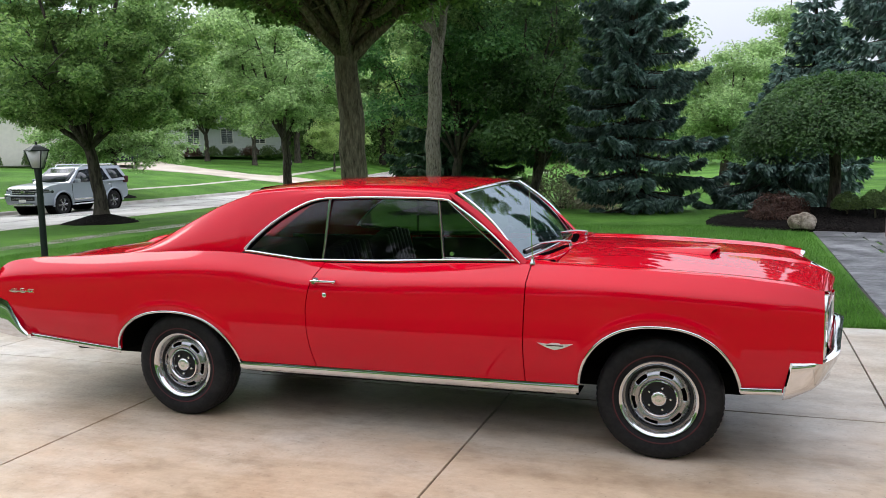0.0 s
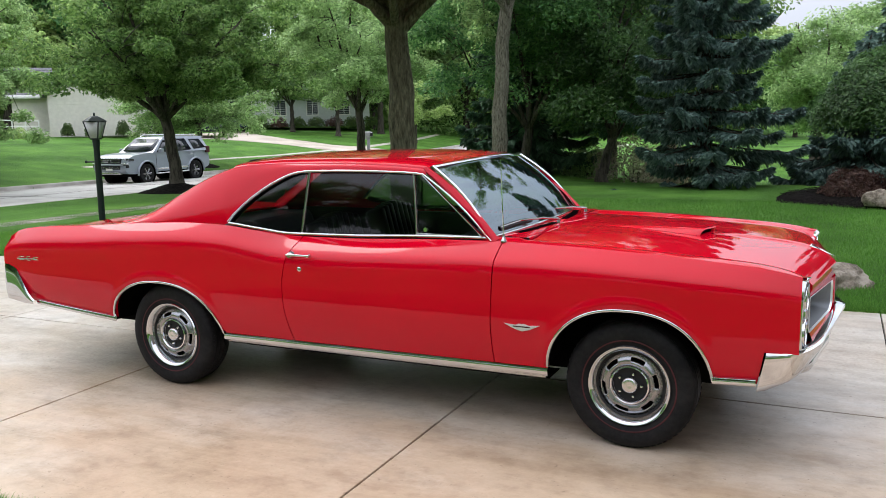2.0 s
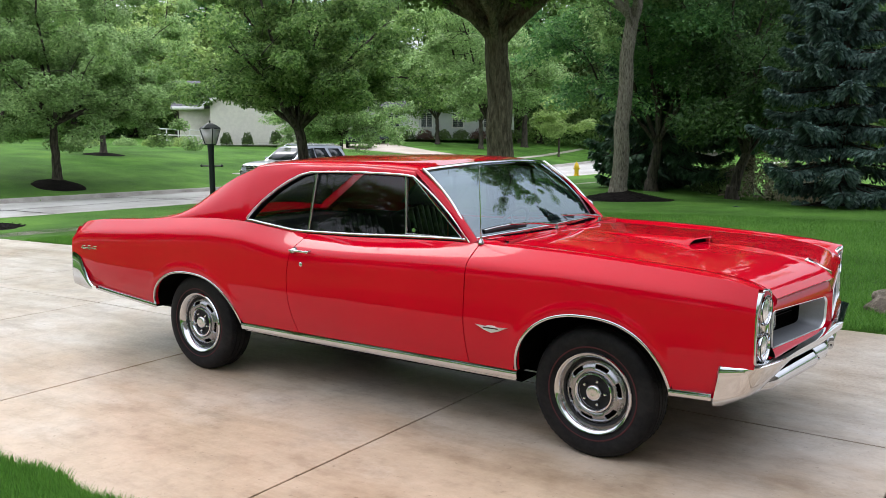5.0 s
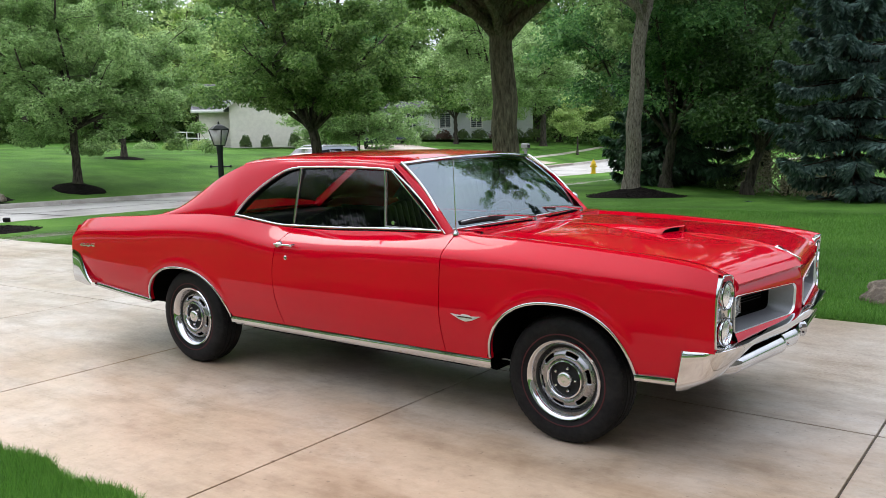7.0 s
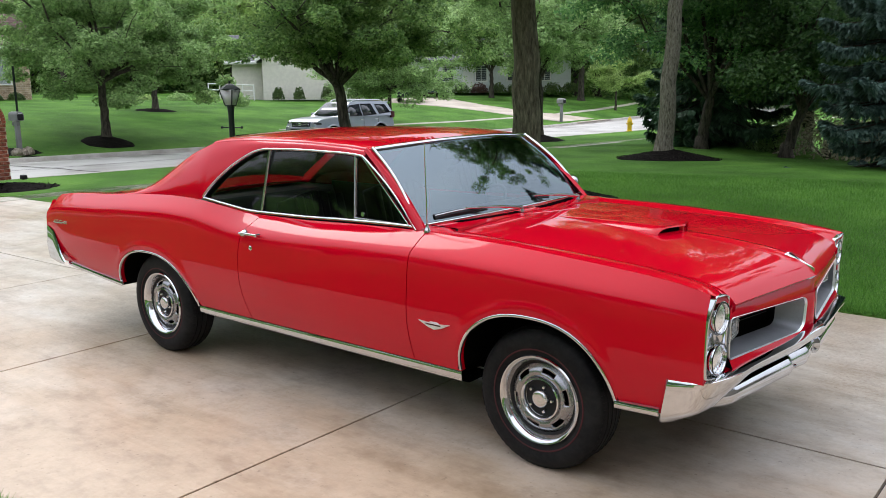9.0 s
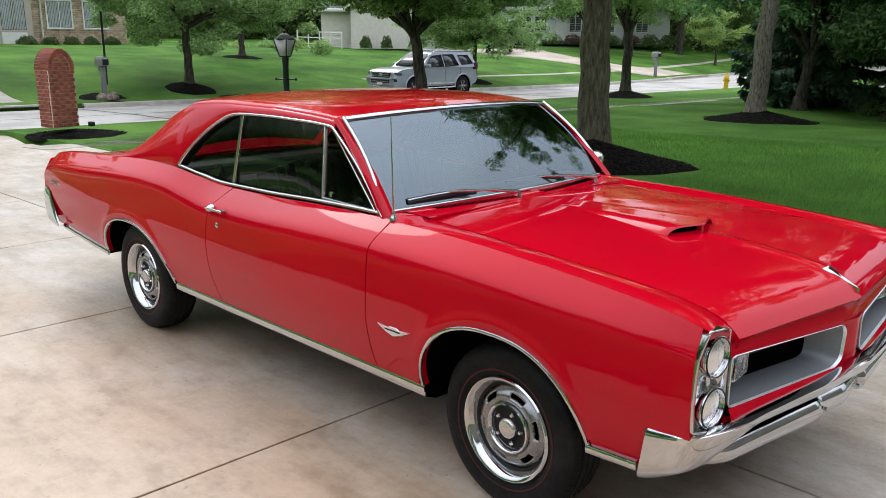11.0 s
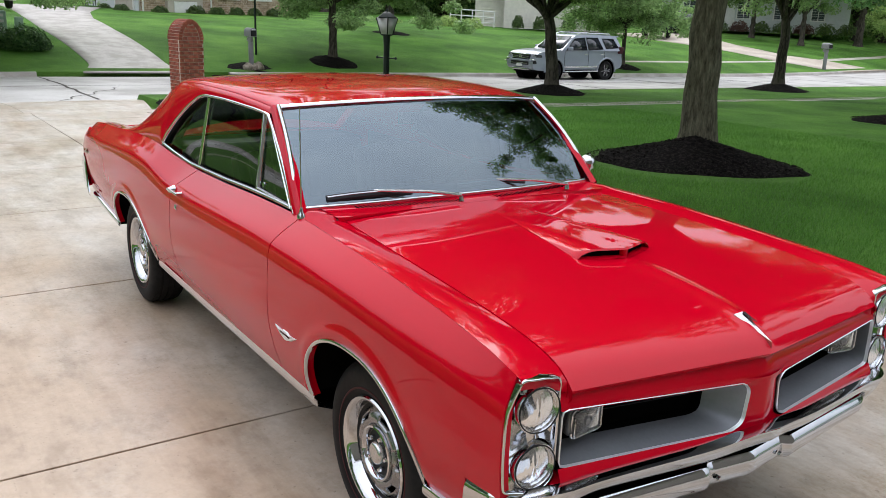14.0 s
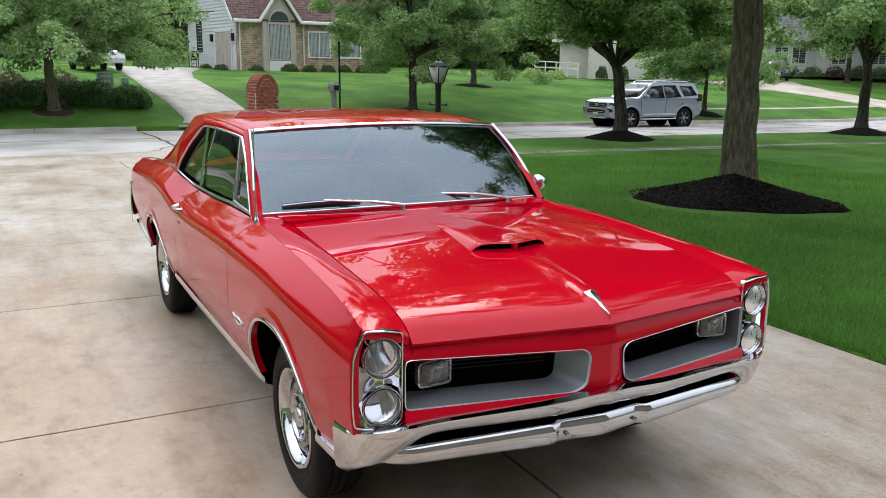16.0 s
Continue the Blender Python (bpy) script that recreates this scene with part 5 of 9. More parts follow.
    zt = np.where(on_side, 0.583 + 0.012 * (px - 2.10) / 0.135, np.interp(ay, [0, 0.05, 0.24, 0.65, 0.78, 0.905], [0.652, 0.648, 0.628, 0.622, 0.610, 0.594]))
    zb = np.where(on_side, 0.395 + 0.03 * (2.235 - px) / 0.17 * 0, np.interp(ay, [0, 0.06, 0.24, 0.72], [0.586, 0.578, 0.560, 0.565]))
    zb = np.where(~on_side & (ay <= 0.80) & (ay > 0.72), 0.565 - (0.565 - 0.462) * ((ay - 0.72) / 0.08), zb)
    zb = np.where(~on_side & (ay > 0.80), 0.462 - 0.012 * (ay - 0.80) / 0.1, zb)
    zb = np.where(on_side, 0.375 + 0.075 * np.clip((px - 2.09) / 0.145, 0, 1), zb)
    # round the corners of the plan
    for _ in range(14):
        mx, my = px.copy(), py.copy()
        mx[1:-1] = (px[:-2] + 2 * px[1:-1] + px[2:]) / 4
        my[1:-1] = (py[:-2] + 2 * py[1:-1] + py[2:]) / 4
        bend = np.clip((np.abs(py) - 0.74) / 0.06, 0, 1)
        px, py = px + (mx - px) * bend, py + (my - py) * bend
    tang = np.stack([np.gradient(px), np.gradient(py)], -1)
    tang /= np.linalg.norm(tang, axis=1)[:, None]
    nx, ny = tang[:, 1], -tang[:, 0]
    sw = on_side.astype(float)
    for _ in range(16):
        sw[1:-1] = (sw[:-2] + 2 * sw[1:-1] + sw[2:]) / 4
    for _ in range(6):
        zt[1:-1] = (zt[:-2] + 2 * zt[1:-1] + zt[2:]) / 4
        zb[1:-1] = (zb[:-2] + 2 * zb[1:-1] + zb[2:]) / 4
    v = np.linspace(0, 1, 13)
    g = []
    for k in range(len(px)):
        col = [(px[k] - nx[k] * 0.030, py[k] - ny[k] * 0.030, zt[k] - 0.004)] if not on_side[k] else [(px[k] - nx[k] * 0.03, py[k] - ny[k] * 0.03, zt[k] - 0.002)]
        for w in v:
            bl = 0.030 * (1 - abs(2 * w ** 0.45 - 1) ** 3.4) * (1 - sw[k]) + 0.018 * (1 - abs(2 * w - 1) ** 9) * sw[k]
            bl -= (0.010 + 0.016 * np.clip((abs(py[k]) - 0.70) / 0.1, 0, 1)) * w
            slant = -0.040 * w * np.clip((2.22 - px[k]) / 0.12, 0, 1)
            col.append((px[k] + nx[k] * (bl - 0.014) + slant, py[k] + ny[k] * (bl - 0.010), zt[k] + (zb[k] - zt[k]) * w))
        col.append((px[k] - nx[k] * 0.05, py[k] - ny[k] * 0.05, zb[k] + 0.006))
        g.append(col)
    bmp = sheet("front_bumper", g, CHROME, car, "chrome V-shaped front bumper")
    # red filler between the lamps and the bumper
    for s in (-1, 1):
        g = []
        for yy in np.linspace(0.70, 0.880, 16):
            xb = float(np.interp(yy, py[len(py) // 2:-10], px[len(px) // 2:-10]))
            g.append([(2.16, s * yy, 0.612), (2.235 - 0.1 * (yy - 0.735), s * yy, 0.603), (xb - 0.022, s * (yy - 0.004), 0.590)])
        sheet("filler_panel", g, RED, car, flip=s > 0)
    # lower bar with plain plate recess
    y = np.linspace(-0.86, 0.86, 69)
    x = 2.368 - 0.130 * np.abs(y) ** 0.95 - 0.075 * np.clip((np.abs(y) - 0.72) / 0.2, 0, 1) ** 2 - 0.03 * np.clip((np.abs(y) - 0.72) / 0.08, 0, 1)
    g = []
    for k in range(len(y)):
        top, bot = 0.530 - 0.012 * abs(y[k]), 0.446 + 0.014 * abs(y[k])
        rec = 0.0 if not -0.2 < y[k] < 0.2 else -0.022
        col = [(x[k] - 0.06, y[k], top - 0.002)]
        for w in np.linspace(0, 1, 9):
            col.append((x[k] + rec + 0.016 * (1 - abs(2 * w - 1) ** 3), y[k], top + (bot - top) * w))
        col.append((x[k] - 0.08, y[k], bot + 0.01))
        g.append(col)
    sheet("bumper_lower_bar", g, CHROME, bmp, "lower chrome bar")
    for yy in (-0.15, 0.15):
        lathe("plate_bolt", [(0.0, 0.012), (0.008, 0.01), (0.009, 0.0)], DULL_CHROME, bmp, seg=8, axis="x", at=(2.345, yy, 0.48))
    # near-black sheet painted in for the shade behind the bumper bars
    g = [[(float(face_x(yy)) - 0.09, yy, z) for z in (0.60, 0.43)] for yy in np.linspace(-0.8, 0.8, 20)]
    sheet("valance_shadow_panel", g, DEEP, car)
    # cowl and vents
    g = []
    for q in np.linspace(-1, 1, 41):
        yy = q * 0.70
        x0 = 0.775 - 0.095 * q * q - 0.02
        g.append([(x0 + (0.889 - x0) * w, yy, 1.040 - 0.004 * q * q - 0.006 * w) for w in np.linspace(0, 1, 4)] + [(0.8895, yy, 1.005)])
    cw = sheet("cowl_panel", g, RED, car, "red cowl with vent slots")
    for s in (-1, 1):
        for k in range(26):
            yy = s * (0.10 + 0.46 * k / 25)
            x0 = 0.79 - 0.095 * (yy / 0.7) ** 2
            # near-black bar stands in for the shade down each slot
            part("vent_slot", box_bm(x0 + 0.026, x0 + 0.070, yy - 0.0009, yy + 0.0009, 1.0325, 1.0393, 0.0005), DEEP, cw, smooth=False)
    # windshield
    g = []
    for q in np.linspace(-1, 1, 31):
        b = np.array([0.785 - 0.085 * q * q, q * 0.790, 1.046 - 0.014 * q * q])
        t = np.array([0.425 - 0.10 * q * q, q * 0.703, 1.424 - 0.030 * q * q])
        g.append([b + (t - b) * w + np.array([0.02, 0, 0.022]) * math.sin(math.pi * w) for w in np.linspace(0, 1, 13)])
    g = np.array(g)
    ws = sheet("windshield", g, WINDSHIELD, car, "curved windshield")
    ws.visible_shadow = False
    up = np.array([0.65, 0, 0.75])
    strip("windshield_moulding", g[:, 0] + up * 0.001, 0.016, 0.010, CHROME, car, "chrome windshield moulding", side=up)
    strip("windshield_moulding", (g[:, -1] + up * 0.001)[::-1], 0.024, 0.012, CHROME, car, "chrome windshield moulding", side=up)
    strip("windshield_moulding", (g[0] + np.array([0.006, -0.002, 0.007]))[::-1], 0.018, 0.012, CHROME, car, "chrome windshield moulding", side=(0.5, -0.5, 0.6))
    strip("windshield_moulding", g[-1] + np.array([0.006, 0.002, 0.007]), 0.018, 0.012, CHROME, car, "chrome windshield moulding", side=(0.5, 0.5, 0.6))
    # wipers
    for y0, y1 in ((-0.10, -0.66), (0.50, -0.02)):
        wip = thing("wiper", "chrome windscreen wiper", "wiper")
        wip.parent = car
        del wip["category"]
        piv = np.array([0.86, y0, 1.05])
        tip = np.array([0.735, (y0 * 0.35 + y1 * 0.65), 1.072])
        lathe("pivot", [(0.0, 0.022), (0.009, 0.020), (0.012, 0.0)], CHROME, wip, seg=12, at=tuple(piv - np.array([0, 0, 0.012])))
        tube("arm", [piv + np.array([0, 0, 0.012]), piv * 0.6 + tip * 0.4 + np.array([0, 0, 0.022]), tip + np.array([0.008, 0, 0.018])], [0.009, 0.007, 0.005], DULL_CHROME, wip, seg=8)
        e0, e1 = tip + np.array([0.012, -(y1 - y0) * 0.32, -0.005]), np.array([0.70, y1, 1.062])
        line = [e0 + (e1 - e0) * k + np.array([0.012, 0, 0.010]) * math.sin(math.pi * k) for k in np.linspace(0, 1, 9)]
        tube("blade_holder", np.array(line) + np.array([0.01, 0, 0.012]), 0.0042, DULL_CHROME, wip, seg=6)
        strip("blade", line, 0.034, 0.014, BLACK, wip, "black rubber blade", side=(0.6, 0, 0.7))
    # aerial
    ae = thing("aerial", "thin chrome radio aerial", "aerial")
    ae.parent = car
    del ae["category"]
    lathe("base", [(0.017, 0.0), (0.017, 0.006), (0.012, 0.016), (0.007, 0.03), (0.006, 0.042), (0.0, 0.043)], CHROME, ae, seg=16, at=(0.783, -0.808, 1.018))
    tube("mast", [(0.783, -0.808, 1.05), (0.775, -0.806, 1.25), (0.768, -0.803, 1.45)], [0.0032, 0.0026, 0.002], CHROME, ae, seg=6)
    # mirror on the far door
    mi = thing("door_mirror", "small round chrome door mirror", "mirror")
    mi.parent = car
    del mi["category"]
    tube("stalk", [(0.60, 0.80, 1.01), (0.605, 0.825, 1.05), (0.60, 0.845, 1.08)], [0.014, 0.010, 0.010], CHROME, mi, seg=10)
    lathe("shell", [(0.0, 0.04), (0.02, 0.037), (0.038, 0.02), (0.046, 0.0), (0.043, -0.012), (0.0, -0.012)], CHROME, mi, seg=24, axis="x", at=(0.60, 0.865, 1.095))


LAMP_BOWL = plain("lamp_bowl", (0.20, 0.20, 0.20), 0.3, 0.6, 0.3, 60, 0.3, 0.003)
HEAD_LENS = glass("fluted_lens", (0.90, 0.92, 0.93), 0.22, 1.55)
build_front(coupe)


def build_interior(car):
    floor = part("floor_pan", box_bm(-1.5, 0.9, -0.72, 0.72, 0.30, 0.36, 0.01), VINYL, car)
    # near-black boxes added below the body to block light and deepen its shadow
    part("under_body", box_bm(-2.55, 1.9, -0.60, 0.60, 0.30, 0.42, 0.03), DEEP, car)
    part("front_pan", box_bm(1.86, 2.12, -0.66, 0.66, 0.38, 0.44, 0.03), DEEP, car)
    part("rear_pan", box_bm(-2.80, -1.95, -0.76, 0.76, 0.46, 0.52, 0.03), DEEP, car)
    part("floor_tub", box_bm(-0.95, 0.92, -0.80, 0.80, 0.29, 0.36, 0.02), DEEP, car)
    part("firewall", box_bm(0.84, 0.88, -0.72, 0.72, 0.35, 1.02, 0.0), VINYL, car)
    for s in (-1, 1):
        part("door_card", box_bm(-0.52, 0.74, s * 0.765 - 0.01, s * 0.765 + 0.01, 0.40, 0.975, 0.006), VINYL, car)
        part("side_trim", box_bm(-1.55, -0.54, s * 0.765 - 0.01, s * 0.765 + 0.01, 0.40, 0.985, 0.006), VINYL, car)
    # dashboard
    g = [[(x, y, z + 0.01 * math.cos(y * 2)) for x, z in ((0.74, 1.025), (0.62, 1.035), (0.50, 1.03), (0.44, 1.00), (0.43, 0.93), (0.46, 0.82), (0.52, 0.70))] for y in np.linspace(-0.74, 0.74, 21)]
    sheet("dashboard", g, VINYL, car, "black padded dashboard")
    # bucket seats
    for s in (-1, 1):
        seat = thing("bucket_seat", "black ribbed vinyl bucket seat", "seat")
        seat.parent = car
        del seat["category"]
        for k in range(7):
            y = s * 0.37 + (k - 3) * 0.065
            part("cushion_rib", box_bm(-0.42, 0.12, y - 0.031, y + 0.031, 0.50, 0.64 - 0.004 * abs(k - 3), 0.02), VINYL, seat)
            bk = part("backrest_rib", box_bm(-0.07, 0.07, -0.031, 0.031, 0.0, 0.56 - 0.012 * abs(k - 3), 0.025), VINYL, seat)
            bk.matrix_basis = pose(-0.42, y, 0.54, 0, -14, 0)
    part("rear_bench", box_bm(-1.25, -0.85, -0.60, 0.60, 0.46, 0.64, 0.05), VINYL, car)
    rb = part("rear_backrest", box_bm(-0.09, 0.09, -0.60, 0.60, 0.0, 0.45, 0.05), VINYL, car)
    rb.matrix_basis = pose(-1.28, 0, 0.54, 0, -20, 0)
    part("parcel_shelf", box_bm(-1.75, -1.38, -0.62, 0.62, 0.955, 0.975, 0.004), VINYL, car)
    # steering wheel on the far side
    sw = thing("steering_wheel", "thin black steering wheel with chrome spokes", "steering wheel")
    sw.parent = car
    del sw["category"]
    sw.matrix_basis = pose(0.26, 0.36, 0.935, 0, -62, 0)
    a = np.linspace(0, 2 * np.pi, 41)
    tube("rim", np.stack([0.195 * np.cos(a), 0.195 * np.sin(a), 0 * a], -1), 0.011, BLACK, sw, seg=8)
    for k in range(3):
        b = math.pi / 2 + 2 * math.pi * k / 3
        tube("spoke", [(0.03 * math.cos(b), 0.03 * math.sin(b), -0.03), (0.19 * math.cos(b), 0.19 * math.sin(b), 0)], 0.009, CHROME, sw, seg=6)
    lathe("horn_cap", [(0, 0.0), (0.03, -0.005), (0.045, -0.03), (0.03, -0.06), (0.025, -0.25)], BLACK, sw, seg=20)
    part("interior_mirror", box_bm(0.33, 0.345, -0.11, 0.11, 1.30, 1.355, 0.006), BLACK, car, "interior mirror")


build_interior(coupe)


# ---- plants ----
def leaf_mesh(name, centres, normals, lengths, widths, rng, fold=0.25):
    """Many small folded leaves, four corners each, as one mesh."""
    n = len(centres)
    a = rng.normal(size=(n, 3))
    t = a - (a * normals).sum(1)[:, None] * normals
    t /= np.linalg.norm(t, axis=1)[:, None] + 1e-9
    b = np.cross(normals, t)
    L, Wd = lengths[:, None], widths[:, None]
    v = np.empty((n, 4, 3))
    v[:, 0] = centres - t * L * 0.5
    v[:, 1] = centres + b * Wd * 0.5 + normals * Wd * fold
    v[:, 2] = centres + t * L * 0.5 - normals * L * 0.12
    v[:, 3] = centres - b * Wd * 0.5 + normals * Wd * fold
    me = bpy.data.meshes.new(name)
    me.vertices.add(n * 4)
    me.vertices.foreach_set("co", v.astype(np.float32).ravel())
    me.loops.add(n * 6)
    base = (np.arange(n) * 4)[:, None]
    me.loops.foreach_set("vertex_index", (base + np.array([0, 1, 2, 0, 2, 3])).astype(np.int32).ravel())
    me.polygons.add(n * 2)
    me.polygons.foreach_set("loop_start", (np.arange(n * 2) * 3).astype(np.int32))
    me.update(calc_edges=True)
    return me


def wander(rng, a, b, n=7, sag=0.0, wob=0.06):
    a, b = np.asarray(a, float), np.asarray(b, float)
    t = np.linspace(0, 1, n)[:, None]
    L = np.linalg.norm(b - a)
    w = np.cumsum(rng.normal(size=(n, 3)), 0) * wob * L / n
    w -= t * w[-1]
    p = a + (b - a) * t + w * np.sin(np.pi * t)
    p[:, 2] += sag * L * np.sin(np.pi * t[:, 0])
    return p


def clump_leaves(rng, centres, radii, count, leaf, flat=0.55, droop=0.3):
    k = rng.integers(0, len(centres), count)
    d = rng.normal(size=(count, 3))
    d /= np.linalg.norm(d, axis=1)[:, None]
    r = rng.random(count) ** 0.45
    off = d * (r * radii[k])[:, None]
    off[:, 2] *= flat
    off[:, 2] -= droop * (off[:, 0] ** 2 + off[:, 1] ** 2) / (radii[k] + 1e-6) * 0.5
    nrm = d * 0.55 + rng.normal(size=(count, 3)) * 0.5 + np.array([0, 0, 0.75])
    nrm /= np.linalg.norm(nrm, axis=1)[:, None]
    L = leaf * rng.uniform(0.7, 1.3, count)
    return centres[k] + off, nrm, L, L * rng.uniform(0.45, 0.65, count)


def broadleaf(name, label, at, trunk_r, fork, top, crown_r, leaves, leaf, material, bark, seed, lean=(0, 0), limbs=7, clump=0.6, twigs=7, low=None, flat=0.6, group="", extra=None, centre=None):
    """A tree: a tapered trunk, limbs and twigs, and a crown of many small leaves with gaps."""
    rng = np.random.default_rng(seed)
    x, y = at[:2]
    z0 = at[2] if len(at) > 2 else float(level(x, y))
    tree = thing(name, label, "tree", (x, y, z0), 0, group)
    low = fork * 0.8 if low is None else low
    fx, fy = lean
    n = 9
    tp = np.array([(fx * (k / (n - 1)) ** 1.3 + rng.normal() * trunk_r * 0.12 * (k > 0), fy * (k / (n - 1)) ** 1.3 + rng.normal() * trunk_r * 0.12 * (k > 0), fork * k / (n - 1)) for k in range(n)])
    tr = trunk_r * (1.0 - 0.25 * np.linspace(0, 1, n))
    # flared foot
    foot = np.array([(0, 0, -0.25), (0, 0, -0.02), (0, 0, 0.12), (0, 0, 0.32)])
    allp = np.concatenate([foot, tp[1:] if tp[1, 2] > 0.4 else tp[2:]])
    allr = np.r_[trunk_r * 1.75, trunk_r * 1.5, trunk_r * 1.22, trunk_r * 1.05, tr[1:] if tp[1, 2] > 0.4 else tr[2:]]
    tv, tf = tube_arrays(allp, allr, 20)
    put("trunk", mesh_from("trunk", tv, tf), bark, tree)
    ctr = np.array(centre) if centre is not None else np.array([fx, fy, 0.0])
    verts, faces, base = [], [], 0
    cs, rs = [], []
    def add(p, r, seg=6):
        nonlocal base
        v, f = tube_arrays(p, r, seg)
        verts.append(v)
        faces.extend([tuple(i + base for i in q) for q in f])
        base += len(v)
    forkp = tp[-1]
    spread = []
    for k in range(limbs):
        a = 2 * math.pi * (k + rng.uniform(-0.3, 0.3)) / limbs
        up = rng.uniform(0.25, 1.0) if k else 1.0
        rr = crown_r * (1.05 - 0.55 * up ** 2) * rng.uniform(0.75, 1.0)
        if k == 0:
            rr *= 0.15
        end = ctr + np.array([math.cos(a) * rr, math.sin(a) * rr, fork + (top - fork) * (0.12 + 0.8 * up)])
        spread.append((forkp - np.array([0, 0, rng.uniform(0, 0.12) * fork]), end, trunk_r * rng.uniform(0.26, 0.42)))
    for st, en in (extra or []):
        spread.append((forkp + np.array([0, 0, st]), np.array(en), trunk_r * (0.48 if st < 0 else 0.24)))
    for st, end, r0 in spread:
        p = wander(rng, st, end, 9, 0.06, 0.25)
        add(p, np.linspace(r0, r0 * 0.18, 9), 8)
        cs += [p[3], p[5], p[7]]
        rs += [clump * 0.8, clump * 1.0, clump * 1.0]
        for j in range(twigs):
            q = rng.uniform(0.3, 1.0)
            s0 = p[int(q * 8)]
            dd = rng.normal(size=3)
            dd[2] = dd[2] * 0.5 + 0.1
            dd /= np.linalg.norm(dd)
            L = crown_r * rng.uniform(0.25, 0.55)
            e2 = s0 + dd * L
            e2[2] = max(e2[2], low + rng.uniform(0, 0.5))
            tw = wander(rng, s0, e2, 5, 0.03, 0.3)
            add(tw, np.linspace(r0 * 0.18, 0.006, 5), 5)
            cs += [tw[-1], tw[-2] * 0.6 + tw[-3] * 0.4]
            rs += [clump * rng.uniform(0.7, 1.25), clump * rng.uniform(0.5, 0.95)]
    tagged(put("limb_frame", mesh_from("limb_frame", np.concatenate(verts), faces), bark, tree), kind="stuff")
    cs, rs = np.array(cs), np.array(rs)
    c, nn, L, wd = clump_leaves(rng, cs, rs, leaves, leaf, flat)
    keep = c[:, 2] > low - 0.5
    ob = put("crown", leaf_mesh("crown", c[keep], nn[keep], L[keep], wd[keep], rng), material, tree)
    tagged(ob, kind="stuff")
    return tree


def conifer(name, label, at, height, radius, material, seed, low=0.1, whorls=26, sprays=26000, trunk_r=0.16, group="", lift=0.0, droop=0.35, spray=0.30):
    rng = np.random.default_rng(seed)
    x, y = at[:2]
    z0 = at[2] if len(at) > 2 else float(level(x, y))
    tree = thing(name, label, "tree", (x, y, z0), 0, group)
    tube("trunk", [(0, 0, -0.2), (0, 0, height * 0.4), (0, 0, height)], [trunk_r, trunk_r * 0.6, 0.015], BARK_DARK, tree, seg=10)
    verts, faces, base = [], [], 0
    bs = []
    for k in range(whorls):
        f = k / (whorls - 1)
        z = low + (height * 0.985 - low) * f ** 0.95
        R = radius * (1 - f) ** 1.0 * rng.uniform(0.78, 1.1) + 0.05
        m = int(rng.integers(6, 10))
        for j in range(m):
            a = 2 * math.pi * (j + rng.uniform(-0.4, 0.4)) / m
            r = R * rng.uniform(0.72, 1.12)
            dz = -droop * r * (1 - 0.9 * f) + 0.25 * r * f + rng.normal() * 0.05
            p = np.array([[0, 0, z], [math.cos(a) * r * 0.5, math.sin(a) * r * 0.5, z + dz * 0.65 + lift], [math.cos(a) * r * 0.85, math.sin(a) * r * 0.85, z + dz * 0.95], [math.cos(a) * r, math.sin(a) * r, z + dz + 0.06 * r]])
            v, ff = tube_arrays(p, [0.03 * (1 - f) + 0.008, 0.018, 0.01, 0.005], 4)
            verts.append(v)
            faces.extend([tuple(i + base for i in q) for q in ff])
            base += len(v)
            bs.append((p, r))
    tagged(put("branch_frame", mesh_from("branch_frame", np.concatenate(verts), faces), BARK_DARK, tree), kind="stuff")
    w = np.array([b[1] for b in bs]) ** 1.25
    pick = rng.choice(len(bs), sprays, p=w / w.sum())
    P = np.array([b[0] for b in bs])[pick]
    t = rng.random(sprays) ** 0.6 * 3
    i = np.minimum(t.astype(int), 2)
    f = (t - i)[:, None]
    idx = np.arange(sprays)
    c = P[idx, i] * (1 - f) + P[idx, i + 1] * f
    d = P[idx, i + 1] - P[idx, i]
    d /= np.linalg.norm(d, axis=1)[:, None]
    side = np.cross(d, np.array([0, 0, 1.0]))
    s = rng.choice([-1, 1], sprays)[:, None]
    out = d * rng.uniform(0.2, 0.9, (sprays, 1)) + side * s * rng.uniform(0.3, 1.0, (sprays, 1)) + np.array([0, 0, -1.0]) * rng.uniform(0.05, 0.7, (sprays, 1))
    out /= np.linalg.norm(out, axis=1)[:, None]
    L = spray * rng.uniform(0.5, 1.25, sprays)
    R = np.array([b[1] for b in bs])[pick]
    spread = np.minimum(0.32 * R, 0.5) * (1.15 - t / 3)
    c = c + out * (rng.random(sprays) * spread + 0.02)[:, None]
    nrm = np.cross(out, side * s + rng.normal(size=(sprays, 3)) * 0.4)
    nrm /= np.linalg.norm(nrm, axis=1)[:, None] + 1e-9
    nrm *= np.sign(nrm[:, 2:3] + 1e-6)
    b = np.cross(nrm, out)
    b /= np.linalg.norm(b, axis=1)[:, None] + 1e-9
    v = np.empty((sprays, 4, 3))
    Wd = (L * rng.uniform(0.16, 0.30, sprays))[:, None]
    L = L[:, None]
    v[:, 0] = c
    v[:, 1] = c + out * L * 0.45 + b * Wd
    v[:, 2] = c + out * L + np.array([0, 0, -0.2]) * L
    v[:, 3] = c + out * L * 0.45 - b * Wd
    me = bpy.data.meshes.new("foliage")
    me.vertices.add(sprays * 4)
    me.vertices.foreach_set("co", v.astype(np.float32).ravel())
    me.loops.add(sprays * 6)
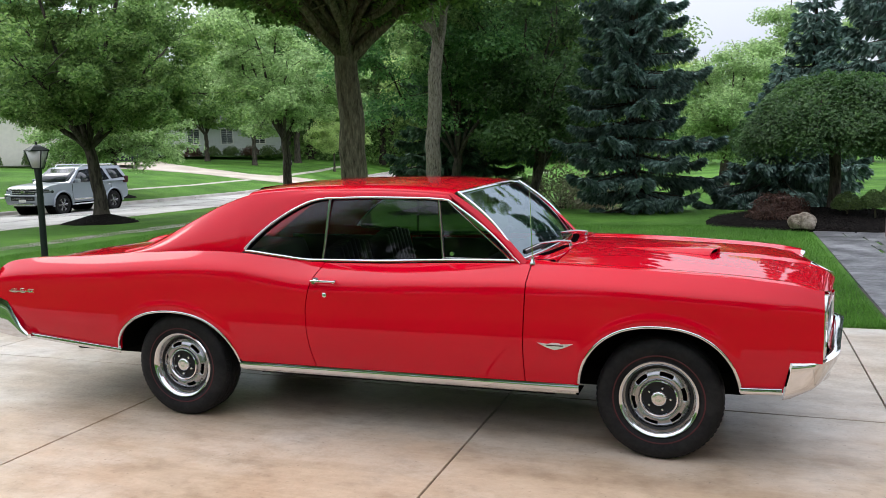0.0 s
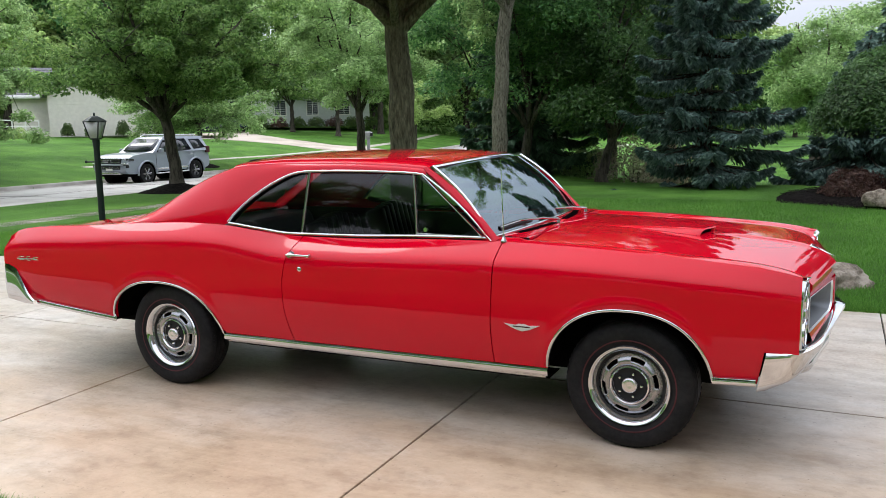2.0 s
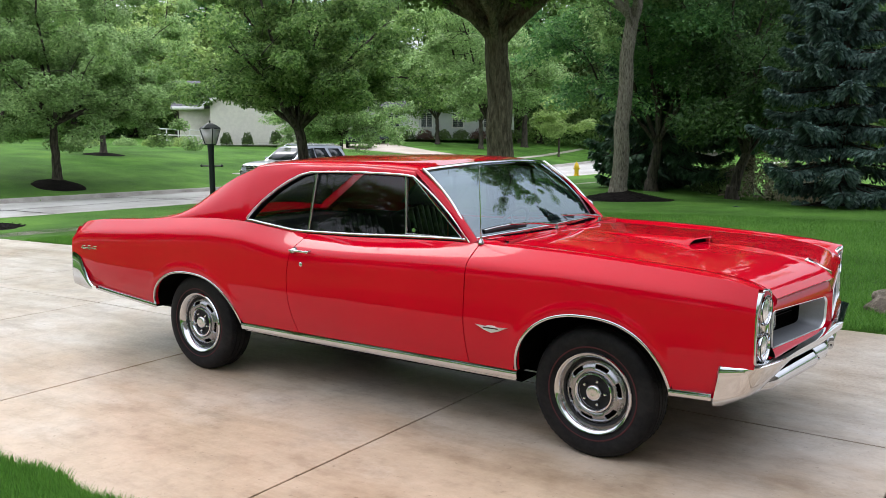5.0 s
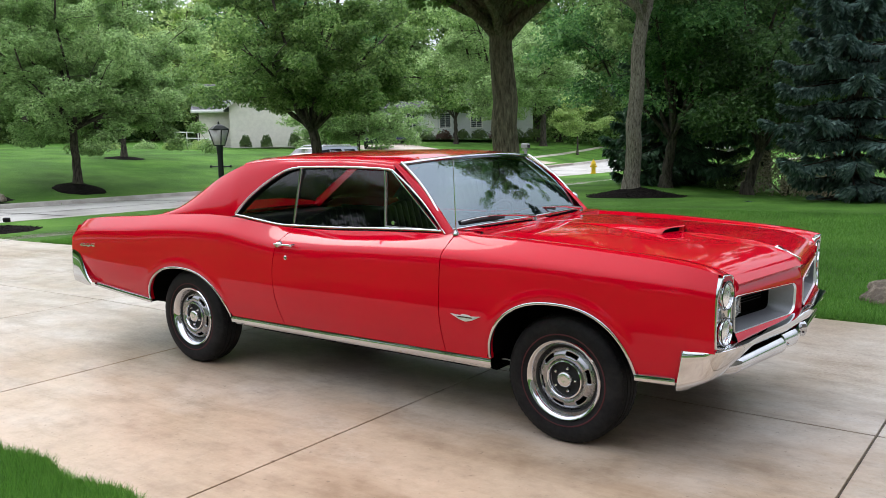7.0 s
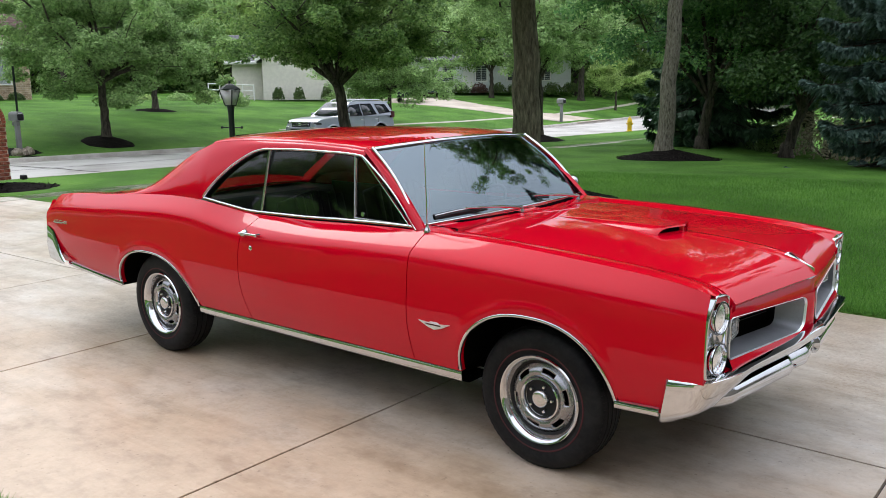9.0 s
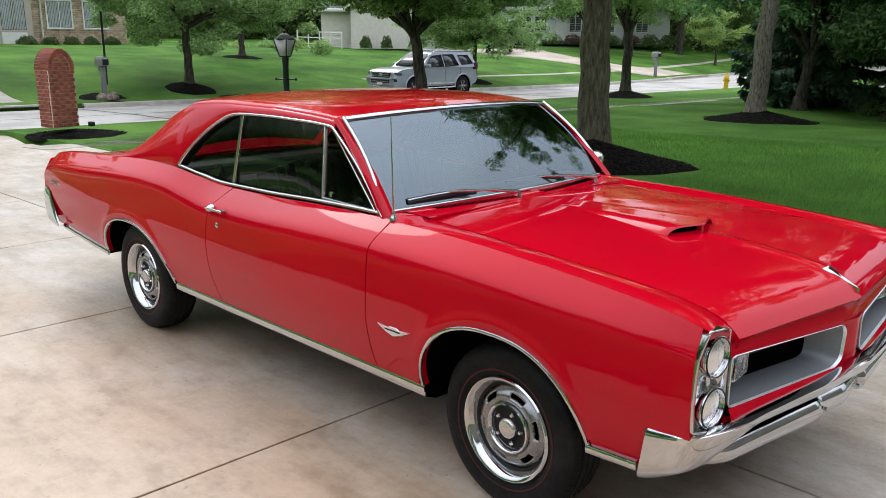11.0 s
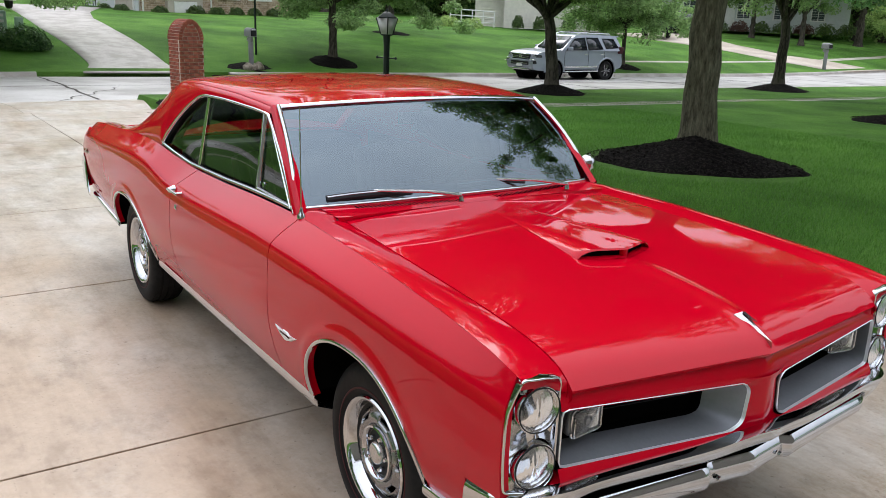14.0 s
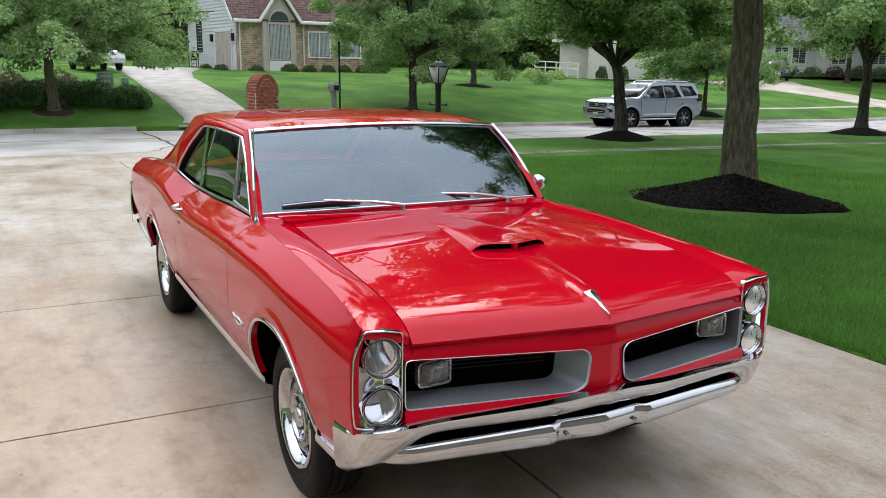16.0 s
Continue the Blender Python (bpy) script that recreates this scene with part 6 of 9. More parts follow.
    me.loops.foreach_set("vertex_index", ((np.arange(sprays) * 4)[:, None] + np.array([0, 1, 2, 0, 2, 3])).astype(np.int32).ravel())
    me.polygons.add(sprays * 2)
    me.polygons.foreach_set("loop_start", (np.arange(sprays * 2) * 3).astype(np.int32))
    me.update(calc_edges=True)
    tagged(put("foliage", me, material, tree), kind="stuff")
    return tree


def shrub(name, label, at, size, leaves, leaf, material, seed, group="", lumps=14, flat=0.9):
    rng = np.random.default_rng(seed)
    x, y = at[:2]
    z0 = at[2] if len(at) > 2 else float(level(x, y))
    sh = thing(name, label, "shrub", (x, y, z0), 0, group)
    tw_v, tw_f, base = [], [], 0
    d = rng.normal(size=(lumps, 3))
    d /= np.linalg.norm(d, axis=1)[:, None]
    d[:, 2] = np.abs(d[:, 2])
    cs = d * np.array(size) * rng.uniform(0.35, 0.72, (lumps, 1))
    cs[:, 2] += size[2] * 0.12
    for c in cs:
        v, f = tube_arrays(wander(rng, (0, 0, -0.05), c, 4), [0.018, 0.014, 0.01, 0.006], 5)
        tw_v.append(v)
        tw_f += [tuple(i + base for i in q) for q in f]
        base += len(v)
    tagged(put("stem_frame", mesh_from("stem_frame", np.concatenate(tw_v), tw_f), BARK_DARK, sh), kind="stuff")
    rs = np.full(lumps, min(size) * 0.5)
    c, nn, L, wd = clump_leaves(rng, cs, rs, leaves, leaf, flat, 0.0)
    # outer skin of leaves
    m = leaves
    e = rng.normal(size=(m, 3))
    e /= np.linalg.norm(e, axis=1)[:, None]
    e[:, 2] = np.abs(e[:, 2]) * 1.0
    k = 1 + 0.16 * np.sin(e[:, 0] * 5 + seed) * np.cos(e[:, 1] * 6 + e[:, 2] * 4) + rng.normal(size=m) * 0.05
    c2 = e * np.array(size) * k[:, None]
    n2 = e + rng.normal(size=(m, 3)) * 0.5
    n2 /= np.linalg.norm(n2, axis=1)[:, None]
    L2 = leaf * rng.uniform(0.7, 1.3, m)
    c, nn, L, wd = np.concatenate([c, c2]), np.concatenate([nn, n2]), np.r_[L, L2], np.r_[wd, L2 * 0.55]
    keep = c[:, 2] > -0.02
    tagged(put("leaves", leaf_mesh("leaves", c[keep], nn[keep], L[keep], wd[keep], rng), material, sh), kind="stuff")
    return sh


def mulch_mound(at, rx, ry, h, label, material=MULCH, chips=500, seed=0, turn=0.0):
    x, y = at
    rng = np.random.default_rng(seed)
    m = thing("mulch_mound", label, "mulch bed", (x, y, 0), 0)
    rings, seg = 16, 56
    ca, sa = math.cos(radians(turn)), math.sin(radians(turn))
    g = []
    for k in range(seg):
        a = 2 * math.pi * k / seg
        wob = 1 + 0.05 * math.sin(3 * a + seed) + 0.03 * math.sin(7 * a + 2 * seed)
        col = []
        for j in range(rings):
            r = j / (rings - 1)
            u, w = math.cos(a) * rx * r * wob, math.sin(a) * ry * r * wob
            dx, dy = u * ca - w * sa, u * sa + w * ca
            z = float(level(x + dx, y + dy)) + h * (1 - r) ** 1.15 + 0.03 * (1 - r ** 6) - 0.03 * (r > 0.99) + 0.012 * noise.noise(Vector((dx * 5, dy * 5, seed)))
            col.append((dx, dy, z))
        g.append(col)
    v = np.array(g)
    put("mulch", mesh_from("mulch", v.reshape(-1, 3), grid_faces(seg, rings, close=True)), material, m)
    if chips:
        r = np.sqrt(rng.random(chips)) * 0.97
        a = rng.random(chips) * 2 * np.pi
        u, w = np.cos(a) * rx * r, np.sin(a) * ry * r
        dx, dy = u * ca - w * sa, u * sa + w * ca
        z = level(x + dx, y + dy) + h * (1 - r) ** 1.15 + 0.035
        nn = rng.normal(size=(chips, 3)) * 0.5 + np.array([0, 0, 1.0])
        nn /= np.linalg.norm(nn, axis=1)[:, None]
        L = rng.uniform(0.02, 0.07, chips)
        tagged(put("chip_litter", leaf_mesh("chip_litter", np.stack([dx, dy, z], -1), nn, L, L * 0.4, rng, 0.1), CHIP, m), kind="stuff")
    return m


def low_limbs(r, z, n):
    """Ends of drooping limbs that carry a crown's skirt."""
    return [(-0.05 * (k % 3), (r * (0.78 + 0.22 * (k % 2)) * math.cos(6.283 * k / n + 0.4), r * (0.78 + 0.22 * (k % 2)) * math.sin(6.283 * k / n + 0.4), z + 0.35 * (k % 3))) for k in range(n)]


# trees of the near lawn
mulch_mound((-3.80, 6.98), 1.46, 1.10, 0.36, "heap of black mulch round a lawn tree", chips=2600, seed=1, turn=35)
t1_extra = [(0.1, (3.0, -1.2, 6.6)), (0.2, (5.0, -0.4, 6.2)), (0.1, (3.9, 0.8, 5.4)), (0.1, (4.3, -0.9, 5.8)), (0.2, (4.8, 0.6, 7.0)), (0.0, (3.4, -2.2, 5.9)), (0.3, (2.6, 0.2, 6.8)), (0.2, (5.4, -1.6, 7.4)), (-0.15, (-1.9, -0.9, 4.6)), (-0.3, (1.3, 0.6, 4.7)), (0.0, (-0.6, 1.6, 5.6)), (0.1, (1.4, -2.4, 5.2))]
t1_extra += [(-0.12, (-2.9, -0.9, 5.6)), (-0.28, (2.7, 0.9, 6.0)), (-0.2, (-1.2, -0.4, 6.8))]
t1_extra += [(0.1 * (k % 3), ((3.2 + 1.9 * (k % 3)) * math.cos(radians(-128 + 13.5 * k)), (3.2 + 1.9 * (k % 3)) * math.sin(radians(-128 + 13.5 * k)), 4.5 + 0.75 * (k % 4) + 0.5 * (k % 3))) for k in range(14)]
t1_extra += [(0.1, ((4.3 + 0.9 * (k % 3)) * math.cos(radians(-168 + 13 * k)), (4.3 + 0.9 * (k % 3)) * math.sin(radians(-168 + 13 * k)), 4.35 + 0.25 * (k % 2))) for k in range(9)]
broadleaf("lawn_tree", "tall shade tree with a thick grey trunk in black mulch", (-3.98, 7.24, 0.06), 0.238, 3.2, 8.5, 4.6, 200000, 0.105, LEAF, BARK, 11, (-0.12, 0.0), 8, 0.52, 8, 3.95, extra=t1_extra)
mulch_mound((-5.95, 16.72), 1.45, 1.1, 0.26, "heap of black mulch round a lawn tree", chips=900, seed=2)
broadleaf("lawn_tree", "slender leaning shade tree with furrowed grey bark", (-6.08, 16.72, -0.12), 0.22, 4.9, 9.5, 4.0, 30000, 0.12, LEAF_MID, BARK_PALE, 12, (0.3, 0.0), 8, 0.7, 7, 3.9)
mulch_mound((-14.95, 14.0), 1.15, 1.0, 0.30, "heap of black mulch round a street tree", chips=400, seed=3)
broadleaf("street_tree", "rounded street tree with a forked trunk in mulch", (-14.95, 14.0, -0.22), 0.19, 2.0, 9.6, 4.3, 105000, 0.115, LEAF, BARK_DARK, 13, (-0.15, -0.1), 8, 0.55, 9, 2.6, extra=low_limbs(3.4, 3.4, 7), group="street trees")
mulch_mound((-14.7, 24.1), 1.15, 1.0, 0.28, "heap of dark brown mulch round a street tree", chips=200, seed=4)
broadleaf("street_tree", "rounded street tree with a forked trunk in mulch", (-14.7, 24.1, -0.3), 0.19, 2.3, 8.2, 4.0, 42000, 0.13, LEAF_MID, BARK_DARK, 14, (-0.1, 0.1), 8, 0.6, 8, 2.1, group="street trees")
mulch_mound((-26.6, 12.85), 1.1, 0.95, 0.28, "heap of dark brown mulch round a street tree", chips=200, seed=5)
broadleaf("street_tree", "broad light-green street tree on the far verge", (-26.6, 12.85, -0.15), 0.17, 2.2, 11.5, 6.2, 140000, 0.13, LEAF_MID, BARK_DARK, 15, (-0.1, 0.0), 11, 0.62, 9, 1.25, extra=[e for e in low_limbs(5.4, 2.9, 9) if e[1][1] > -1.5], group="street trees")
mulch_mound((-27.4, -0.25), 0.8, 0.7, 0.08, "low heap of red-brown mulch", MULCH_RED, 150, 6)
broadleaf("street_tree", "light-green street tree over a red mulch ring", (-27.4, -0.25, 0.05), 0.18, 2.1, 11.5, 6.4, 130000, 0.13, LEAF_MID, BARK, 16, (-0.35, -0.1), 14, 0.6, 8, 1.6, extra=low_limbs(5.6, 3, 9), group="street trees")
mulch_mound((-26.4, 28.3), 1.0, 0.9, 0.12, "heap of dark brown mulch round a young tree", chips=0, seed=7)
broadleaf("young_tree", "young tree with a thin trunk across the street", (-26.4, 28.3), 0.11, 2.0, 6.6, 4.1, 48000, 0.14, LEAF_MID, BARK_DARK, 17, (0, 0), 11, 0.55, 9, 1.35, extra=low_limbs(3.2, 2.2, 6))
broadleaf("young_tree", "small light-green tree on a far lawn", (-29.6, 58.5), 0.09, 1.6, 5.2, 2.6, 12000, 0.15, LEAF_LIGHT, BARK_DARK, 18, (0, 0), 7, 0.55, 6, 1.4)
broadleaf("far_tree", "mature shade tree far across the street", (-36.0, 64.0), 0.3, 3.0, 10.0, 5.0, 16000, 0.24, LEAF_MID, BARK_DARK, 19, (0, 0), 8, 0.9, 6, 2.6)

mulch_mound((-35.5, 20.6), 1.2, 1.0, 0.1, "heap of dark mulch on the far lawn", chips=0, seed=13)
broadleaf("lawn_tree", "leafy tree on the far lawn", (-35.5, 20.6), 0.16, 2.0, 7.0, 2.9, 15000, 0.17, LEAF_MID, BARK_DARK, 35, (0, 0), 9, 0.7, 8, 1.5)
broadleaf("lawn_tree", "leafy tree on the lawn of a far house", (-35.0, 55.0), 0.2, 2.2, 9.0, 4.2, 30000, 0.2, LEAF_MID, BARK_DARK, 36, (0, 0), 9, 0.8, 8, 1.7)
broadleaf("lawn_tree", "leafy tree on the lawn of a far house", (-40.5, 56.5), 0.2, 2.2, 9.5, 4.6, 32000, 0.2, LEAF, BARK_DARK, 37, (0, 0), 9, 0.8, 8, 1.9)

# evergreens beyond the lawn
conifer("blue_spruce", "tall blue-green spruce with drooping skirts of branches", (-0.6, 16.4), 10.2, 2.15, NEEDLE, 21, 0.15, 26, 170000, 0.2, "evergreens", droop=0.17, spray=0.13)
conifer("blue_spruce", "low broad spruce at the lawn's edge", (2.9, 18.2), 3.6, 2.1, NEEDLE, 22, 0.2, 16, 50000, 0.18, "evergreens", droop=0.34, spray=0.18)
conifer("blue_spruce", "tall spruce standing behind the shrubs", (6.6, 20.5), 12.5, 3.0, NEEDLE, 23, 2.6, 24, 46000, 0.22, "evergreens", spray=0.24)
conifer("fir_tree", "dark green fir in the shade of the hardwoods", (-7.7, 23.6), 10.5, 2.5, NEEDLE_GREEN, 24, 0.3, 28, 60000, 0.2, "evergreens", droop=0.25, spray=0.24)
conifer("fir_tree", "dark green fir in the shade of the hardwoods", (-5.0, 25.2), 10.0, 2.8, NEEDLE_GREEN, 25, 2.4, 20, 36000, 0.2, "evergreens", spray=0.24)
conifer("blue_spruce", "far spruce against the grey sky", (4.6, 30.0), 9.6, 2.4, NEEDLE, 26, 0.5, 24, 30000, 0.2, "evergreens", spray=0.3)
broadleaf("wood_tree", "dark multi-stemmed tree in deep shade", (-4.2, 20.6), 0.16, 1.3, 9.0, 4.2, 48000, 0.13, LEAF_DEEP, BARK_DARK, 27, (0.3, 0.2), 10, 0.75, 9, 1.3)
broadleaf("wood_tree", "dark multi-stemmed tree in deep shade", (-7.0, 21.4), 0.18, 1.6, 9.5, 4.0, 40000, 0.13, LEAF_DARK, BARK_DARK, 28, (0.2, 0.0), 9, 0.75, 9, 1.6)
broadleaf("wood_tree", "leafy tree closing the side of the lawn", (-2.9, 25.0), 0.2, 3.0, 10.0, 3.6, 36000, 0.15, LEAF, BARK_DARK, 29, (0.0, 0.0), 9, 0.8, 8, 2.9)
broadleaf("far_tree", "pale light-green tree beyond the back lawn", (1.3, 42.0), 0.3, 1.5, 7.6, 3.4, 44000, 0.16, LEAF_MID, BARK_DARK, 30, (0, 0), 9, 0.9, 7, 0.8)
broadleaf("far_tree", "tall leafy tree beyond the back lawn", (4.6, 52.0), 0.35, 2.5, 12.0, 4.6, 50000, 0.19, LEAF_MID, BARK_DARK, 31, (0, 0), 9, 1.1, 7, 1.5)
for k, (sx, sy, sr) in enumerate(((-3.6, 22.4, 1.3), (-5.4, 23.6, 0.9), (-2.3, 23.2, 1.1))):
    shrub("variegated_shrub", "pale variegated shrub in the wood's shade", (sx, sy), (sr, sr, sr * 1.1), 1500, 0.09, LEAF_MID if k % 2 else PALE_LEAF, 60 + k, "wood shrubs")


# planted bed on the right
def build_bed():
    rng = np.random.default_rng(8)
    b = tagged(new("mulch_bed", None), "bed of black mulch with shrubs and a boulder", "mulch bed")
    b.empty_display_size = 0.1
    g = []
    for k in range(49):
        a = 2 * math.pi * k / 48
        wob = 1 + 0.05 * math.sin(4 * a) + 0.03 * math.sin(9 * a)
        col = []
        for j in range(14):
            r = j / 13
            dx, dy = math.cos(a) * 2.3 * r * wob, math.sin(a) * 2.3 * r * wob
            px, py = 3.55 + dx, 13.3 + dy
            col.append((px, py, float(level(px, py)) + 0.05 + 0.22 * (1 - r * r) - 0.06 * (r > 0.99)))
        g.append(col)
    sheet("mulch", g, MULCH, b)
    n = 2500
    r, a = np.sqrt(rng.random(n)) * 0.97, rng.random(n) * 6.283
    px, py = 3.55 + np.cos(a) * 2.3 * r, 13.3 + np.sin(a) * 2.3 * r
    pz = level(px, py) + 0.06 + 0.22 * (1 - r * r)
    nn = rng.normal(size=(n, 3)) * 0.5 + np.array([0, 0, 1.0])
    nn /= np.linalg.norm(nn, axis=1)[:, None]
    L = rng.uniform(0.02, 0.06, n)
    tagged(put("chip_litter", leaf_mesh("chip_litter", np.stack([px, py, pz], -1), nn, L, L * 0.4, rng, 0.1), CHIP, b), kind="stuff")


build_bed()
bl = blob("boulder", (0.245, 0.2, 0.2), STONE, None, 0.2, 3)
bl.location = (3.0, 11.3, 0.10)
tagged(bl, "rounded tan boulder at the edge of the mulch bed", "boulder")
bl = blob("flat_rock", (0.36, 0.24, 0.17), STONE, None, 0.35, 5)
bl.location = (2.33, 3.86, 0.03)
bl.rotation_euler = (0, 0, radians(20))
tagged(bl, "weathered grey rock lying in the lawn edge", "rock")
shrub("barberry", "low burgundy barberry shrub in the mulch bed", (2.65, 12.5, 0.02), (0.55, 0.5, 0.52), 4200, 0.05, LEAF_RED, 70)
for k, (sx, sy, sz, r) in enumerate(((3.85, 12.45, 0.30, 0.27), (4.28, 12.1, 0.36, 0.27), (4.7, 12.5, 0.42, 0.30))):
    tpy = shrub("boxwood_ball", "clipped round boxwood on a short stem", (sx, sy, sz), (r, r, r), 2200, 0.035, BOX_LEAF, 80 + k, "boxwood balls")
    tube("stem", [(0, 0, -sz - 0.02), (0.02, 0.0, -sz * 0.5), (0, 0, 0.12)], [0.022, 0.018, 0.015], BARK, tpy, seg=6)


def umbrella_tree(at, height, radius, seed):
    """A grafted weeping tree: a short trunk, arching limbs and a dense drooping dome of leaves."""
    rng = np.random.default_rng(seed)
    tree = thing("weeping_cherry", "weeping cherry with a dense dark umbrella crown", "tree", at)
    tube("trunk", [(0, 0, -0.2), (0.02, 0, 0.1), (0.05, 0.02, 0.8), (0, 0, height * 0.62)], [0.19, 0.14, 0.11, 0.12], BARK_DARK, tree, seg=14)
    verts, faces, base = [], [], 0
    cs = []
    for k in range(34):
        a = rng.random() * 6.283
        r = radius * rng.uniform(0.55, 1.05)
        top = height * rng.uniform(0.86, 1.0)
        p = np.array([(0, 0, height * 0.6), (math.cos(a) * r * 0.35, math.sin(a) * r * 0.35, top), (math.cos(a) * r * 0.75, math.sin(a) * r * 0.75, top - 0.12 * r), (math.cos(a) * r, math.sin(a) * r, height * rng.uniform(0.5, 0.62))])
        t = np.linspace(0, 3, 10)
        q = np.stack([np.interp(t, range(4), p[:, c]) for c in range(3)], -1)
        q[1:-1] = (q[:-2] + q[1:-1] * 2 + q[2:]) / 4
        v, f = tube_arrays(q, np.linspace(0.035, 0.008, 10), 5)
        verts.append(v)
        faces.extend([tuple(i + base for i in g) for g in f])
        base += len(v)
        cs += [q[k2] for k2 in range(3, 10)]
    tagged(put("limb_frame", mesh_from("limb_frame", np.concatenate(verts), faces), BARK_DARK, tree), kind="stuff")
    cs = np.array(cs)
    c, nn, L, wd = clump_leaves(rng, cs, np.full(len(cs), 0.36), 36000, 0.075, 0.6)
    m = 46000
    a, u = rng.random(m) * 6.283, rng.random(m)
    rr = radius * np.sqrt(u) * (1 + 0.10 * np.sin(5 * a + 1) + 0.06 * np.sin(11 * a))
    z = height * (1.02 - 0.40 * u ** 1.5) + 0.17 * np.sin(4 * a + 3 * u) * np.sin(7 * a - 5 * u) + rng.normal(size=m) * 0.05 - rng.random(m) ** 3 * 0.5 * u
    c2 = np.stack([np.cos(a) * rr, np.sin(a) * rr, z], -1)
    n2 = np.stack([np.cos(a) * u, np.sin(a) * u, 0.9 + 0 * a], -1) + rng.normal(size=(m, 3)) * 0.45
    n2 /= np.linalg.norm(n2, axis=1)[:, None]
    L2 = 0.08 * rng.uniform(0.7, 1.3, m)
    c, nn, L, wd = np.concatenate([c, c2]), np.concatenate([nn, n2]), np.r_[L, L2], np.r_[wd, L2 * 0.5]
    tagged(put("crown", leaf_mesh("crown", c, nn, L, wd, rng), LEAF_DEEP, tree), kind="stuff")


umbrella_tree((3.75, 14.0, 0.0), 2.7, 2.0, 33)


# paved path
def build_path():
    p = thing("stone_path", "grey stamped-stone path beside the lawn", "path", kind="structure")
    rng = random.Random(4)
    y = 2.98
    while y < 11.4:
        x = 3.16
        row = rng.uniform(0.42, 0.62)
        while x < 6.2:
            w = rng.uniform(0.4, 0.85)
            j = [rng.uniform(-0.05, 0.05) for _ in range(4)]
            x1 = min(x + w, 6.3)
            left = 3.16 if x == 3.16 else x + j[0]
            slab("stone", [(left, y + j[1] * 0.5), (x1 + j[0] * 0.3, y + j[2] * 0.4), (x1 + j[3] * 0.3, y + row + j[1] * 0.3), (left, y + row + j[2] * 0.4)], lambda a, b: level(a, b) + 0.028, 0.06, PATH_STONE, p, 0.008)
            x = x1
        y += row
    sheet("joint_filler", [[(3.15, 2.9, 0.016), (3.15, 11.5, -0.085 + 0.016)], [(6.3, 2.9, 0.016), (6.3, 11.5, -0.085 + 0.016)]], JOINT, p, flip=True)


build_path()


# ---- grass blades on the near lawns ----
def blades(name, label, n, region, seed, size=(0.035, 0.075)):
    rng = np.random.default_rng(seed)
    x, y = region(rng, n)
    z = level(x, y) + 0.008 + np.where((y > 4) & (x > -11), 0.02 * np.sin(x * 0.9) * np.cos(y * 0.7), 0)
    m = len(x)
    a = rng.random(m) * 6.283
    h = rng.uniform(*size, m)
    lean = rng.uniform(0.1, 0.9, m) * h
    w = rng.uniform(0.0022, 0.0042, m)
    b = rng.random(m) * 6.283
    base = np.stack([x, y, z], -1)
    side = np.stack([np.cos(a), np.sin(a), 0 * a], -1) * w[:, None]
    tip = base + np.stack([np.cos(b) * lean, np.sin(b) * lean, h], -1)
    v = np.stack([base - side, base + side, tip], 1)
    me = bpy.data.meshes.new(name)
    me.vertices.add(m * 3)
    me.vertices.foreach_set("co", v.astype(np.float32).ravel())
    me.loops.add(m * 3)
    me.loops.foreach_set("vertex_index", np.arange(m * 3, dtype=np.int32))
    me.polygons.add(m)
    me.polygons.foreach_set("loop_start", (np.arange(m) * 3).astype(np.int32))
    me.update(calc_edges=True)
    return tagged(put(name, me, BLADE), label, "grass", kind="stuff")


def near_strip(rng, n):
    x, y = rng.uniform(-2.5, 1.6, n), -2.53 - rng.random(n) ** 1.5 * 1.3
    return x, y + 0.03 * np.sin(x * 9) + 0.0


def side_lawn(rng, n):
    x = rng.uniform(-10.5, 3.1, n)
    y = 2.80 + rng.random(n) ** 1.6 * 9.5
    k = ~(((x + 3.78) / 1.5) ** 2 + ((y - 6.95) / 1.45) ** 2 < 1)
    return x[k], y[k]


blades("lawn_grass", "short green lawn grass at the driveway edge", 70000, near_strip, 91, (0.03, 0.07))
blades("lawn_grass", "short green lawn grass beside the driveway", 260000, side_lawn, 92, (0.03, 0.065))


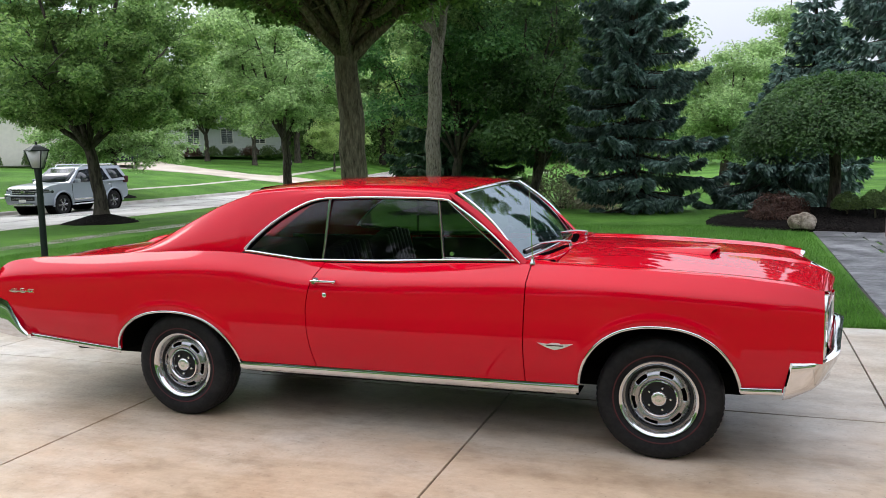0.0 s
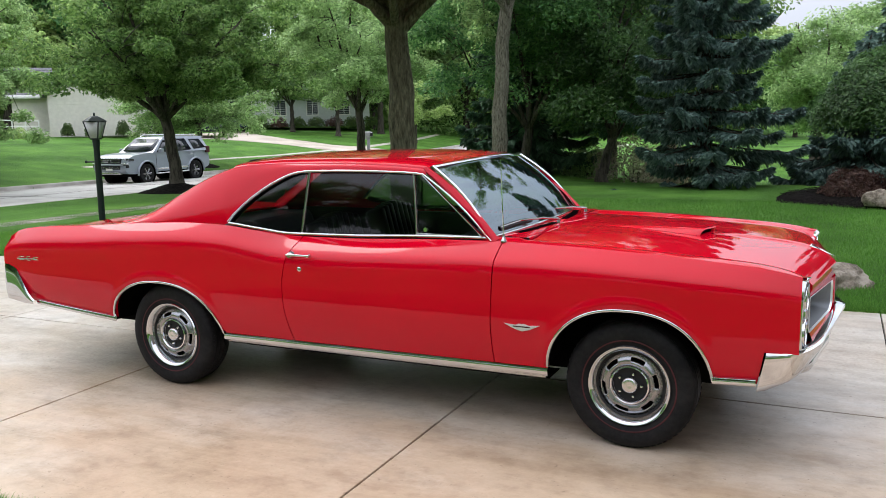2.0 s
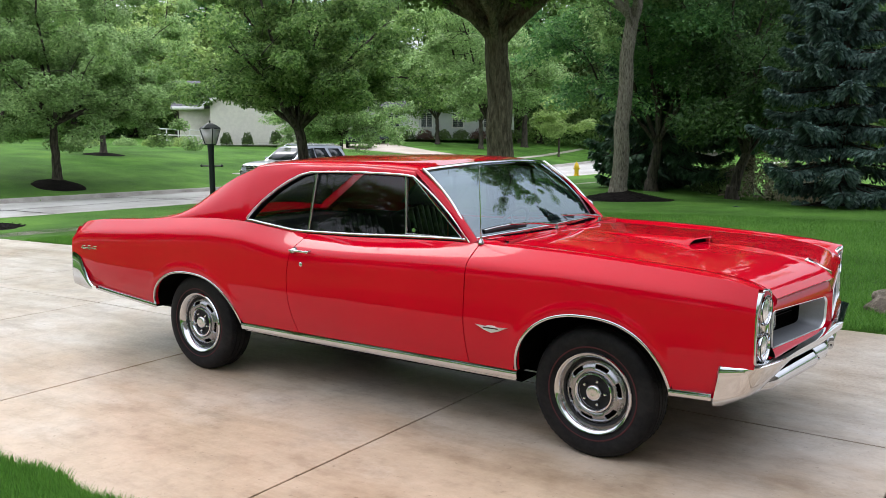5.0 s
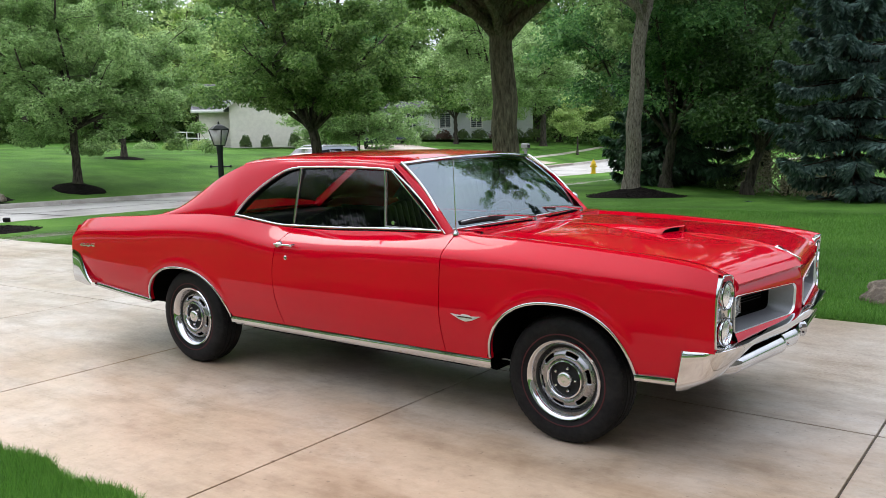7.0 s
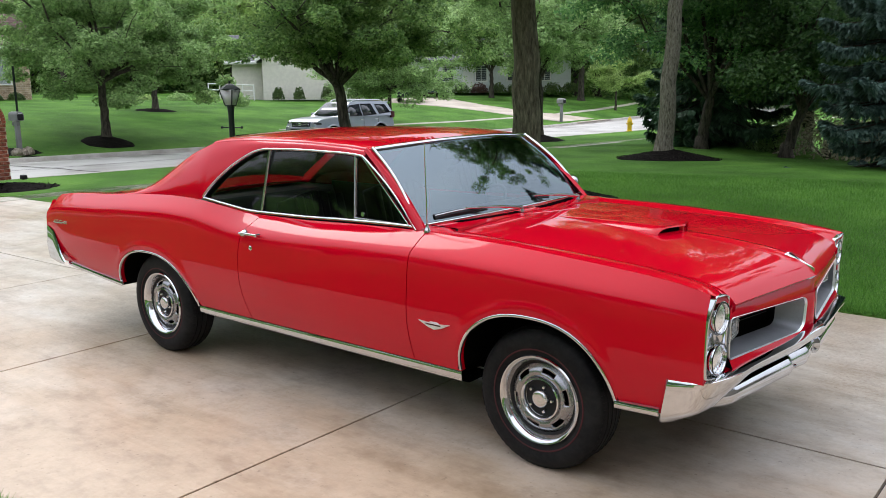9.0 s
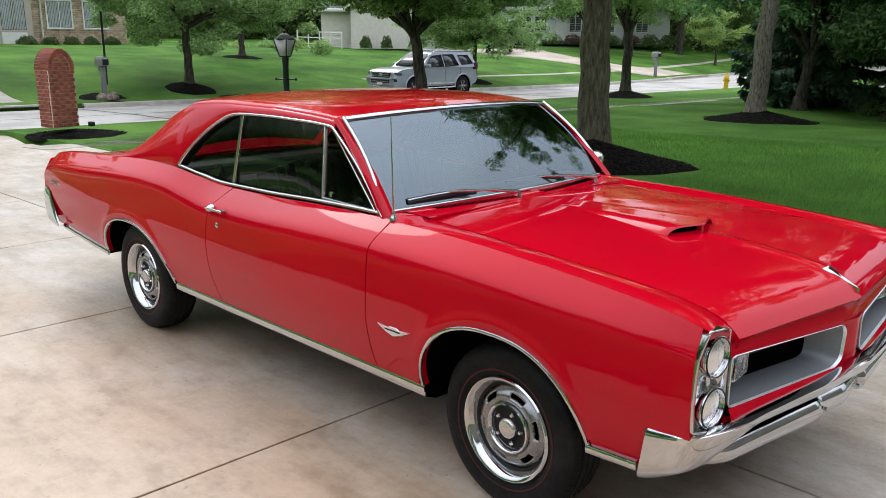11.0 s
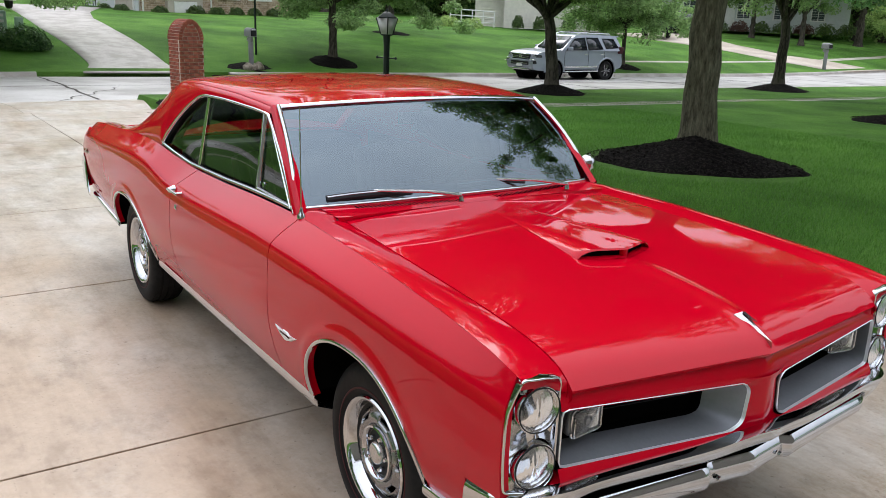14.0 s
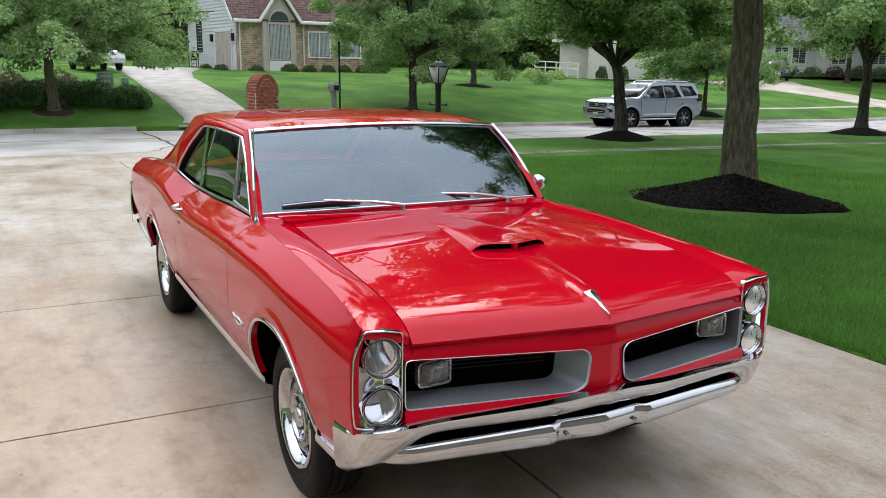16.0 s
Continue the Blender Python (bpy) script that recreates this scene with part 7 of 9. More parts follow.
# ---- street furniture ----
def build_lamp():
    z = float(level(-7.68, 4.41))
    l = thing("lamp_post", "dark green iron lamp post with a frosted lantern", "lamp post", (-7.68, 4.41, z), 20)
    top = 1.80 - z
    lathe("post", [(0.085, 0.0), (0.085, 0.05), (0.06, 0.12), (0.048, 0.2), (0.045, top - 0.5), (0.052, top - 0.42), (0.055, top - 0.36), (0.03, top - 0.35)], IRON, l, seg=18)
    tube("ladder_bar", [(-0.17, 0, top - 0.69), (0.17, 0, top - 0.69)], 0.011, IRON, l, seg=8)
    for s in (-1, 1):
        lathe("bar_knob", [(0, 0.03), (0.02, 0.012), (0.022, 0), (0.015, -0.015), (0, -0.02)], IRON, l, seg=10, at=(s * 0.18, 0, top - 0.69))
    lan = thing("lantern", "four-sided lantern with pale panes", "lamp")
    lan.parent = l
    del lan["category"]
    b, t, z0, z1 = 0.062, 0.115, top - 0.34, top - 0.10
    for k in range(4):
        a0, a1 = math.pi / 4 + k * math.pi / 2, math.pi / 4 + (k + 1) * math.pi / 2
        q = [(math.cos(a0) * b * 1.41, math.sin(a0) * b * 1.41, z0), (math.cos(a1) * b * 1.41, math.sin(a1) * b * 1.41, z0), (math.cos(a1) * t * 1.41, math.sin(a1) * t * 1.41, z1), (math.cos(a0) * t * 1.41, math.sin(a0) * t * 1.41, z1)]
        sheet("pane", [[q[0], q[3]], [q[1], q[2]]], FROST, lan, "frosted pane", 0.004)
        tube("corner_bar", [q[0], q[3]], 0.009, IRON, lan, seg=6)
    lathe("roof", [(t * 1.62, z1 - 0.005), (t * 1.62, z1 + 0.012), (t * 0.9, z1 + 0.06), (t * 0.45, z1 + 0.085), (0.02, z1 + 0.09), (0.012, z1 + 0.1), (0, z1 + 0.105)], IRON, lan, seg=4)
    lathe("finial", [(0.0, z1 + 0.14), (0.016, z1 + 0.12), (0.012, z1 + 0.1), (0.02, z1 + 0.085)], IRON, lan, seg=12)
    part("lantern_floor", box_bm(-b, b, -b, b, z0 - 0.02, z0, 0.004), IRON, lan)
    return l


build_lamp()


def build_pillar():
    px, py, z0 = -13.75, 3.22, 0.02
    p = thing("brick_pillar", "red brick mailbox pillar with an arched top", "brick pillar", (px, py, z0), 0)
    p.matrix_basis = pose(px, py, z0, 0, 0, 9)
    wx, wy, h = 0.24, 0.27, 1.5       # half depth, half width, full height
    spring = 1.08
    # core with arched top
    def prof(z):
        if z < spring:
            return wy - 0.010
        q = (z - spring) / (h - 0.02 - spring)
        return (wy - 0.010) * max(0.0, 1 - q ** 2.1) ** 0.6
    zs = np.r_[np.linspace(0, spring, 4), np.linspace(spring, h - 0.021, 14)]
    bm = bmesh.new()
    loops = []
    for xx in (-wx + 0.010, wx - 0.010):
        loops.append([bm.verts.new((xx, -prof(z), z)) for z in zs] + [bm.verts.new((xx, prof(z), z)) for z in zs[::-1]])
    a, b = loops
    for k in range(len(a)):
        q = (k + 1) % len(a)
        bm.faces.new((a[k], a[q], b[q], b[k]))
    bm.faces.new(a[::-1])
    bm.faces.new(b)
    bmesh.ops.recalc_face_normals(bm, faces=bm.faces)
    part("mortar_core", bm, MORTAR, p, smooth=False)
    cube = {}
    def brick(cx, cy, cz, lx, ly, lz, rot=None):
        key = (round(lx, 3), round(ly, 3), round(lz, 3))
        if key not in cube:
            bm = box_bm(-lx / 2, lx / 2, -ly / 2, ly / 2, -lz / 2, lz / 2)
            me = bpy.data.meshes.new("brick")
            bm.to_mesh(me)
            bm.free()
            me.materials.append(BRICK)
            cube[key] = me
        o = new("brick", cube[key])
        o.parent = p
        o.matrix_basis = (rot if rot is not None else Matrix()) if rot is not None else Matrix.Translation((cx, cy, cz))
        return o
    course, bh = 0.072, 0.057
    rng = random.Random(3)
    for k in range(int(spring / course) + 5):
        z = 0.035 + k * course
        half = prof(z + bh / 2) + 0.004
        if half < 0.07:
            continue
        off = (k % 2) * 0.1
        for s in (-1, 1):
            # faces towards the house and the street
            inner = half if z < spring else half - 0.085
            y = -inner - off if k % 2 else -inner
            while y < inner - 0.01:
                y1 = min(y + 0.2, inner)
                ya = max(y, -inner)
                if y1 - ya > 0.03:
                    brick(s * (wx - 0.02), (ya + y1) / 2, z, 0.05, y1 - ya - 0.015, bh)
                y += 0.2
            # narrow faces
            if z < spring:
                x = -wx + 0.03 - off
                while x < wx - 0.04:
                    x1, xa = min(x + 0.2, wx - 0.032), max(x, -wx + 0.032)
                    if x1 - xa > 0.03:
                        brick((xa + x1) / 2, s * (wy - 0.02), z, x1 - xa - 0.011, 0.05, bh)
                    x += 0.2
    # bricks round the arch
    n = 17
    ts = np.linspace(spring, h - 0.021, 200)
    curve = np.array([(-prof(z) - 0.004, z) for z in ts] + [(prof(z) + 0.004, z) for z in ts[::-1]])
    dl = np.r_[0, np.cumsum(np.linalg.norm(np.diff(curve, axis=0), axis=1))]
    for k in range(n):
        d = dl[-1] * (k + 0.5) / n
        y, z = np.interp(d, dl, curve[:, 0]), np.interp(d, dl, curve[:, 1])
        y2, z2 = np.interp(min(d + 0.01, dl[-1]), dl, curve[:, 0]), np.interp(min(d + 0.01, dl[-1]), dl, curve[:, 1])
        ang = math.degrees(math.atan2(z2 - z, y2 - y))
        ln = dl[-1] / n - 0.011
        for xx in (-wx + 0.09, wx - 0.09):
            m = pose(xx, y, z, ang, 0, 0) @ Matrix.Translation((0, 0, -0.035))
            brick(0, 0, 0, 0.2, ln, 0.08, m)
        m = pose(0, y, z, ang, 0, 0) @ Matrix.Translation((0, 0, -0.035))
        brick(0, 0, 0, 0.13, ln, 0.078, m)
    return p


mulch_mound((-13.8, 3.55), 1.05, 0.95, 0.10, "low bed of dark mulch round the brick pillar", chips=500, seed=9)
build_pillar()
lb = part("landscape_light", box_bm(-0.07, 0.07, -0.05, 0.05, 0, 0.09, 0.02), BLACK)
lb.location = (-13.55, 3.75, 0.0)
tagged(lb, "small black landscape light on the mulch", "garden light")


def build_mailbox(x, y, turn, label, rocks=True):
    z = float(level(x, y))
    m = thing("mailbox", label, "mailbox", (x, y, z), turn, "mailboxes")
    m.scale = (1.2, 1.2, 1.3) if rocks else (1.3, 1.3, 1.42)
    part("post", box_bm(-0.06, 0.06, -0.06, 0.06, 0, 0.85, 0.012), GREY_PLASTIC, m, "grey square post")
    part("bracket", box_bm(-0.22, 0.12, -0.045, 0.045, 0.72, 0.84, 0.03), GREY_PLASTIC, m)
    bm = bmesh.new()
    prof = [(-0.1, 0.0), (0.1, 0.0), (0.1, 0.13)] + [(0.1 * math.cos(a), 0.13 + 0.1 * math.sin(a)) for a in np.linspace(0.15, math.pi - 0.15, 9)] + [(-0.1, 0.13)]
    f = bm.faces.new([bm.verts.new((-0.26, yy, 0.86 + zz)) for yy, zz in prof])
    r = bmesh.ops.extrude_face_region(bm, geom=[f])
    for v in [e for e in r["geom"] if isinstance(e, bmesh.types.BMVert)]:
        v.co.x += 0.5
    bmesh.ops.recalc_face_normals(bm, faces=bm.faces)
    part("box", bm, GREY_PLASTIC, m, "grey rounded box", False)
    part("box_door", box_bm(0.242, 0.256, -0.08, 0.08, 0.88, 1.02, 0.02), BLACK, m, "dark door")
    part("paper_slot", box_bm(0.25, 0.262, -0.06, 0.06, 1.03, 1.06, 0.008), FROST, m)
    if rocks:
        for k, (dx, dy, r) in enumerate(((0.3, -0.24, 0.2), (0.2, 0.18, 0.22), (0.34, 0.0, 0.15))):
            b = blob("foot_rock", (r, r * 0.9, r), STONE, None, 0.25, 20 + k)
            b.location = (x + dx, y + dy, z + 0.04)
            tagged(b, "tan rock at the foot of a mailbox", "rock", "rocks at the mailbox")
    return m


mulch_mound((-25.6, 9.15), 0.9, 0.9, 0.05, "ring of dark mulch round a mailbox", chips=0, seed=12)
build_mailbox(-25.6, 9.15, 0, "grey plastic mailbox on a post with rocks at its foot")
build_mailbox(-25.97, 44.25, -20, "grey mailbox on a thin post far along the street", False)


def build_hydrant(x, y):
    z = float(level(x, y))
    h = thing("fire_hydrant", "yellow fire hydrant on the verge", "hydrant", (x, y, z))
    lathe("barrel", [(0.15, 0), (0.15, 0.04), (0.11, 0.05), (0.1, 0.45), (0.13, 0.46), (0.13, 0.5), (0.115, 0.52), (0.09, 0.62), (0.03, 0.68), (0.03, 0.73), (0, 0.73)], YELLOW, h, seg=24)
    for a in (0, 90, 180):
        o = lathe("nozzle", [(0.05, 0.0), (0.055, 0.14), (0.04, 0.17), (0, 0.17)], YELLOW, h, seg=14, axis="x")
        o.matrix_basis = pose(0, 0, 0.38, 0, 0, a)


build_hydrant(-15.95, 34.2)


# ---- vehicles across the street ----
def suv_wheel(parent, x, y, r=0.385, s=1):
    w = thing("wheel", "black tyre on a dark spoked alloy wheel", "wheel")
    w.parent = parent
    del w["category"]
    w.matrix_basis = pose(x, y, r, 0, 0, 0 if s > 0 else 180)
    lathe("tyre", [(0.25, 0.1), (0.3, 0.125), (0.36, 0.12), (r, 0.08), (r, -0.08), (0.36, -0.12), (0.25, -0.1)], RUBBER, w, seg=40, axis="y")
    lathe("rim", [(0.262, 0.1), (0.262, 0.116), (0.246, 0.112), (0.238, 0.04), (0.0, 0.03)], BLACK, w, seg=40, axis="y")
    for k in range(6):
        for d in (-0.14, 0.14):
            a = 2 * math.pi * k / 6 + d
            tube("spoke", [(0.05 * math.cos(a), 0.10, 0.05 * math.sin(a)), (0.15 * math.cos(a), 0.108, 0.15 * math.sin(a)), (0.24 * math.cos(a), 0.10, 0.24 * math.sin(a))], [0.018, 0.013, 0.016], WHEEL_GREY, w, seg=5)
    lathe("hub_cap", [(0, 0.125), (0.04, 0.122), (0.055, 0.105), (0.055, 0.05)], WHEEL_GREY, w, seg=16, axis="y")


def extrude_profile(name, prof, y_of, material, parent, label="", rows=9, smooth=True):
    """A body between two mirrored sides: prof is a closed outline (x, z); y_of(x, z) the half width."""
    n = len(prof)
    g = []
    for q in np.linspace(-1, 1, rows):
        qq = math.copysign(abs(q) ** 0.6, q)
        g.append([(x, qq * y_of(x, z), z + 0.03 * (1 - qq * qq) * (1 if z > 0.8 else 0)) for x, z in prof])
    v = np.array(g)
    f = []
    for i in range(rows - 1):
        for j in range(n):
            k = (j + 1) % n
            f.append((i * n + j, i * n + k, (i + 1) * n + k, (i + 1) * n + j))
    f.append(tuple(range(n))[::-1])
    f.append(tuple((rows - 1) * n + j for j in range(n)))
    me = mesh_from(name, v.reshape(-1, 3), f, smooth)
    me.set_sharp_from_angle(angle=radians(38))
    return put(name, me, material, parent, label)


def arc(cx, cz, r, a0, a1, n=9):
    return [(cx + r * math.cos(radians(a)), cz + r * math.sin(radians(a))) for a in np.linspace(a0, a1, n)]


def build_suv(at, turn):
    v = thing("suv", "silver sport-utility vehicle parked at the far kerb", "car", at, turn)
    wf, wr = 1.40, -1.39
    body = [(-2.30, 0.50), (-2.37, 0.62), (-2.38, 0.78), (-2.33, 0.86), (-2.33, 1.08), (-2.28, 1.18), (0.98, 1.18), (1.18, 1.19), (1.60, 1.165), (2.0, 1.12), (2.2, 1.06), (2.29, 0.97), (2.33, 0.86), (2.40, 0.76), (2.41, 0.58), (2.34, 0.47), (2.2, 0.42)]
    body += arc(wf, 0.40, 0.47, 0, 180, 13) + [(wf - 0.5, 0.44), (wr + 0.5, 0.44)] + arc(wr, 0.40, 0.47, 0, 180, 13) + [(-2.15, 0.47)]
    yb = lambda x, z: 0.955 - 0.11 * (max(0, abs(x) - 1.85) / 0.5) ** 1.6 - 0.07 * max(0, z - 0.98) / 0.2 - 0.05 * max(0, 0.6 - z) / 0.2 + 0.012 * math.exp(-((z - 0.93) / 0.05) ** 2)
    extrude_profile("body", body, yb, SUV_PAINT, v, rows=13)
    cab = [(-2.29, 1.17), (-2.25, 1.36), (-2.12, 1.62), (-2.05, 1.72), (-1.85, 1.775), (-0.6, 1.80), (0.12, 1.775), (0.30, 1.71), (1.0, 1.185)]
    yc = lambda x, z: 0.90 - 0.22 * max(0, z - 1.17) / 0.62
    extrude_profile("cabin", cab, yc, SUV_PAINT, v)
    part("rear_spoiler", box_bm(-2.30, -1.98, -0.60, 0.60, 1.715, 1.765, 0.02), SUV_PAINT, v, "body-coloured roof spoiler")
    for s in (-1, 1):
        yy = lambda z, o=0.012: s * (0.90 - 0.22 * (z - 1.17) / 0.62 + o)
        for name, q in (("front_window", [(0.78, 1.205), (0.27, 1.64), (-0.29, 1.69), (-0.33, 1.205)]), ("rear_window", [(-0.41, 1.205), (-0.37, 1.69), (-1.00, 1.69), (-1.22, 1.24)]), ("cargo_window", [(-1.40, 1.26), (-1.24, 1.66), (-1.86, 1.65), (-2.10, 1.30)])):
            a, b, c, d = q
            w = sheet(name, [[(a[0], yy(a[1]), a[1]), (b[0], yy(b[1]), b[1])], [(d[0], yy(d[1]), d[1]), (c[0], yy(c[1]), c[1])]], SUV_GLASS, v, "dark window glass", 0.006)
            loop = [a, b, c, d, a]
            tube("window_seal", [(p[0], yy(p[1], 0.014), p[1]) for p in loop], 0.012, BLACK, w, seg=5)
        tube("roof_rail", [(-1.8, s * 0.62, 1.77), (-1.7, s * 0.63, 1.845), (-0.1, s * 0.63, 1.865), (0.05, s * 0.62, 1.79)], 0.022, DULL_CHROME, v, seg=6)
        part("running_board", box_bm(-0.88, 0.88, s * 0.95 - 0.08, s * 0.95 + 0.08, 0.35, 0.40, 0.02), DULL_CHROME, v, "bright running board")
        part("door_moulding", box_bm(-0.9, 0.85, s * 0.958 - 0.01, s * 0.958 + 0.012, 0.52, 0.585, 0.008), DULL_CHROME, v)
        part("wing_mirror", box_bm(0.62, 0.76, s * 1.03 - 0.10, s * 1.03 + 0.10, 1.19, 1.34, 0.035), SUV_PAINT, v)
        hl = part("headlamp", box_bm(1.96, 2.30, s * 0.74 - 0.13, s * 0.74 + 0.13, 0.90, 1.035, 0.04), SUV_GLASS, v, "dark wrap-round headlamp")
        part("headlamp_lens", box_bm(2.16, 2.315, s * 0.71 - 0.06, s * 0.71 + 0.06, 0.93, 1.0, 0.02), REFLECTOR, hl, "clear lens")
        part("fog_lamp_bay", box_bm(2.10, 2.40, s * 0.74 - 0.14, s * 0.74 + 0.12, 0.66, 0.79, 0.03), BLACK, v, "black fog lamp bay")
        part("bumper_corner", box_bm(2.06, 2.40, s * 0.74 - 0.16, s * 0.74 + 0.13, 0.80, 0.84, 0.015), DULL_CHROME, v, "bright trim over the fog lamp")
        part("tail_lamp", box_bm(-2.36, -2.14, s * 0.83 - 0.075, s * 0.83 + 0.075, 1.06, 1.34, 0.03), RED_LINE, v, "dark red tail lamp")
        for x in (-0.22, -1.12):
            part("door_handle", box_bm(x - 0.1, x + 0.1, s * 0.965 - 0.012, s * 0.965 + 0.014, 1.03, 1.06, 0.006), DULL_CHROME, v)
        for x in (0.90, -0.37, -1.24):
            part("door_gap", box_bm(x - 0.006, x + 0.006, s * 0.952 - 0.004, s * 0.952 + 0.009, 0.5, 1.14), BLACK, v)
        for x in (wf, wr):
            suv_wheel(v, x, s * 0.82, r=0.39, s=s)
            pts = [(x + 0.49 * math.cos(a), s * 0.945, 0.40 + 0.49 * math.sin(a)) for a in np.linspace(-0.1, math.pi + 0.1, 19)]
            strip("wheel_arch", pts, 0.07, 0.05, SUV_PAINT, v, side=(0, s, 0))
            lathe("wheel_well", [(0.465, s * 0.93), (0.465, s * 0.5), (0, s * 0.5)], DEEP, v, seg=24, axis="y", at=(x, 0, 0.40))
    ws = sheet("windscreen", [[(0.985 - 0.06 * q * q, q * 0.80, 1.20), (0.35 - 0.03 * q * q, q * 0.66, 1.705)] for q in np.linspace(-1, 1, 9)], SUV_GLASS, v, "dark windscreen", 0.006)
    ws.location = (0.016, 0, 0.03)
    gr = part("grille", box_bm(2.20, 2.365, -0.54, 0.54, 0.80, 1.02, 0.03), BLACK, v, "black grille with bright bars")
    for z, hh in ((0.87, 0.008), (0.94, 0.008), (1.015, 0.018)):
        part("grille_bar", box_bm(2.355, 2.385, -0.52, 0.52, z - hh, z + hh, 0.006), DULL_CHROME, gr)
    part("grille_emblem", box_bm(2.375, 2.40, -0.09, 0.09, 0.88, 0.98, 0.02), DULL_CHROME, gr)
    part("lower_intake", box_bm(2.33, 2.425, -0.56, 0.56, 0.60, 0.745, 0.025), BLACK, v, "black lower intake")
    part("intake_bar", box_bm(2.40, 2.435, -0.50, 0.50, 0.66, 0.68, 0.006), DULL_CHROME, v)
    part("bumper_bar", box_bm(2.25, 2.43, -0.70, 0.70, 0.755, 0.805, 0.02), SUV_PAINT, v, "body-coloured bumper bar")
    part("skid_plate", box_bm(2.2, 2.42, -0.5, 0.5, 0.40, 0.50, 0.03), DULL_CHROME, v, "silver skid plate")
    part("number_plate", box_bm(2.42, 2.44, -0.16, 0.16, 0.54, 0.64, 0.004), TRIM_WHITE, v, "plain pale plate")
    part("underside", box_bm(-2.1, 2.1, -0.75, 0.75, 0.3, 0.5), DEEP, v)
    return v


SUV_Y = 21.75
build_suv((-23.15, SUV_Y, float(road_level(-23.0, SUV_Y)) + 0.0), -90)


def build_far_car(name, label, at, turn, material, seed=0, h=1.5):
    v = thing(name, label, "car", at, turn)
    body = [(-2.15, 0.4), (-2.2, 0.75), (-2.1, 0.95), (1.2, 0.95), (2.05, 0.85), (2.2, 0.6), (2.15, 0.38)]
    body += arc(1.35, 0.36, 0.4, 0, 180, 9) + arc(-1.35, 0.36, 0.4, 0, 180, 9)
    extrude_profile("body", body, lambda x, z: 0.88 - 0.04 * max(0, abs(x) - 1.7), material, v)
    cab = [(-2.0, 0.94), (-1.5, h - 0.08), (-0.9, h), (0.2, h - 0.02), (1.1, 0.94)]
    extrude_profile("cabin", cab, lambda x, z: 0.82 - 0.2 * (z - 0.94), material, v)
    for s in (-1, 1):
        q = [(0.85, 0.99), (0.18, h - 0.1), (-1.35, h - 0.1), (-1.7, 0.99)]
        yy = lambda z: s * (0.82 - 0.2 * (z - 0.94) + 0.01)
        sheet("side_window", [[(q[0][0], yy(q[0][1]), q[0][1]), (q[1][0], yy(q[1][1]), q[1][1])], [(q[3][0], yy(q[3][1]), q[3][1]), (q[2][0], yy(q[2][1]), q[2][1])]], SUV_GLASS, v, "dark window glass", 0.005)
        for x in (1.35, -1.35):
            lathe("wheel", [(0, 0.11), (0.2, 0.1), (0.22, 0.115), (0.33, 0.1), (0.34, 0.06), (0.34, -0.08), (0, -0.08)], RUBBER, v, seg=24, axis="y", at=(x, s * 0.76, 0.34)) if s > 0 else lathe("wheel", [(0, -0.11), (0.2, -0.1), (0.22, -0.115), (0.33, -0.1), (0.34, -0.06), (0.34, 0.08), (0, 0.08)], RUBBER, v, seg=24, axis="y", at=(x, s * 0.76, 0.34))
    for x0, x1, z0, z1 in ((1.13, 0.24, 0.97, h - 0.04), (-2.03, -1.54, 0.97, h - 0.1)):
        sheet("end_window", [[(x0, q * 0.72, z0), (x1, q * 0.66, z1)] for q in np.linspace(-1, 1, 5)], SUV_GLASS, v, "dark window glass", 0.005).location = (0.02 if x0 > 0 else -0.02, 0, 0.03)
    return v


# ---- houses ----
def wall_siding(name, parent, p0, p1, z0, z1, material, board=0.19, gable=None):
    """A wall of lapped boards from p0 to p1 (plan points); gable: height of the peak above z1."""
    a, b = np.array(p0, float), np.array(p1, float)
    L = np.linalg.norm(b - a)
    t = (b - a) / L
    nrm = np.array([t[1], -t[0]])
    bm = bmesh.new()
    z = z0
    top = z1 + (gable or 0)
    while z < top - 0.01:
        ze = min(z + board, top)
        def span(zz):
            if zz <= z1 or not gable:
                return 0.0, L
            q = (zz - z1) / gable
            return L / 2 * q, L - L / 2 * q
        l0, r0 = span(z)
        l1, r1 = span(ze)
        def P(s, zz, o):
            c = a + t * s + nrm * o
            return (c[0], c[1], zz)
        vs = [bm.verts.new(P(l0, z, 0.045)), bm.verts.new(P(r0, z, 0.045)), bm.verts.new(P(r1, ze, 0.004)), bm.verts.new(P(l1, ze, 0.004))]
        bm.faces.new(vs)
        lo = [bm.verts.new(P(l0, z, 0.0)), bm.verts.new(P(r0, z, 0.0))]
        bm.faces.new((lo[0], lo[1], vs[1], vs[0]))
        z = ze
    return tagged(part(name, bm, material, parent, smooth=False), kind="stuff")


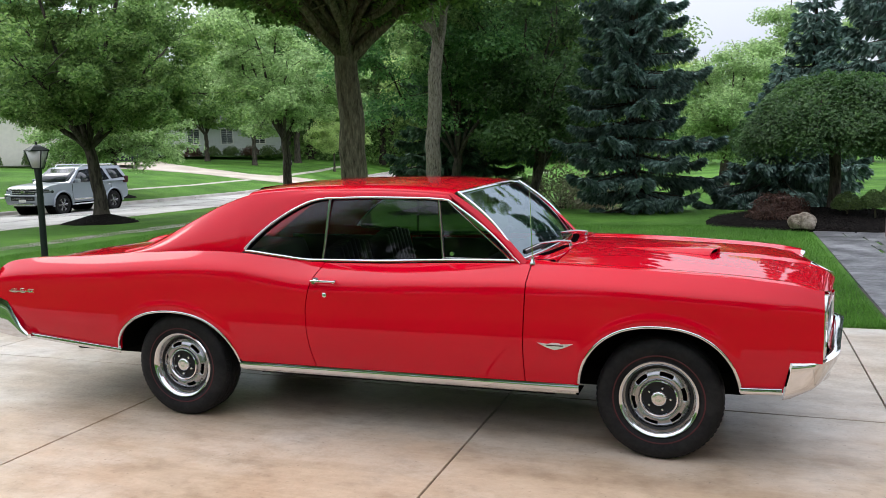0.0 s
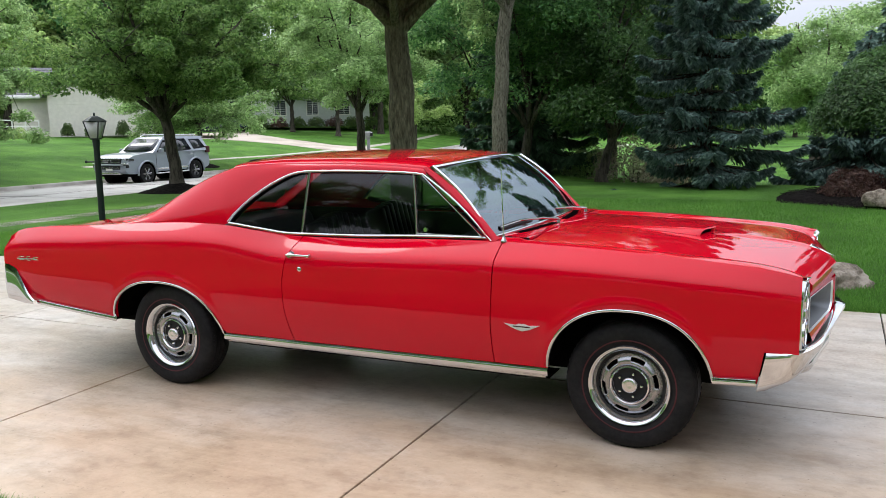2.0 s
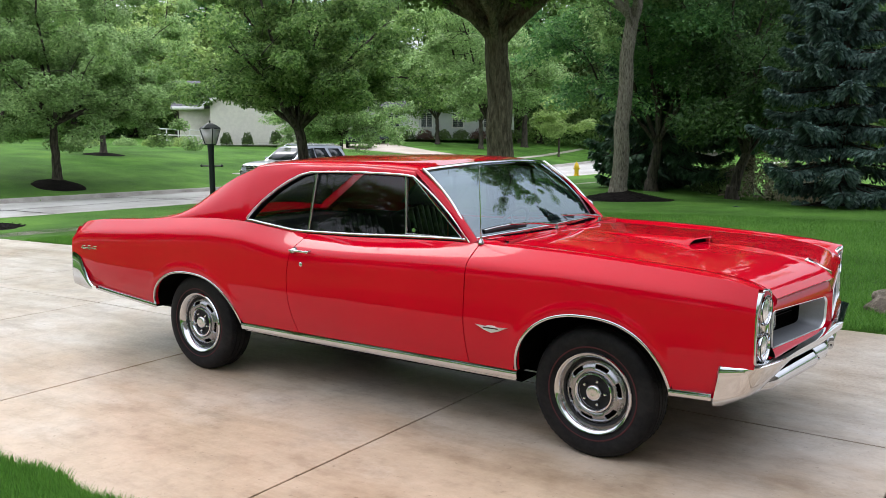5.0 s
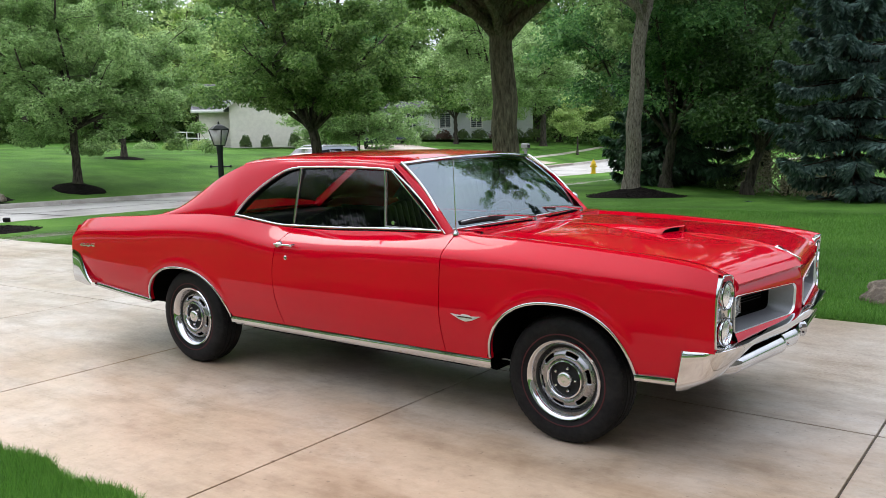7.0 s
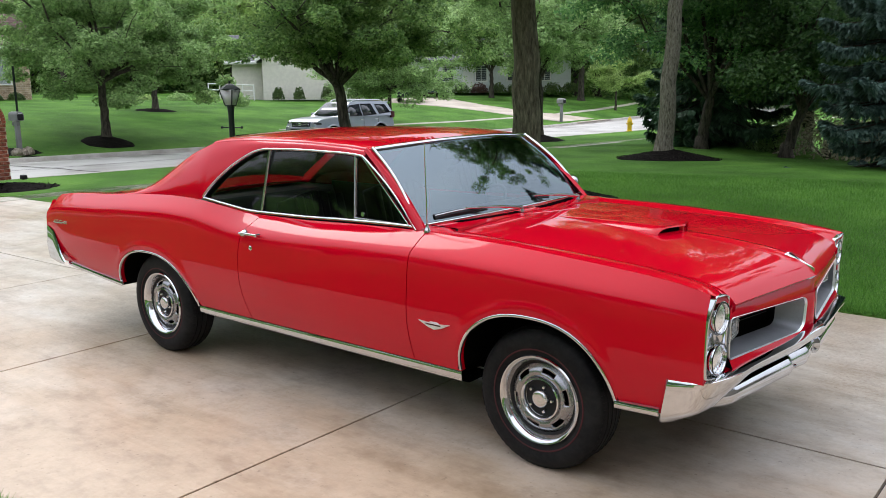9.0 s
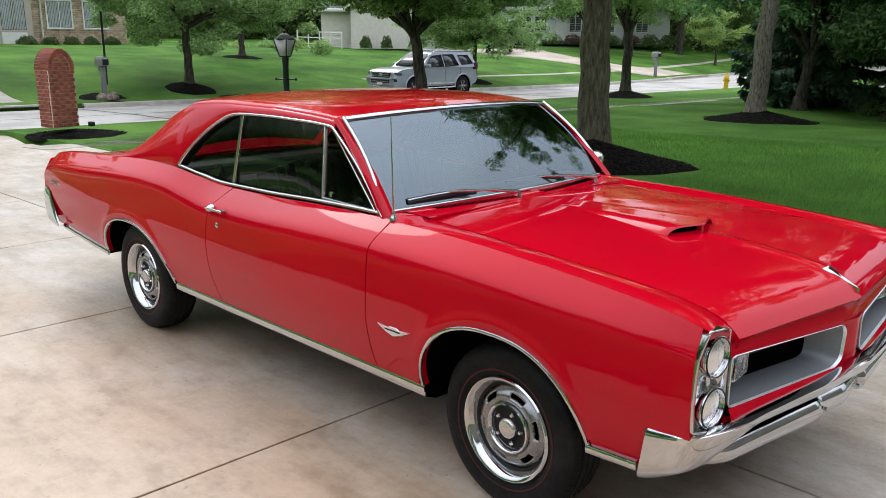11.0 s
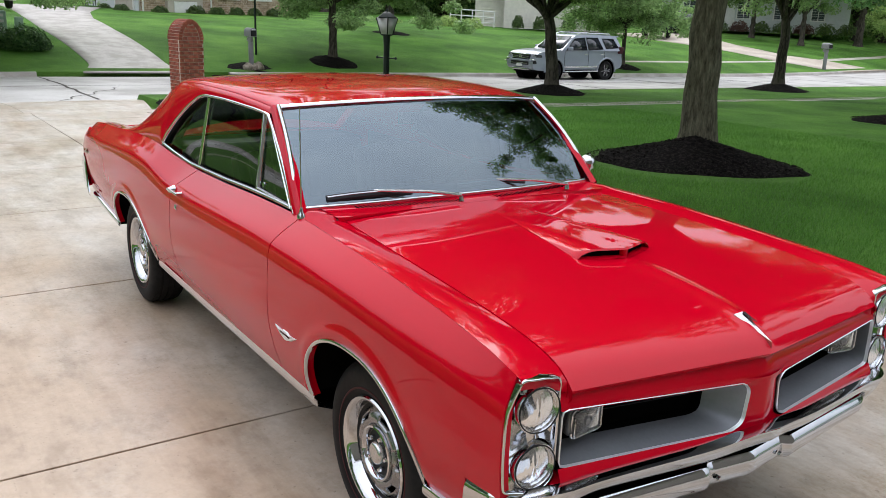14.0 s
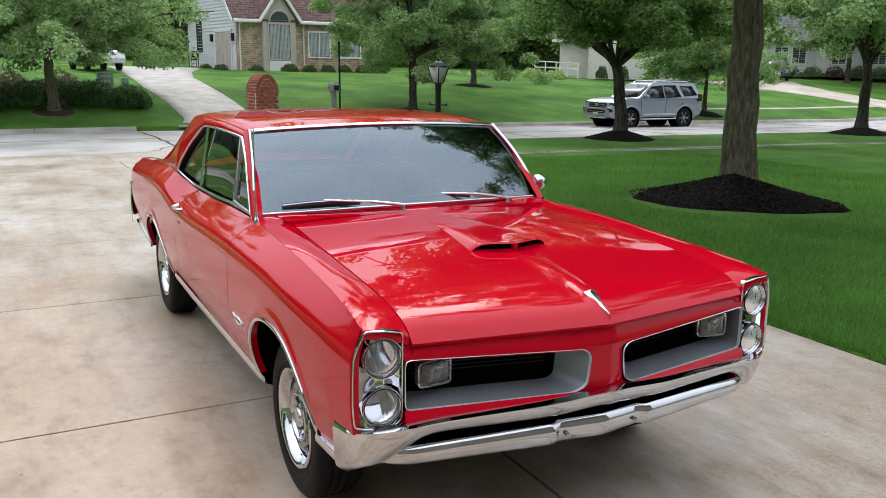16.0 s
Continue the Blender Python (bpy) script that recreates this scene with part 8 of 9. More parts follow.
def window(parent, p, t, w, z0, z1, frame_mat=TRIM_WHITE, curtain=False, name="window", bars=1):
    """A window at plan point p (its middle) on a wall running along t."""
    t = np.array(t, float) / np.linalg.norm(t)
    nrm = np.array([t[1], -t[0]])
    ang = math.degrees(math.atan2(t[1], t[0]))
    m = pose(p[0] + nrm[0] * 0.02, p[1] + nrm[1] * 0.02, z0, 0, 0, ang)
    h = z1 - z0
    wdw = part(name, box_bm(-w / 2, w / 2, -0.02, 0.01, 0, h), PANE, parent, "dark window pane", False)
    wdw.matrix_basis = m
    for x0, x1, a, b in ((-w / 2 - 0.09, w / 2 + 0.09, h, h + 0.1), (-w / 2 - 0.12, w / 2 + 0.12, -0.1, 0), (-w / 2 - 0.09, -w / 2, 0, h), (w / 2, w / 2 + 0.09, 0, h)):
        part("window_frame", box_bm(x0, x1, -0.045, 0.0, a, b, 0.008), frame_mat, wdw, smooth=False)
    for k in range(bars):
        x = -w / 2 + w * (k + 1) / (bars + 1)
        part("glazing_bar", box_bm(x - 0.025, x + 0.025, -0.035, 0.0, 0, h), frame_mat, wdw, smooth=False)
    if curtain:
        for s in (-1, 1):
            g = [[(s * (0.06 + (w / 2 - 0.1) * q), -0.024 - 0.006 * math.sin(q * 40), zz) for zz in (0.02, h - 0.02)] for q in np.linspace(0.0, 1, 30)]
            sheet("curtain", g, CURTAIN, wdw, "pale drawn curtain")
    return wdw


def roof_slope(name, parent, e0, e1, r1, r0, material, thick=0.12, courses=14):
    """A roof slope of lapped shingle courses between an eave e0-e1 and a ridge r0-r1."""
    e0, e1, r0, r1 = (np.array(v, float) for v in (e0, e1, r0, r1))
    n = np.cross(e1 - e0, r0 - e0)
    n /= np.linalg.norm(n)
    if n[2] < 0:
        n = -n
    v, f = [], []
    for k in range(courses):
        a, b = k / courses, (k + 1.15) / courses
        b = min(b, 1.0)
        q = [e0 + (r0 - e0) * a + n * 0.03, e1 + (r1 - e1) * a + n * 0.03, e1 + (r1 - e1) * b + n * 0.008, e0 + (r0 - e0) * b + n * 0.008]
        c = [q[0] - n * 0.03, q[1] - n * 0.03]
        i = len(v)
        v += q + c
        f += [(i, i + 1, i + 2, i + 3), (i + 4, i + 5, i + 1, i)]
    i = len(v)
    v += [e0 - n * thick, e1 - n * thick, r1 - n * thick, r0 - n * thick, e0, e1, r1, r0]
    f += [(i + 3, i + 2, i + 1, i), (i, i + 1, i + 5, i + 4), (i + 1, i + 2, i + 6, i + 5), (i + 3, i, i + 4, i + 7)]
    return tagged(put(name, mesh_from(name, v, f, False), material, parent), kind="stuff")


def build_brick_house():
    """Tan brick house with a steep shingle roof, a sided gable end and an arched window."""
    hs = thing("brick_house", "tan brick house with brown roof and tall arched window", "house")
    hs.matrix_basis = BRICK_HOUSE
    # local x runs along the brick front, local -y faces the street, the gable end faces local -x
    wall_siding("gable_wall", hs, (0, 8.4), (0, 0), -0.2, 2.9, SIDING_GREY, 0.2, 5.0)
    window(hs, (0, 6.2), (0, -1), 0.8, 1.2, 3.0, BLACK, name="window")
    window(hs, (0, 4.9), (0, -1), 0.8, 5.2, 6.2, BLACK, name="window")
    gd = part("garage_door", box_bm(-0.06, 0.0, 0.75, 3.3, -0.1, 2.3, 0.01), TRIM_TAN, hs, "beige panelled garage door", False)
    for r in range(4):
        for c in range(4):
            part("door_panel", box_bm(-0.08, -0.055, 0.84 + 0.61 * c, 1.38 + 0.61 * c, 0.0 + 0.57 * r, 0.48 + 0.57 * r, 0.01), TRIM_TAN, gd, smooth=False)
    for y0, y1, z0, z1 in ((0.6, 0.75, -0.1, 2.45), (3.3, 3.45, -0.1, 2.45), (0.6, 3.45, 2.31, 2.46)):
        part("garage_trim", box_bm(-0.09, 0.0, y0, y1, z0, z1, 0.005), TRIM_WHITE, hs, smooth=False)
    for y in (0.35, 3.85):
        part("wall_lantern", box_bm(-0.2, -0.02, y - 0.1, y + 0.1, 1.75, 2.2, 0.03), BLACK, hs, "black wall lantern")
    bm = bmesh.new()
    rng = random.Random(2)
    def bricks(x0, x1, z0, z1, y):
        z = z0
        row = 0
        while z < z1:
            x = x0 - (0.12 if row % 2 else 0)
            while x < x1:
                a, b = max(x, x0), min(x + 0.32, x1)
                if b - a > 0.06:
                    o = rng.uniform(0, 0.008)
                    vs = [bm.verts.new(p) for p in ((a + 0.008, y - o, z + 0.008), (b - 0.008, y - o, z + 0.008), (b - 0.008, y - o, min(z + 0.115, z1)), (a + 0.008, y - o, min(z + 0.115, z1)))]
                    bm.faces.new(vs)
                x += 0.32
            z += 0.125
            row += 1
    part("front_wall", box_bm(0.02, 9.6, -0.05, 1.5, -0.3, 3.1), MORTAR, hs, smooth=False)
    bricks(0.03, 1.5, -0.2, 3.1, -0.062)
    bricks(3.6, 9.6, -0.2, 3.1, -0.062)
    tagged(part("bricks", bm, TAN_BRICK, hs, smooth=False), kind="stuff")
    part("bay_wall", box_bm(1.5, 3.65, -0.4, 0.5, -0.3, 3.1), TRIM_TAN, hs, "grey-tan stucco bay", False)
    gb = bmesh.new()
    gb.faces.new([gb.verts.new(p) for p in ((1.5, -0.4, 3.1), (3.65, -0.4, 3.1), (2.575, -0.4, 4.6))])
    part("bay_gable", gb, TRIM_TAN, hs, smooth=False)
    cx = 2.575
    window(hs, (cx, -0.405), (1, 0), 1.35, 0.75, 2.75, TRIM_TAN, True, "window")
    part("window_panel", box_bm(cx - 0.7, cx + 0.7, -0.46, -0.4, 0.0, 0.62, 0.01), TRIM_WHITE, hs, "white panel under the window", False)
    fan = bmesh.new()
    pts = [(cx + 0.66 * math.cos(a), -0.435, 2.9 + 0.66 * math.sin(a)) for a in np.linspace(0, math.pi, 17)]
    fan.faces.new([fan.verts.new(p) for p in pts])
    bmesh.ops.recalc_face_normals(fan, faces=fan.faces)
    part("fanlight", fan, PANE, hs, "dark half-round window", False)
    strip("fanlight_frame", [(p[0], -0.43, p[2]) for p in pts], 0.12, 0.06, TRIM_TAN, hs, side=(0, -1, 0))
    window(hs, (5.4, -0.065), (1, 0), 1.4, 0.9, 2.35, TRIM_WHITE, True, "window")
    window(hs, (7.6, -0.065), (1, 0), 1.4, 0.9, 2.35, TRIM_WHITE, True, "window")
    # roofs
    roof_slope("roof", hs, (-0.35, -0.45, 2.95), (10.2, -0.45, 2.95), (10.2, 4.2, 8.0), (-0.35, 4.2, 8.0), SHINGLE, courses=34)
    roof_slope("roof", hs, (-0.35, 8.85, 2.95), (10.2, 8.85, 2.95), (10.2, 4.2, 8.0), (-0.35, 4.2, 8.0), SHINGLE, courses=20)
    roof_slope("roof", hs, (1.25, -0.62, 2.95), (1.25, 2.0, 2.95), (cx, 2.0, 4.85), (cx, -0.62, 4.85), SHINGLE, courses=14)
    roof_slope("roof", hs, (3.9, -0.62, 2.95), (3.9, 2.0, 2.95), (cx, 2.0, 4.85), (cx, -0.62, 4.85), SHINGLE, courses=14)
    for a, b, sd in (((1.2, -0.66, 2.88), (cx, -0.66, 4.82), (0, -1, 0)), ((3.95, -0.66, 2.88), (cx, -0.66, 4.82), (0, -1, 0)), ((-0.35, -0.5, 2.9), (1.3, -0.5, 2.9), (0, -1, 0)), ((3.9, -0.5, 2.9), (10.2, -0.5, 2.9), (0, -1, 0)),
                     ((-0.4, -0.45, 2.85), (-0.4, 4.2, 7.9), (-1, 0, 0)), ((-0.4, 8.85, 2.85), (-0.4, 4.2, 7.9), (-1, 0, 0))):
        strip("fascia_board", [np.array(a) + (np.array(b) - np.array(a)) * k for k in np.linspace(0, 1, 4)], 0.2, 0.05, TRIM_WHITE, hs, side=sd)
    for x in (0.15, 4.3):
        tube("downpipe", [(x, -0.4, 2.9), (x, -0.15, 2.65), (x, -0.15, -0.2)], 0.05, TRIM_WHITE, hs, seg=6)
    part("rear_block", box_bm(0.1, 9.5, 0.2, 8.3, -0.3, 2.9), SIDING_GREY, hs, smooth=False)
    return hs


BRICK_HOUSE = pose(-46.9, 10.85, 1.25, 0, 0, 98)
build_brick_house()
for k, (lx, r) in enumerate(((0.75, 0.42), (2.9, 0.5), (4.2, 0.45), (5.5, 0.45), (6.7, 0.45), (8.0, 0.45))):
    m = BRICK_HOUSE @ Vector((lx, -1.0, -0.12))
    shrub("foundation_shrub", "clipped round evergreen shrub before the house", (m.x, m.y, m.z), (r, r, r), 900, 0.10, BOX_LEAF, 100 + k, "foundation shrubs")
mc = BRICK_HOUSE @ Vector((-0.9, 5.0, 0))
for k, (lx, ly) in enumerate(((-1.0, 0.1), (-0.9, 2.9))):
    m = BRICK_HOUSE @ Vector((lx, ly, -0.1))
    shrub("foundation_shrub", "clipped round evergreen shrub before the house", (m.x, m.y, m.z), (0.42, 0.42, 0.42), 900, 0.10, BOX_LEAF, 115 + k, "foundation shrubs")
chair = thing("garden_chair", "black metal garden chair by the garage", "chair", (mc.x, mc.y, float(level(mc.x, mc.y)) + 0.02), 60)
part("seat", box_bm(-0.25, 0.25, -0.25, 0.25, 0.42, 0.46, 0.01), BLACK, chair)
bk = part("backrest", box_bm(-0.25, 0.25, 0.22, 0.26, 0.46, 1.0, 0.02), BLACK, chair)
for sx in (-0.22, 0.22):
    for sy in (-0.22, 0.22):
        tube("leg", [(sx, sy, 0.0), (sx, sy, 0.44)], 0.02, BLACK, chair, seg=6)


def build_white_house():
    hs = thing("siding_house", "low cream-sided house with a grey roof", "house", (-41.0, 37.0, 0.9))
    hs.matrix_basis = pose(-40.9, 36.3, 1.1, 0, 0, 49)
    # local x to the right along the front, -y towards the street
    wall_siding("gable_wall", hs, (-3.4, 0), (3.4, 0), -0.2, 2.7, SIDING, 0.17, 2.2)
    wall_siding("wing_wall", hs, (-5.5, 1.5), (-3.4, 1.5), -0.2, 2.4, SIDING, 0.17)
    part("rear_block", box_bm(-5.4, 3.3, 1.6, 8, -0.3, 2.4), SIDING, hs, smooth=False)
    roof_slope("roof", hs, (-3.8, -0.4, 2.5), (-3.8, 9, 2.5), (0, 9, 5.05), (0, -0.4, 5.05), SHINGLE_GREY, courses=18)
    roof_slope("roof", hs, (3.8, -0.4, 2.5), (3.8, 9, 2.5), (0, 9, 5.05), (0, -0.4, 5.05), SHINGLE_GREY, courses=18)
    roof_slope("roof", hs, (-6.0, 1.0, 2.4), (-3.0, 1.0, 2.4), (-3.0, 5.0, 4.4), (-6.0, 5.0, 4.4), SHINGLE_GREY, courses=18)
    for a, b in (((-3.85, -0.45, 2.42), (0, -0.45, 4.98)), ((3.85, -0.45, 2.42), (0, -0.45, 4.98)), ((-6.0, 0.95, 2.33), (-3.8, 0.95, 2.33))):
        strip("fascia_board", [np.array(a) + (np.array(b) - np.array(a)) * k for k in np.linspace(0, 1, 4)], 0.22, 0.05, TRIM_WHITE, hs, side=(0, -1, 0))
    part("corner_board", box_bm(3.32, 3.5, -0.05, 0.05, -0.2, 2.6), TRIM_WHITE, hs, smooth=False)
    rl = thing("porch_rail", "white porch railing", "railing")
    rl.parent = hs
    del rl["category"]
    for z in (0.15, 0.55, 0.95):
        tube("rail", [(-7.0, -0.2, z), (-4.0, -0.6, z * 0.9 - 0.05)], 0.04, TRIM_WHITE, rl, seg=6)
    for k in range(5):
        q = k / 4
        tube("rail_post", [(-7.0 + 3.0 * q, -0.2 - 0.4 * q, -0.3), (-7.0 + 3.0 * q, -0.2 - 0.4 * q, 1.0 - 0.15 * q)], 0.045, TRIM_WHITE, rl, seg=6)
    return hs


build_white_house()
for k, (lx, ly, r, h) in enumerate(((-2.4, -1.0, 0.36, 0.75), (-1.0, -1.0, 0.36, 0.75), (0.9, -1.0, 0.42, 0.85), (3.0, -1.2, 0.75, 1.0))):
    m = pose(-40.9, 36.3, 1.1, 0, 0, 49) @ Vector((lx, ly, -0.15))
    shrub("foundation_shrub", "clipped upright shrub before the siding house", (m.x, m.y, m.z), (r, r, h), 900, 0.09, BOX_LEAF, 120 + k, "foundation shrubs")
for k, (lx, ly) in enumerate(((-10.5, -3.0), (-8.6, -3.2), (-6.8, -3.4), (-12.2, -2.8), (-5.2, -3.0))):
    m = pose(-40.9, 36.3, 1.1, 0, 0, 49) @ Vector((lx, ly, -0.3))
    shrub("flower_bed_shrub", "loose mixed shrub in a front garden bed", (m.x, m.y, m.z), (0.8, 0.7, 0.55 + 0.1 * (k % 3)), 700, 0.11, LEAF_MID if k % 2 else LEAF_LIGHT, 130 + k, "garden bed shrubs")


def build_grey_house():
    hs = thing("far_house", "pale siding house behind trees at the street bend", "house", (-40, 62, 1.6))
    hs.matrix_basis = pose(-43.5, 61.5, 1.35, 0, 0, 45)
    wall_siding("front_wall", hs, (-8, 0), (7, 0), -0.3, 2.7, SIDING_GREY, 0.2)
    part("rear_block", box_bm(-8, 7, 0.1, 8, -0.3, 2.7), SIDING_GREY, hs, smooth=False)
    roof_slope("roof", hs, (-8.6, -0.5, 2.65), (7.6, -0.5, 2.65), (7.6, 4, 5.2), (-8.6, 4, 5.2), SHINGLE_GREY, courses=18)
    for x in (-6, -4.6, -1.5, 1.5, 4.5):
        window(hs, (x, 0), (1, 0), 1.0, 0.8, 2.1, TRIM_WHITE, name="window")
    part("front_door", box_bm(-3.2, -2.2, -0.06, 0.0, -0.2, 2.0, 0.01), TRIM_WHITE, hs, smooth=False)
    return hs


build_grey_house()
for k in range(9):
    m = pose(-43.5, 61.5, 1.35, 0, 0, 45) @ Vector((-7 + 1.7 * k, -1.6, -0.3))
    shrub("hedge_shrub", "dark clipped hedge shrub before the far house", (m.x, m.y, m.z), (0.85, 0.7, 0.8), 600, 0.13, BOX_LEAF if k % 3 else LEAF_RED, 150 + k, "hedge shrubs")


# driveways across the street
def ribbon(name, label, left, right, material, lift=0.03):
    a, b = np.array(left, float), np.array(right, float)
    n = 40
    t = np.linspace(0, len(a) - 1, n)
    ia = np.stack([np.interp(t, range(len(a)), a[:, k]) for k in (0, 1)], -1)
    ib = np.stack([np.interp(t, range(len(b)), b[:, k]) for k in (0, 1)], -1)
    g = []
    for p, q in zip(ia, ib):
        g.append([(*(p + (q - p) * w), float(level(*(p + (q - p) * w))) + lift) for w in np.linspace(0, 1, 7)])
    ob = sheet(name, g, material, thick=0.05)
    if ob.data.polygons[0].normal.z < 0:
        ob.data.flip_normals()
    return tagged(ob, label, "driveway", kind="structure")


ribbon("far_driveway", "pale concrete driveway to the brick house", [(ROAD_FAR + 0.1, 3.3), (-26, 3.8), (-29, 3.7), (-33.4, 3.5), (-38, 3.6), (-43, 3.8), (-50, 3.8)], [(ROAD_FAR + 0.1, 6.8), (-26, 6.3), (-29, 6.3), (-33.4, 6.3), (-38, 6.5), (-43, 7.4), (-50, 9.5)], KERB)
ribbon("far_driveway", "tan curving driveway to the siding house", [(-25.1, 45.0), (-26.6, 43.9), (-28.2, 42.5), (-30.5, 42.1), (-32.5, 41.7), (-37, 40.5), (-41, 41.5)], [(-25.7, 50.5), (-26.8, 49.4), (-28.4, 48.0), (-29.9, 46.0), (-34, 46.5), (-38, 48.6), (-43, 53)], TAN_DRIVE)
ribbon("far_walk", "narrow pale walk along the far verge", [(-28.3, 48.2), (-29.75, 56.3), (-32.1, 65.7), (-34.6, 74)], [(-28.8, 48.0), (-30.3, 56.3), (-32.7, 65.7), (-35.2, 74)], WALK, 0.02)
ribbon("far_walk", "narrow pale walk along the far verge", [(-27.3, 22.0), (-27.3, 28.0), (-27.4, 36.0), (-27.75, 42.8)], [(-27.62, 22.0), (-27.62, 28.0), (-27.72, 36.0), (-28.1, 42.6)], WALK, 0.02)
c1, c2 = Vector((-37.8, 42.8, 0)), Vector((-42.6, 50.8, 0))
build_far_car("parked_car", "dark sedan on a driveway across the street", (c1.x, c1.y, float(level(c1.x, c1.y)) + 0.03), 130, DARK_PAINT)
build_far_car("parked_car", "blue car on a driveway across the street", (c2.x, c2.y, float(level(c2.x, c2.y)) + 0.03), 140, BLUE_PAINT)
build_far_car("parked_car", "white car half hidden by leaves on a driveway", (-43.0, 2.6, float(level(-43.0, 2.6)) + 0.03), 10, WHITE_PAINT_CAR)

# planting beside the far driveway
for k, (sx, sy, r, h, mt) in enumerate(((-28.4, -2.2, 1.0, 0.8, LEAF_DEEP), (-28.6, -0.6, 1.0, 0.85, LEAF_DEEP), (-28.6, 1.0, 0.9, 0.8, LEAF_DEEP), (-28.2, 2.3, 0.75, 0.7, LEAF_DEEP), (-29.4, -1.6, 0.8, 1.1, PALE_LEAF), (-29.6, 0.2, 0.7, 1.0, PALE_LEAF))):
    shrub("verge_shrub", "dense dark shrub beside the far driveway" if k < 4 else "pale plumed grass behind the shrubs", (sx, sy), (r, r, h), 1500, 0.10, mt, 170 + k, "verge shrubs")
ub = part("utility_box", box_bm(-0.28, 0.28, -0.28, 0.28, 0, 0.95, 0.04), PALE_GREEN)
ub.location = (-30.6, 1.75, float(level(-30.6, 1.75)) - 0.05)
tagged(ub, "pale green utility box among shrubs", "utility box")
for zz in (0.35, 0.6, 0.8):
    part("label_bar", box_bm(0.28, 0.29, -0.18, 0.18, zz - 0.05, zz + 0.05), TRIM_WHITE, ub, "pale label bar", False)
ub = part("utility_post", box_bm(-0.14, 0.14, -0.14, 0.14, 0, 0.7, 0.04), PALE_GREEN)
ub.location = (-31.0, 2.5, float(level(-31.0, 2.5)) - 0.05)
tagged(ub, "small pale green utility post", "utility box")
pole = thing("yard_pole", "thin dark pole on the far lawn", "pole", (-27.8, 10.2, float(level(-27.8, 10.2))))
tube("shaft", [(0, 0, 0), (0, 0, 2.6)], 0.04, IRON, pole, seg=8)
post = thing("house_post", "slim mauve-grey corner post by the path", "post", (4.25, 10.4, float(level(4.25, 10.4))))
tube("shaft", [(0, 0, 0), (0, 0, 5.0)], 0.035, plain("mauve_paint", (0.22, 0.14, 0.15), 0.5), post, seg=10)

# ---- woods behind everything ----
WOODED = surface("wooded_rise", [(0.3, (0.03, 0.065, 0.02)), (0.55, (0.09, 0.17, 0.05)), (0.8, (0.2, 0.31, 0.11))], 0.5, 0.9, spec=0.05, fine=3.0, relief=1.0, depth=0.5)
protos = []
for k, (mt, hgt, r) in enumerate(((LEAF_MID, 13, 5.0), (LEAF, 15, 5.5), (LEAF_LIGHT, 11, 4.6), (LEAF_DARK, 14, 5.2))):
    protos.append(broadleaf("background_tree", "leafy tree in the woods behind the houses", (-70, -60 + 12 * k), 0.3, 2.2, hgt, r, 13000, 0.36, mt, BARK_DARK, 200 + k, (0, 0), 10, 1.25, 8, 1.2, group="background trees"))
rng = random.Random(77)
spots = []
for a in np.arange(-8, 118, 3.6):
    for d in ((86, 102) if a > 6 else (95,)):
        ang = radians(90 + a + rng.uniform(-1.2, 1.2))
        dd = d + rng.uniform(-5, 7)
        spots.append((3 + dd * math.cos(ang), -3 + dd * math.sin(ang)))
for k, (sx, sy) in enumerate(spots):
    near_house = math.hypot(sx + 47, sy - 13) < 9 or math.hypot(sx + 41, sy - 37) < 9 or math.hypot(sx + 43, sy - 62) < 9
    if near_house:
        continue
    c = copy_thing(protos[rng.randrange(4)], pose(sx, sy, float(level(sx, sy)) - 0.2, 0, 0, rng.uniform(0, 360)))
    s = rng.uniform(1.1, 1.55) * (1.0 if math.atan2(-(sx - 3), sy + 3) > 0.1 else 0.62)
    c.scale = (s, s, s)

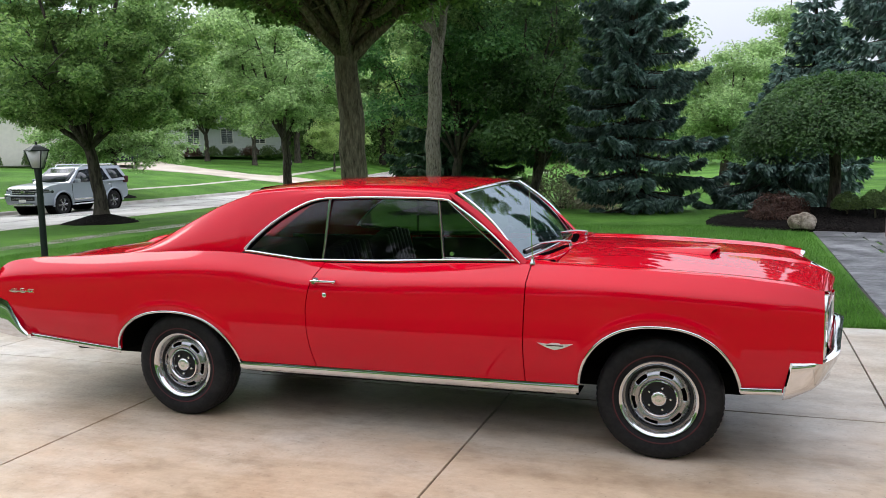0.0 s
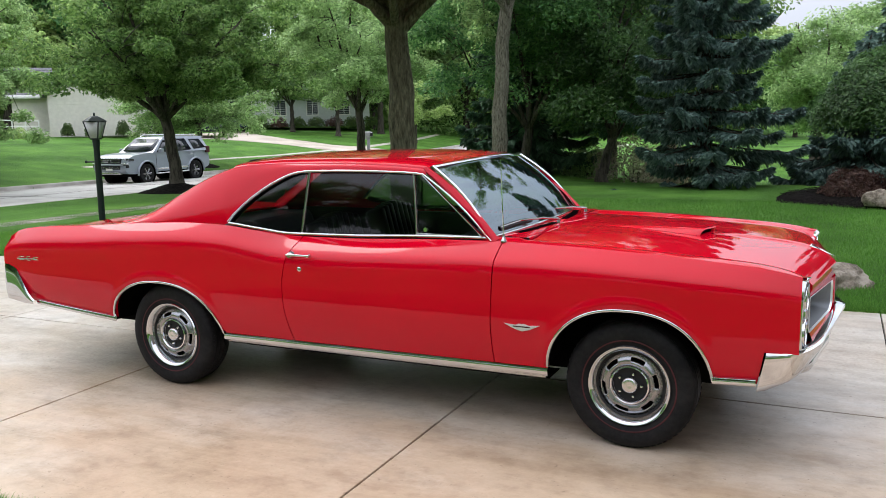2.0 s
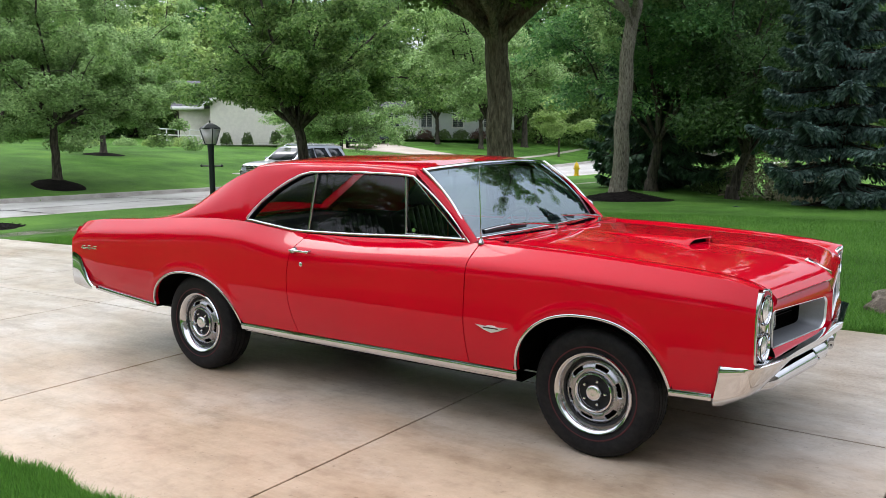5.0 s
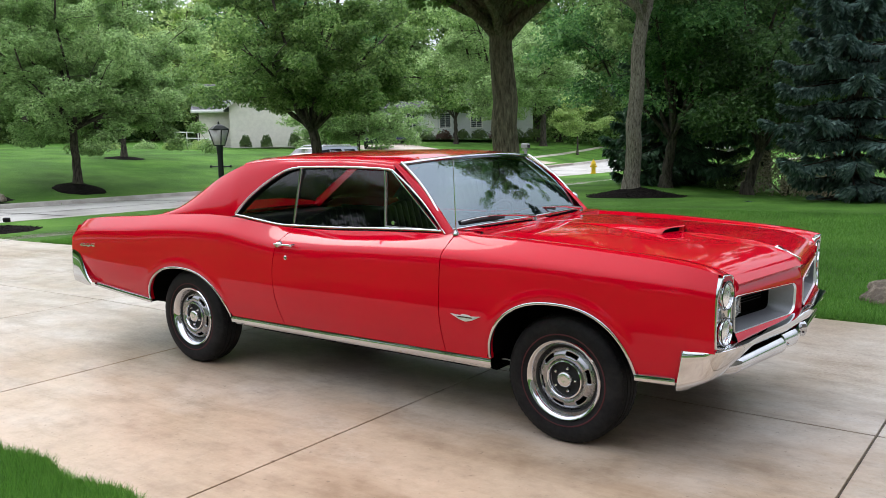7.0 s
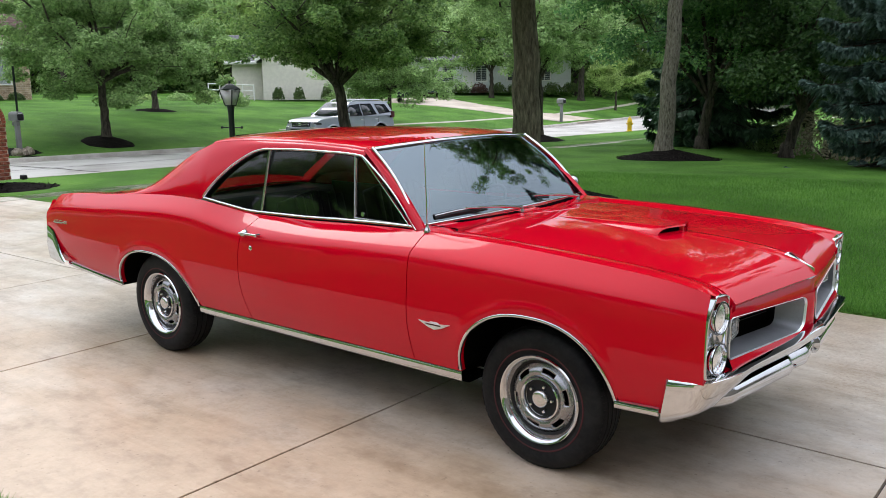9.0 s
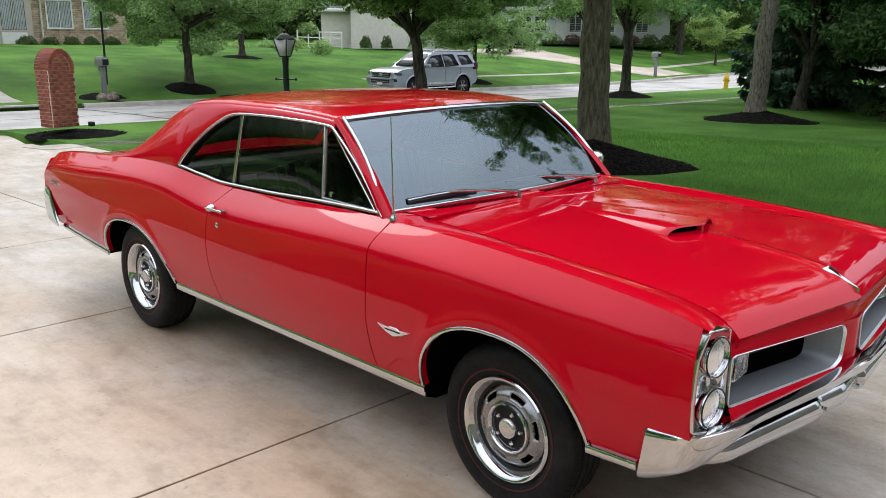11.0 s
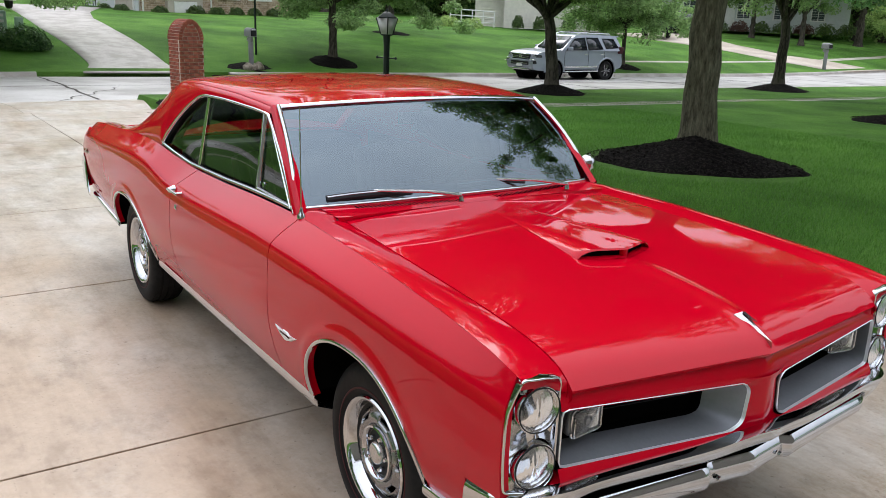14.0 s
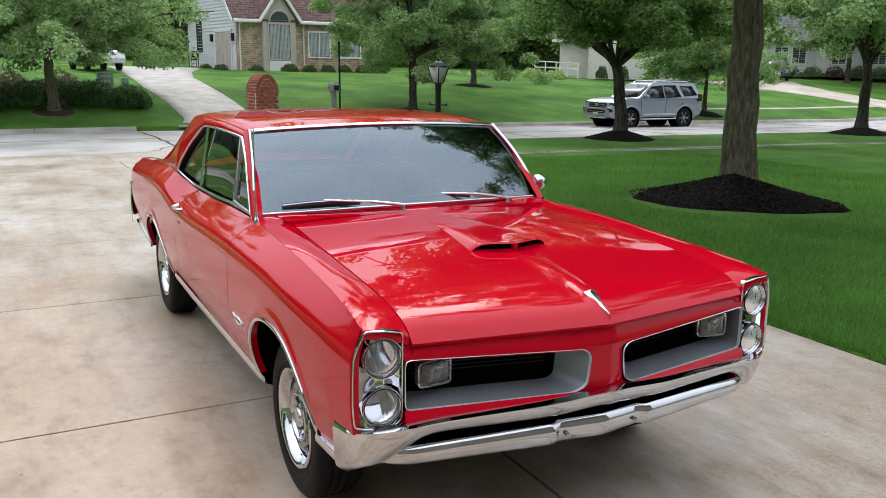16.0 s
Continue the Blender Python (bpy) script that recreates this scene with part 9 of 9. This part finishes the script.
# thicket that closes the view under the far crowns
rng = np.random.default_rng(5)
n = 110000
a = np.radians(90 + rng.uniform(-14, 125, n))
d = rng.uniform(84, 100, n) + np.where(a < 1.65, 34, 0)
tx, ty = 3 + d * np.cos(a), -3 + d * np.sin(a)
h = np.where(a < 1.65, 4.0, 7.0) + 2.5 * np.sin(a * 23) + 1.5 * np.sin(a * 61 + 1)
tz = level(tx, ty) + rng.random(n) ** 0.8 * h
tn = rng.normal(size=(n, 3)) + np.array([0, 0, 0.8])
tn /= np.linalg.norm(tn, axis=1)[:, None]
tl = rng.uniform(0.28, 0.55, n)
tagged(put("far_thicket", leaf_mesh("far_thicket", np.stack([tx, ty, tz], -1), tn, tl, tl * 0.6, rng), LEAF), "dense green thicket far behind the houses", "thicket", kind="stuff")

# wooded rise at the horizon
g = []
for q in np.linspace(78, 216, 140):
    a = radians(q)
    d = 112 if q > 95 else 150
    bx, by = 3 + d * math.cos(a), -3 + d * math.sin(a)
    z0 = float(level(bx, by))
    top = (7.5 if q > 95 else 5.0) + 1.6 * math.sin(q * 0.9) + 1.1 * math.sin(q * 2.3 + 1) + 0.6 * math.sin(q * 5.1)
    g.append([(bx, by, z0 - 2), (bx * 1.01, by * 1.01, z0 + top * 0.5), (bx * 1.03, by * 1.03, z0 + top)])
tagged(sheet("backdrop", g, WOODED), "distant wooded rise behind the houses", "woods", kind="structure")

# unseen house added behind the camera to block light; it shows only as reflections
hw = thing("own_house", "unseen taupe house wall added to block light by the driveway", "house", (7.6, 0, 0), 0)
# dark siding colour chosen to cut the light bounced off the wall
TAUPE = plain("dark_block_siding", (0.20, 0.18, 0.16), 0.6, vary=0.05)
wall_siding("garage_wall", hw, (0, 6.5), (0, -6.5), 0, 5.2, TAUPE, 0.2)
part("house_block", box_bm(0.1, 6, -6.5, 6.5, 0, 5.2), TAUPE, hw, smooth=False)
roof_slope("roof", hw, (-0.5, 7, 5.1), (-0.5, -7, 5.1), (3.5, -7, 8.4), (3.5, 7, 8.4), SHINGLE, courses=18)
# unseen trees added behind the camera for the treeline reflected in the car
for k in range(13):
    c = copy_thing(protos[(3, 1)[k % 2]], pose(-32 + 4.6 * k, -19 - 2.5 * (k % 3), -0.9, 0, 0, 50 * k))
    c.scale = (0.8, 0.8, 0.8)
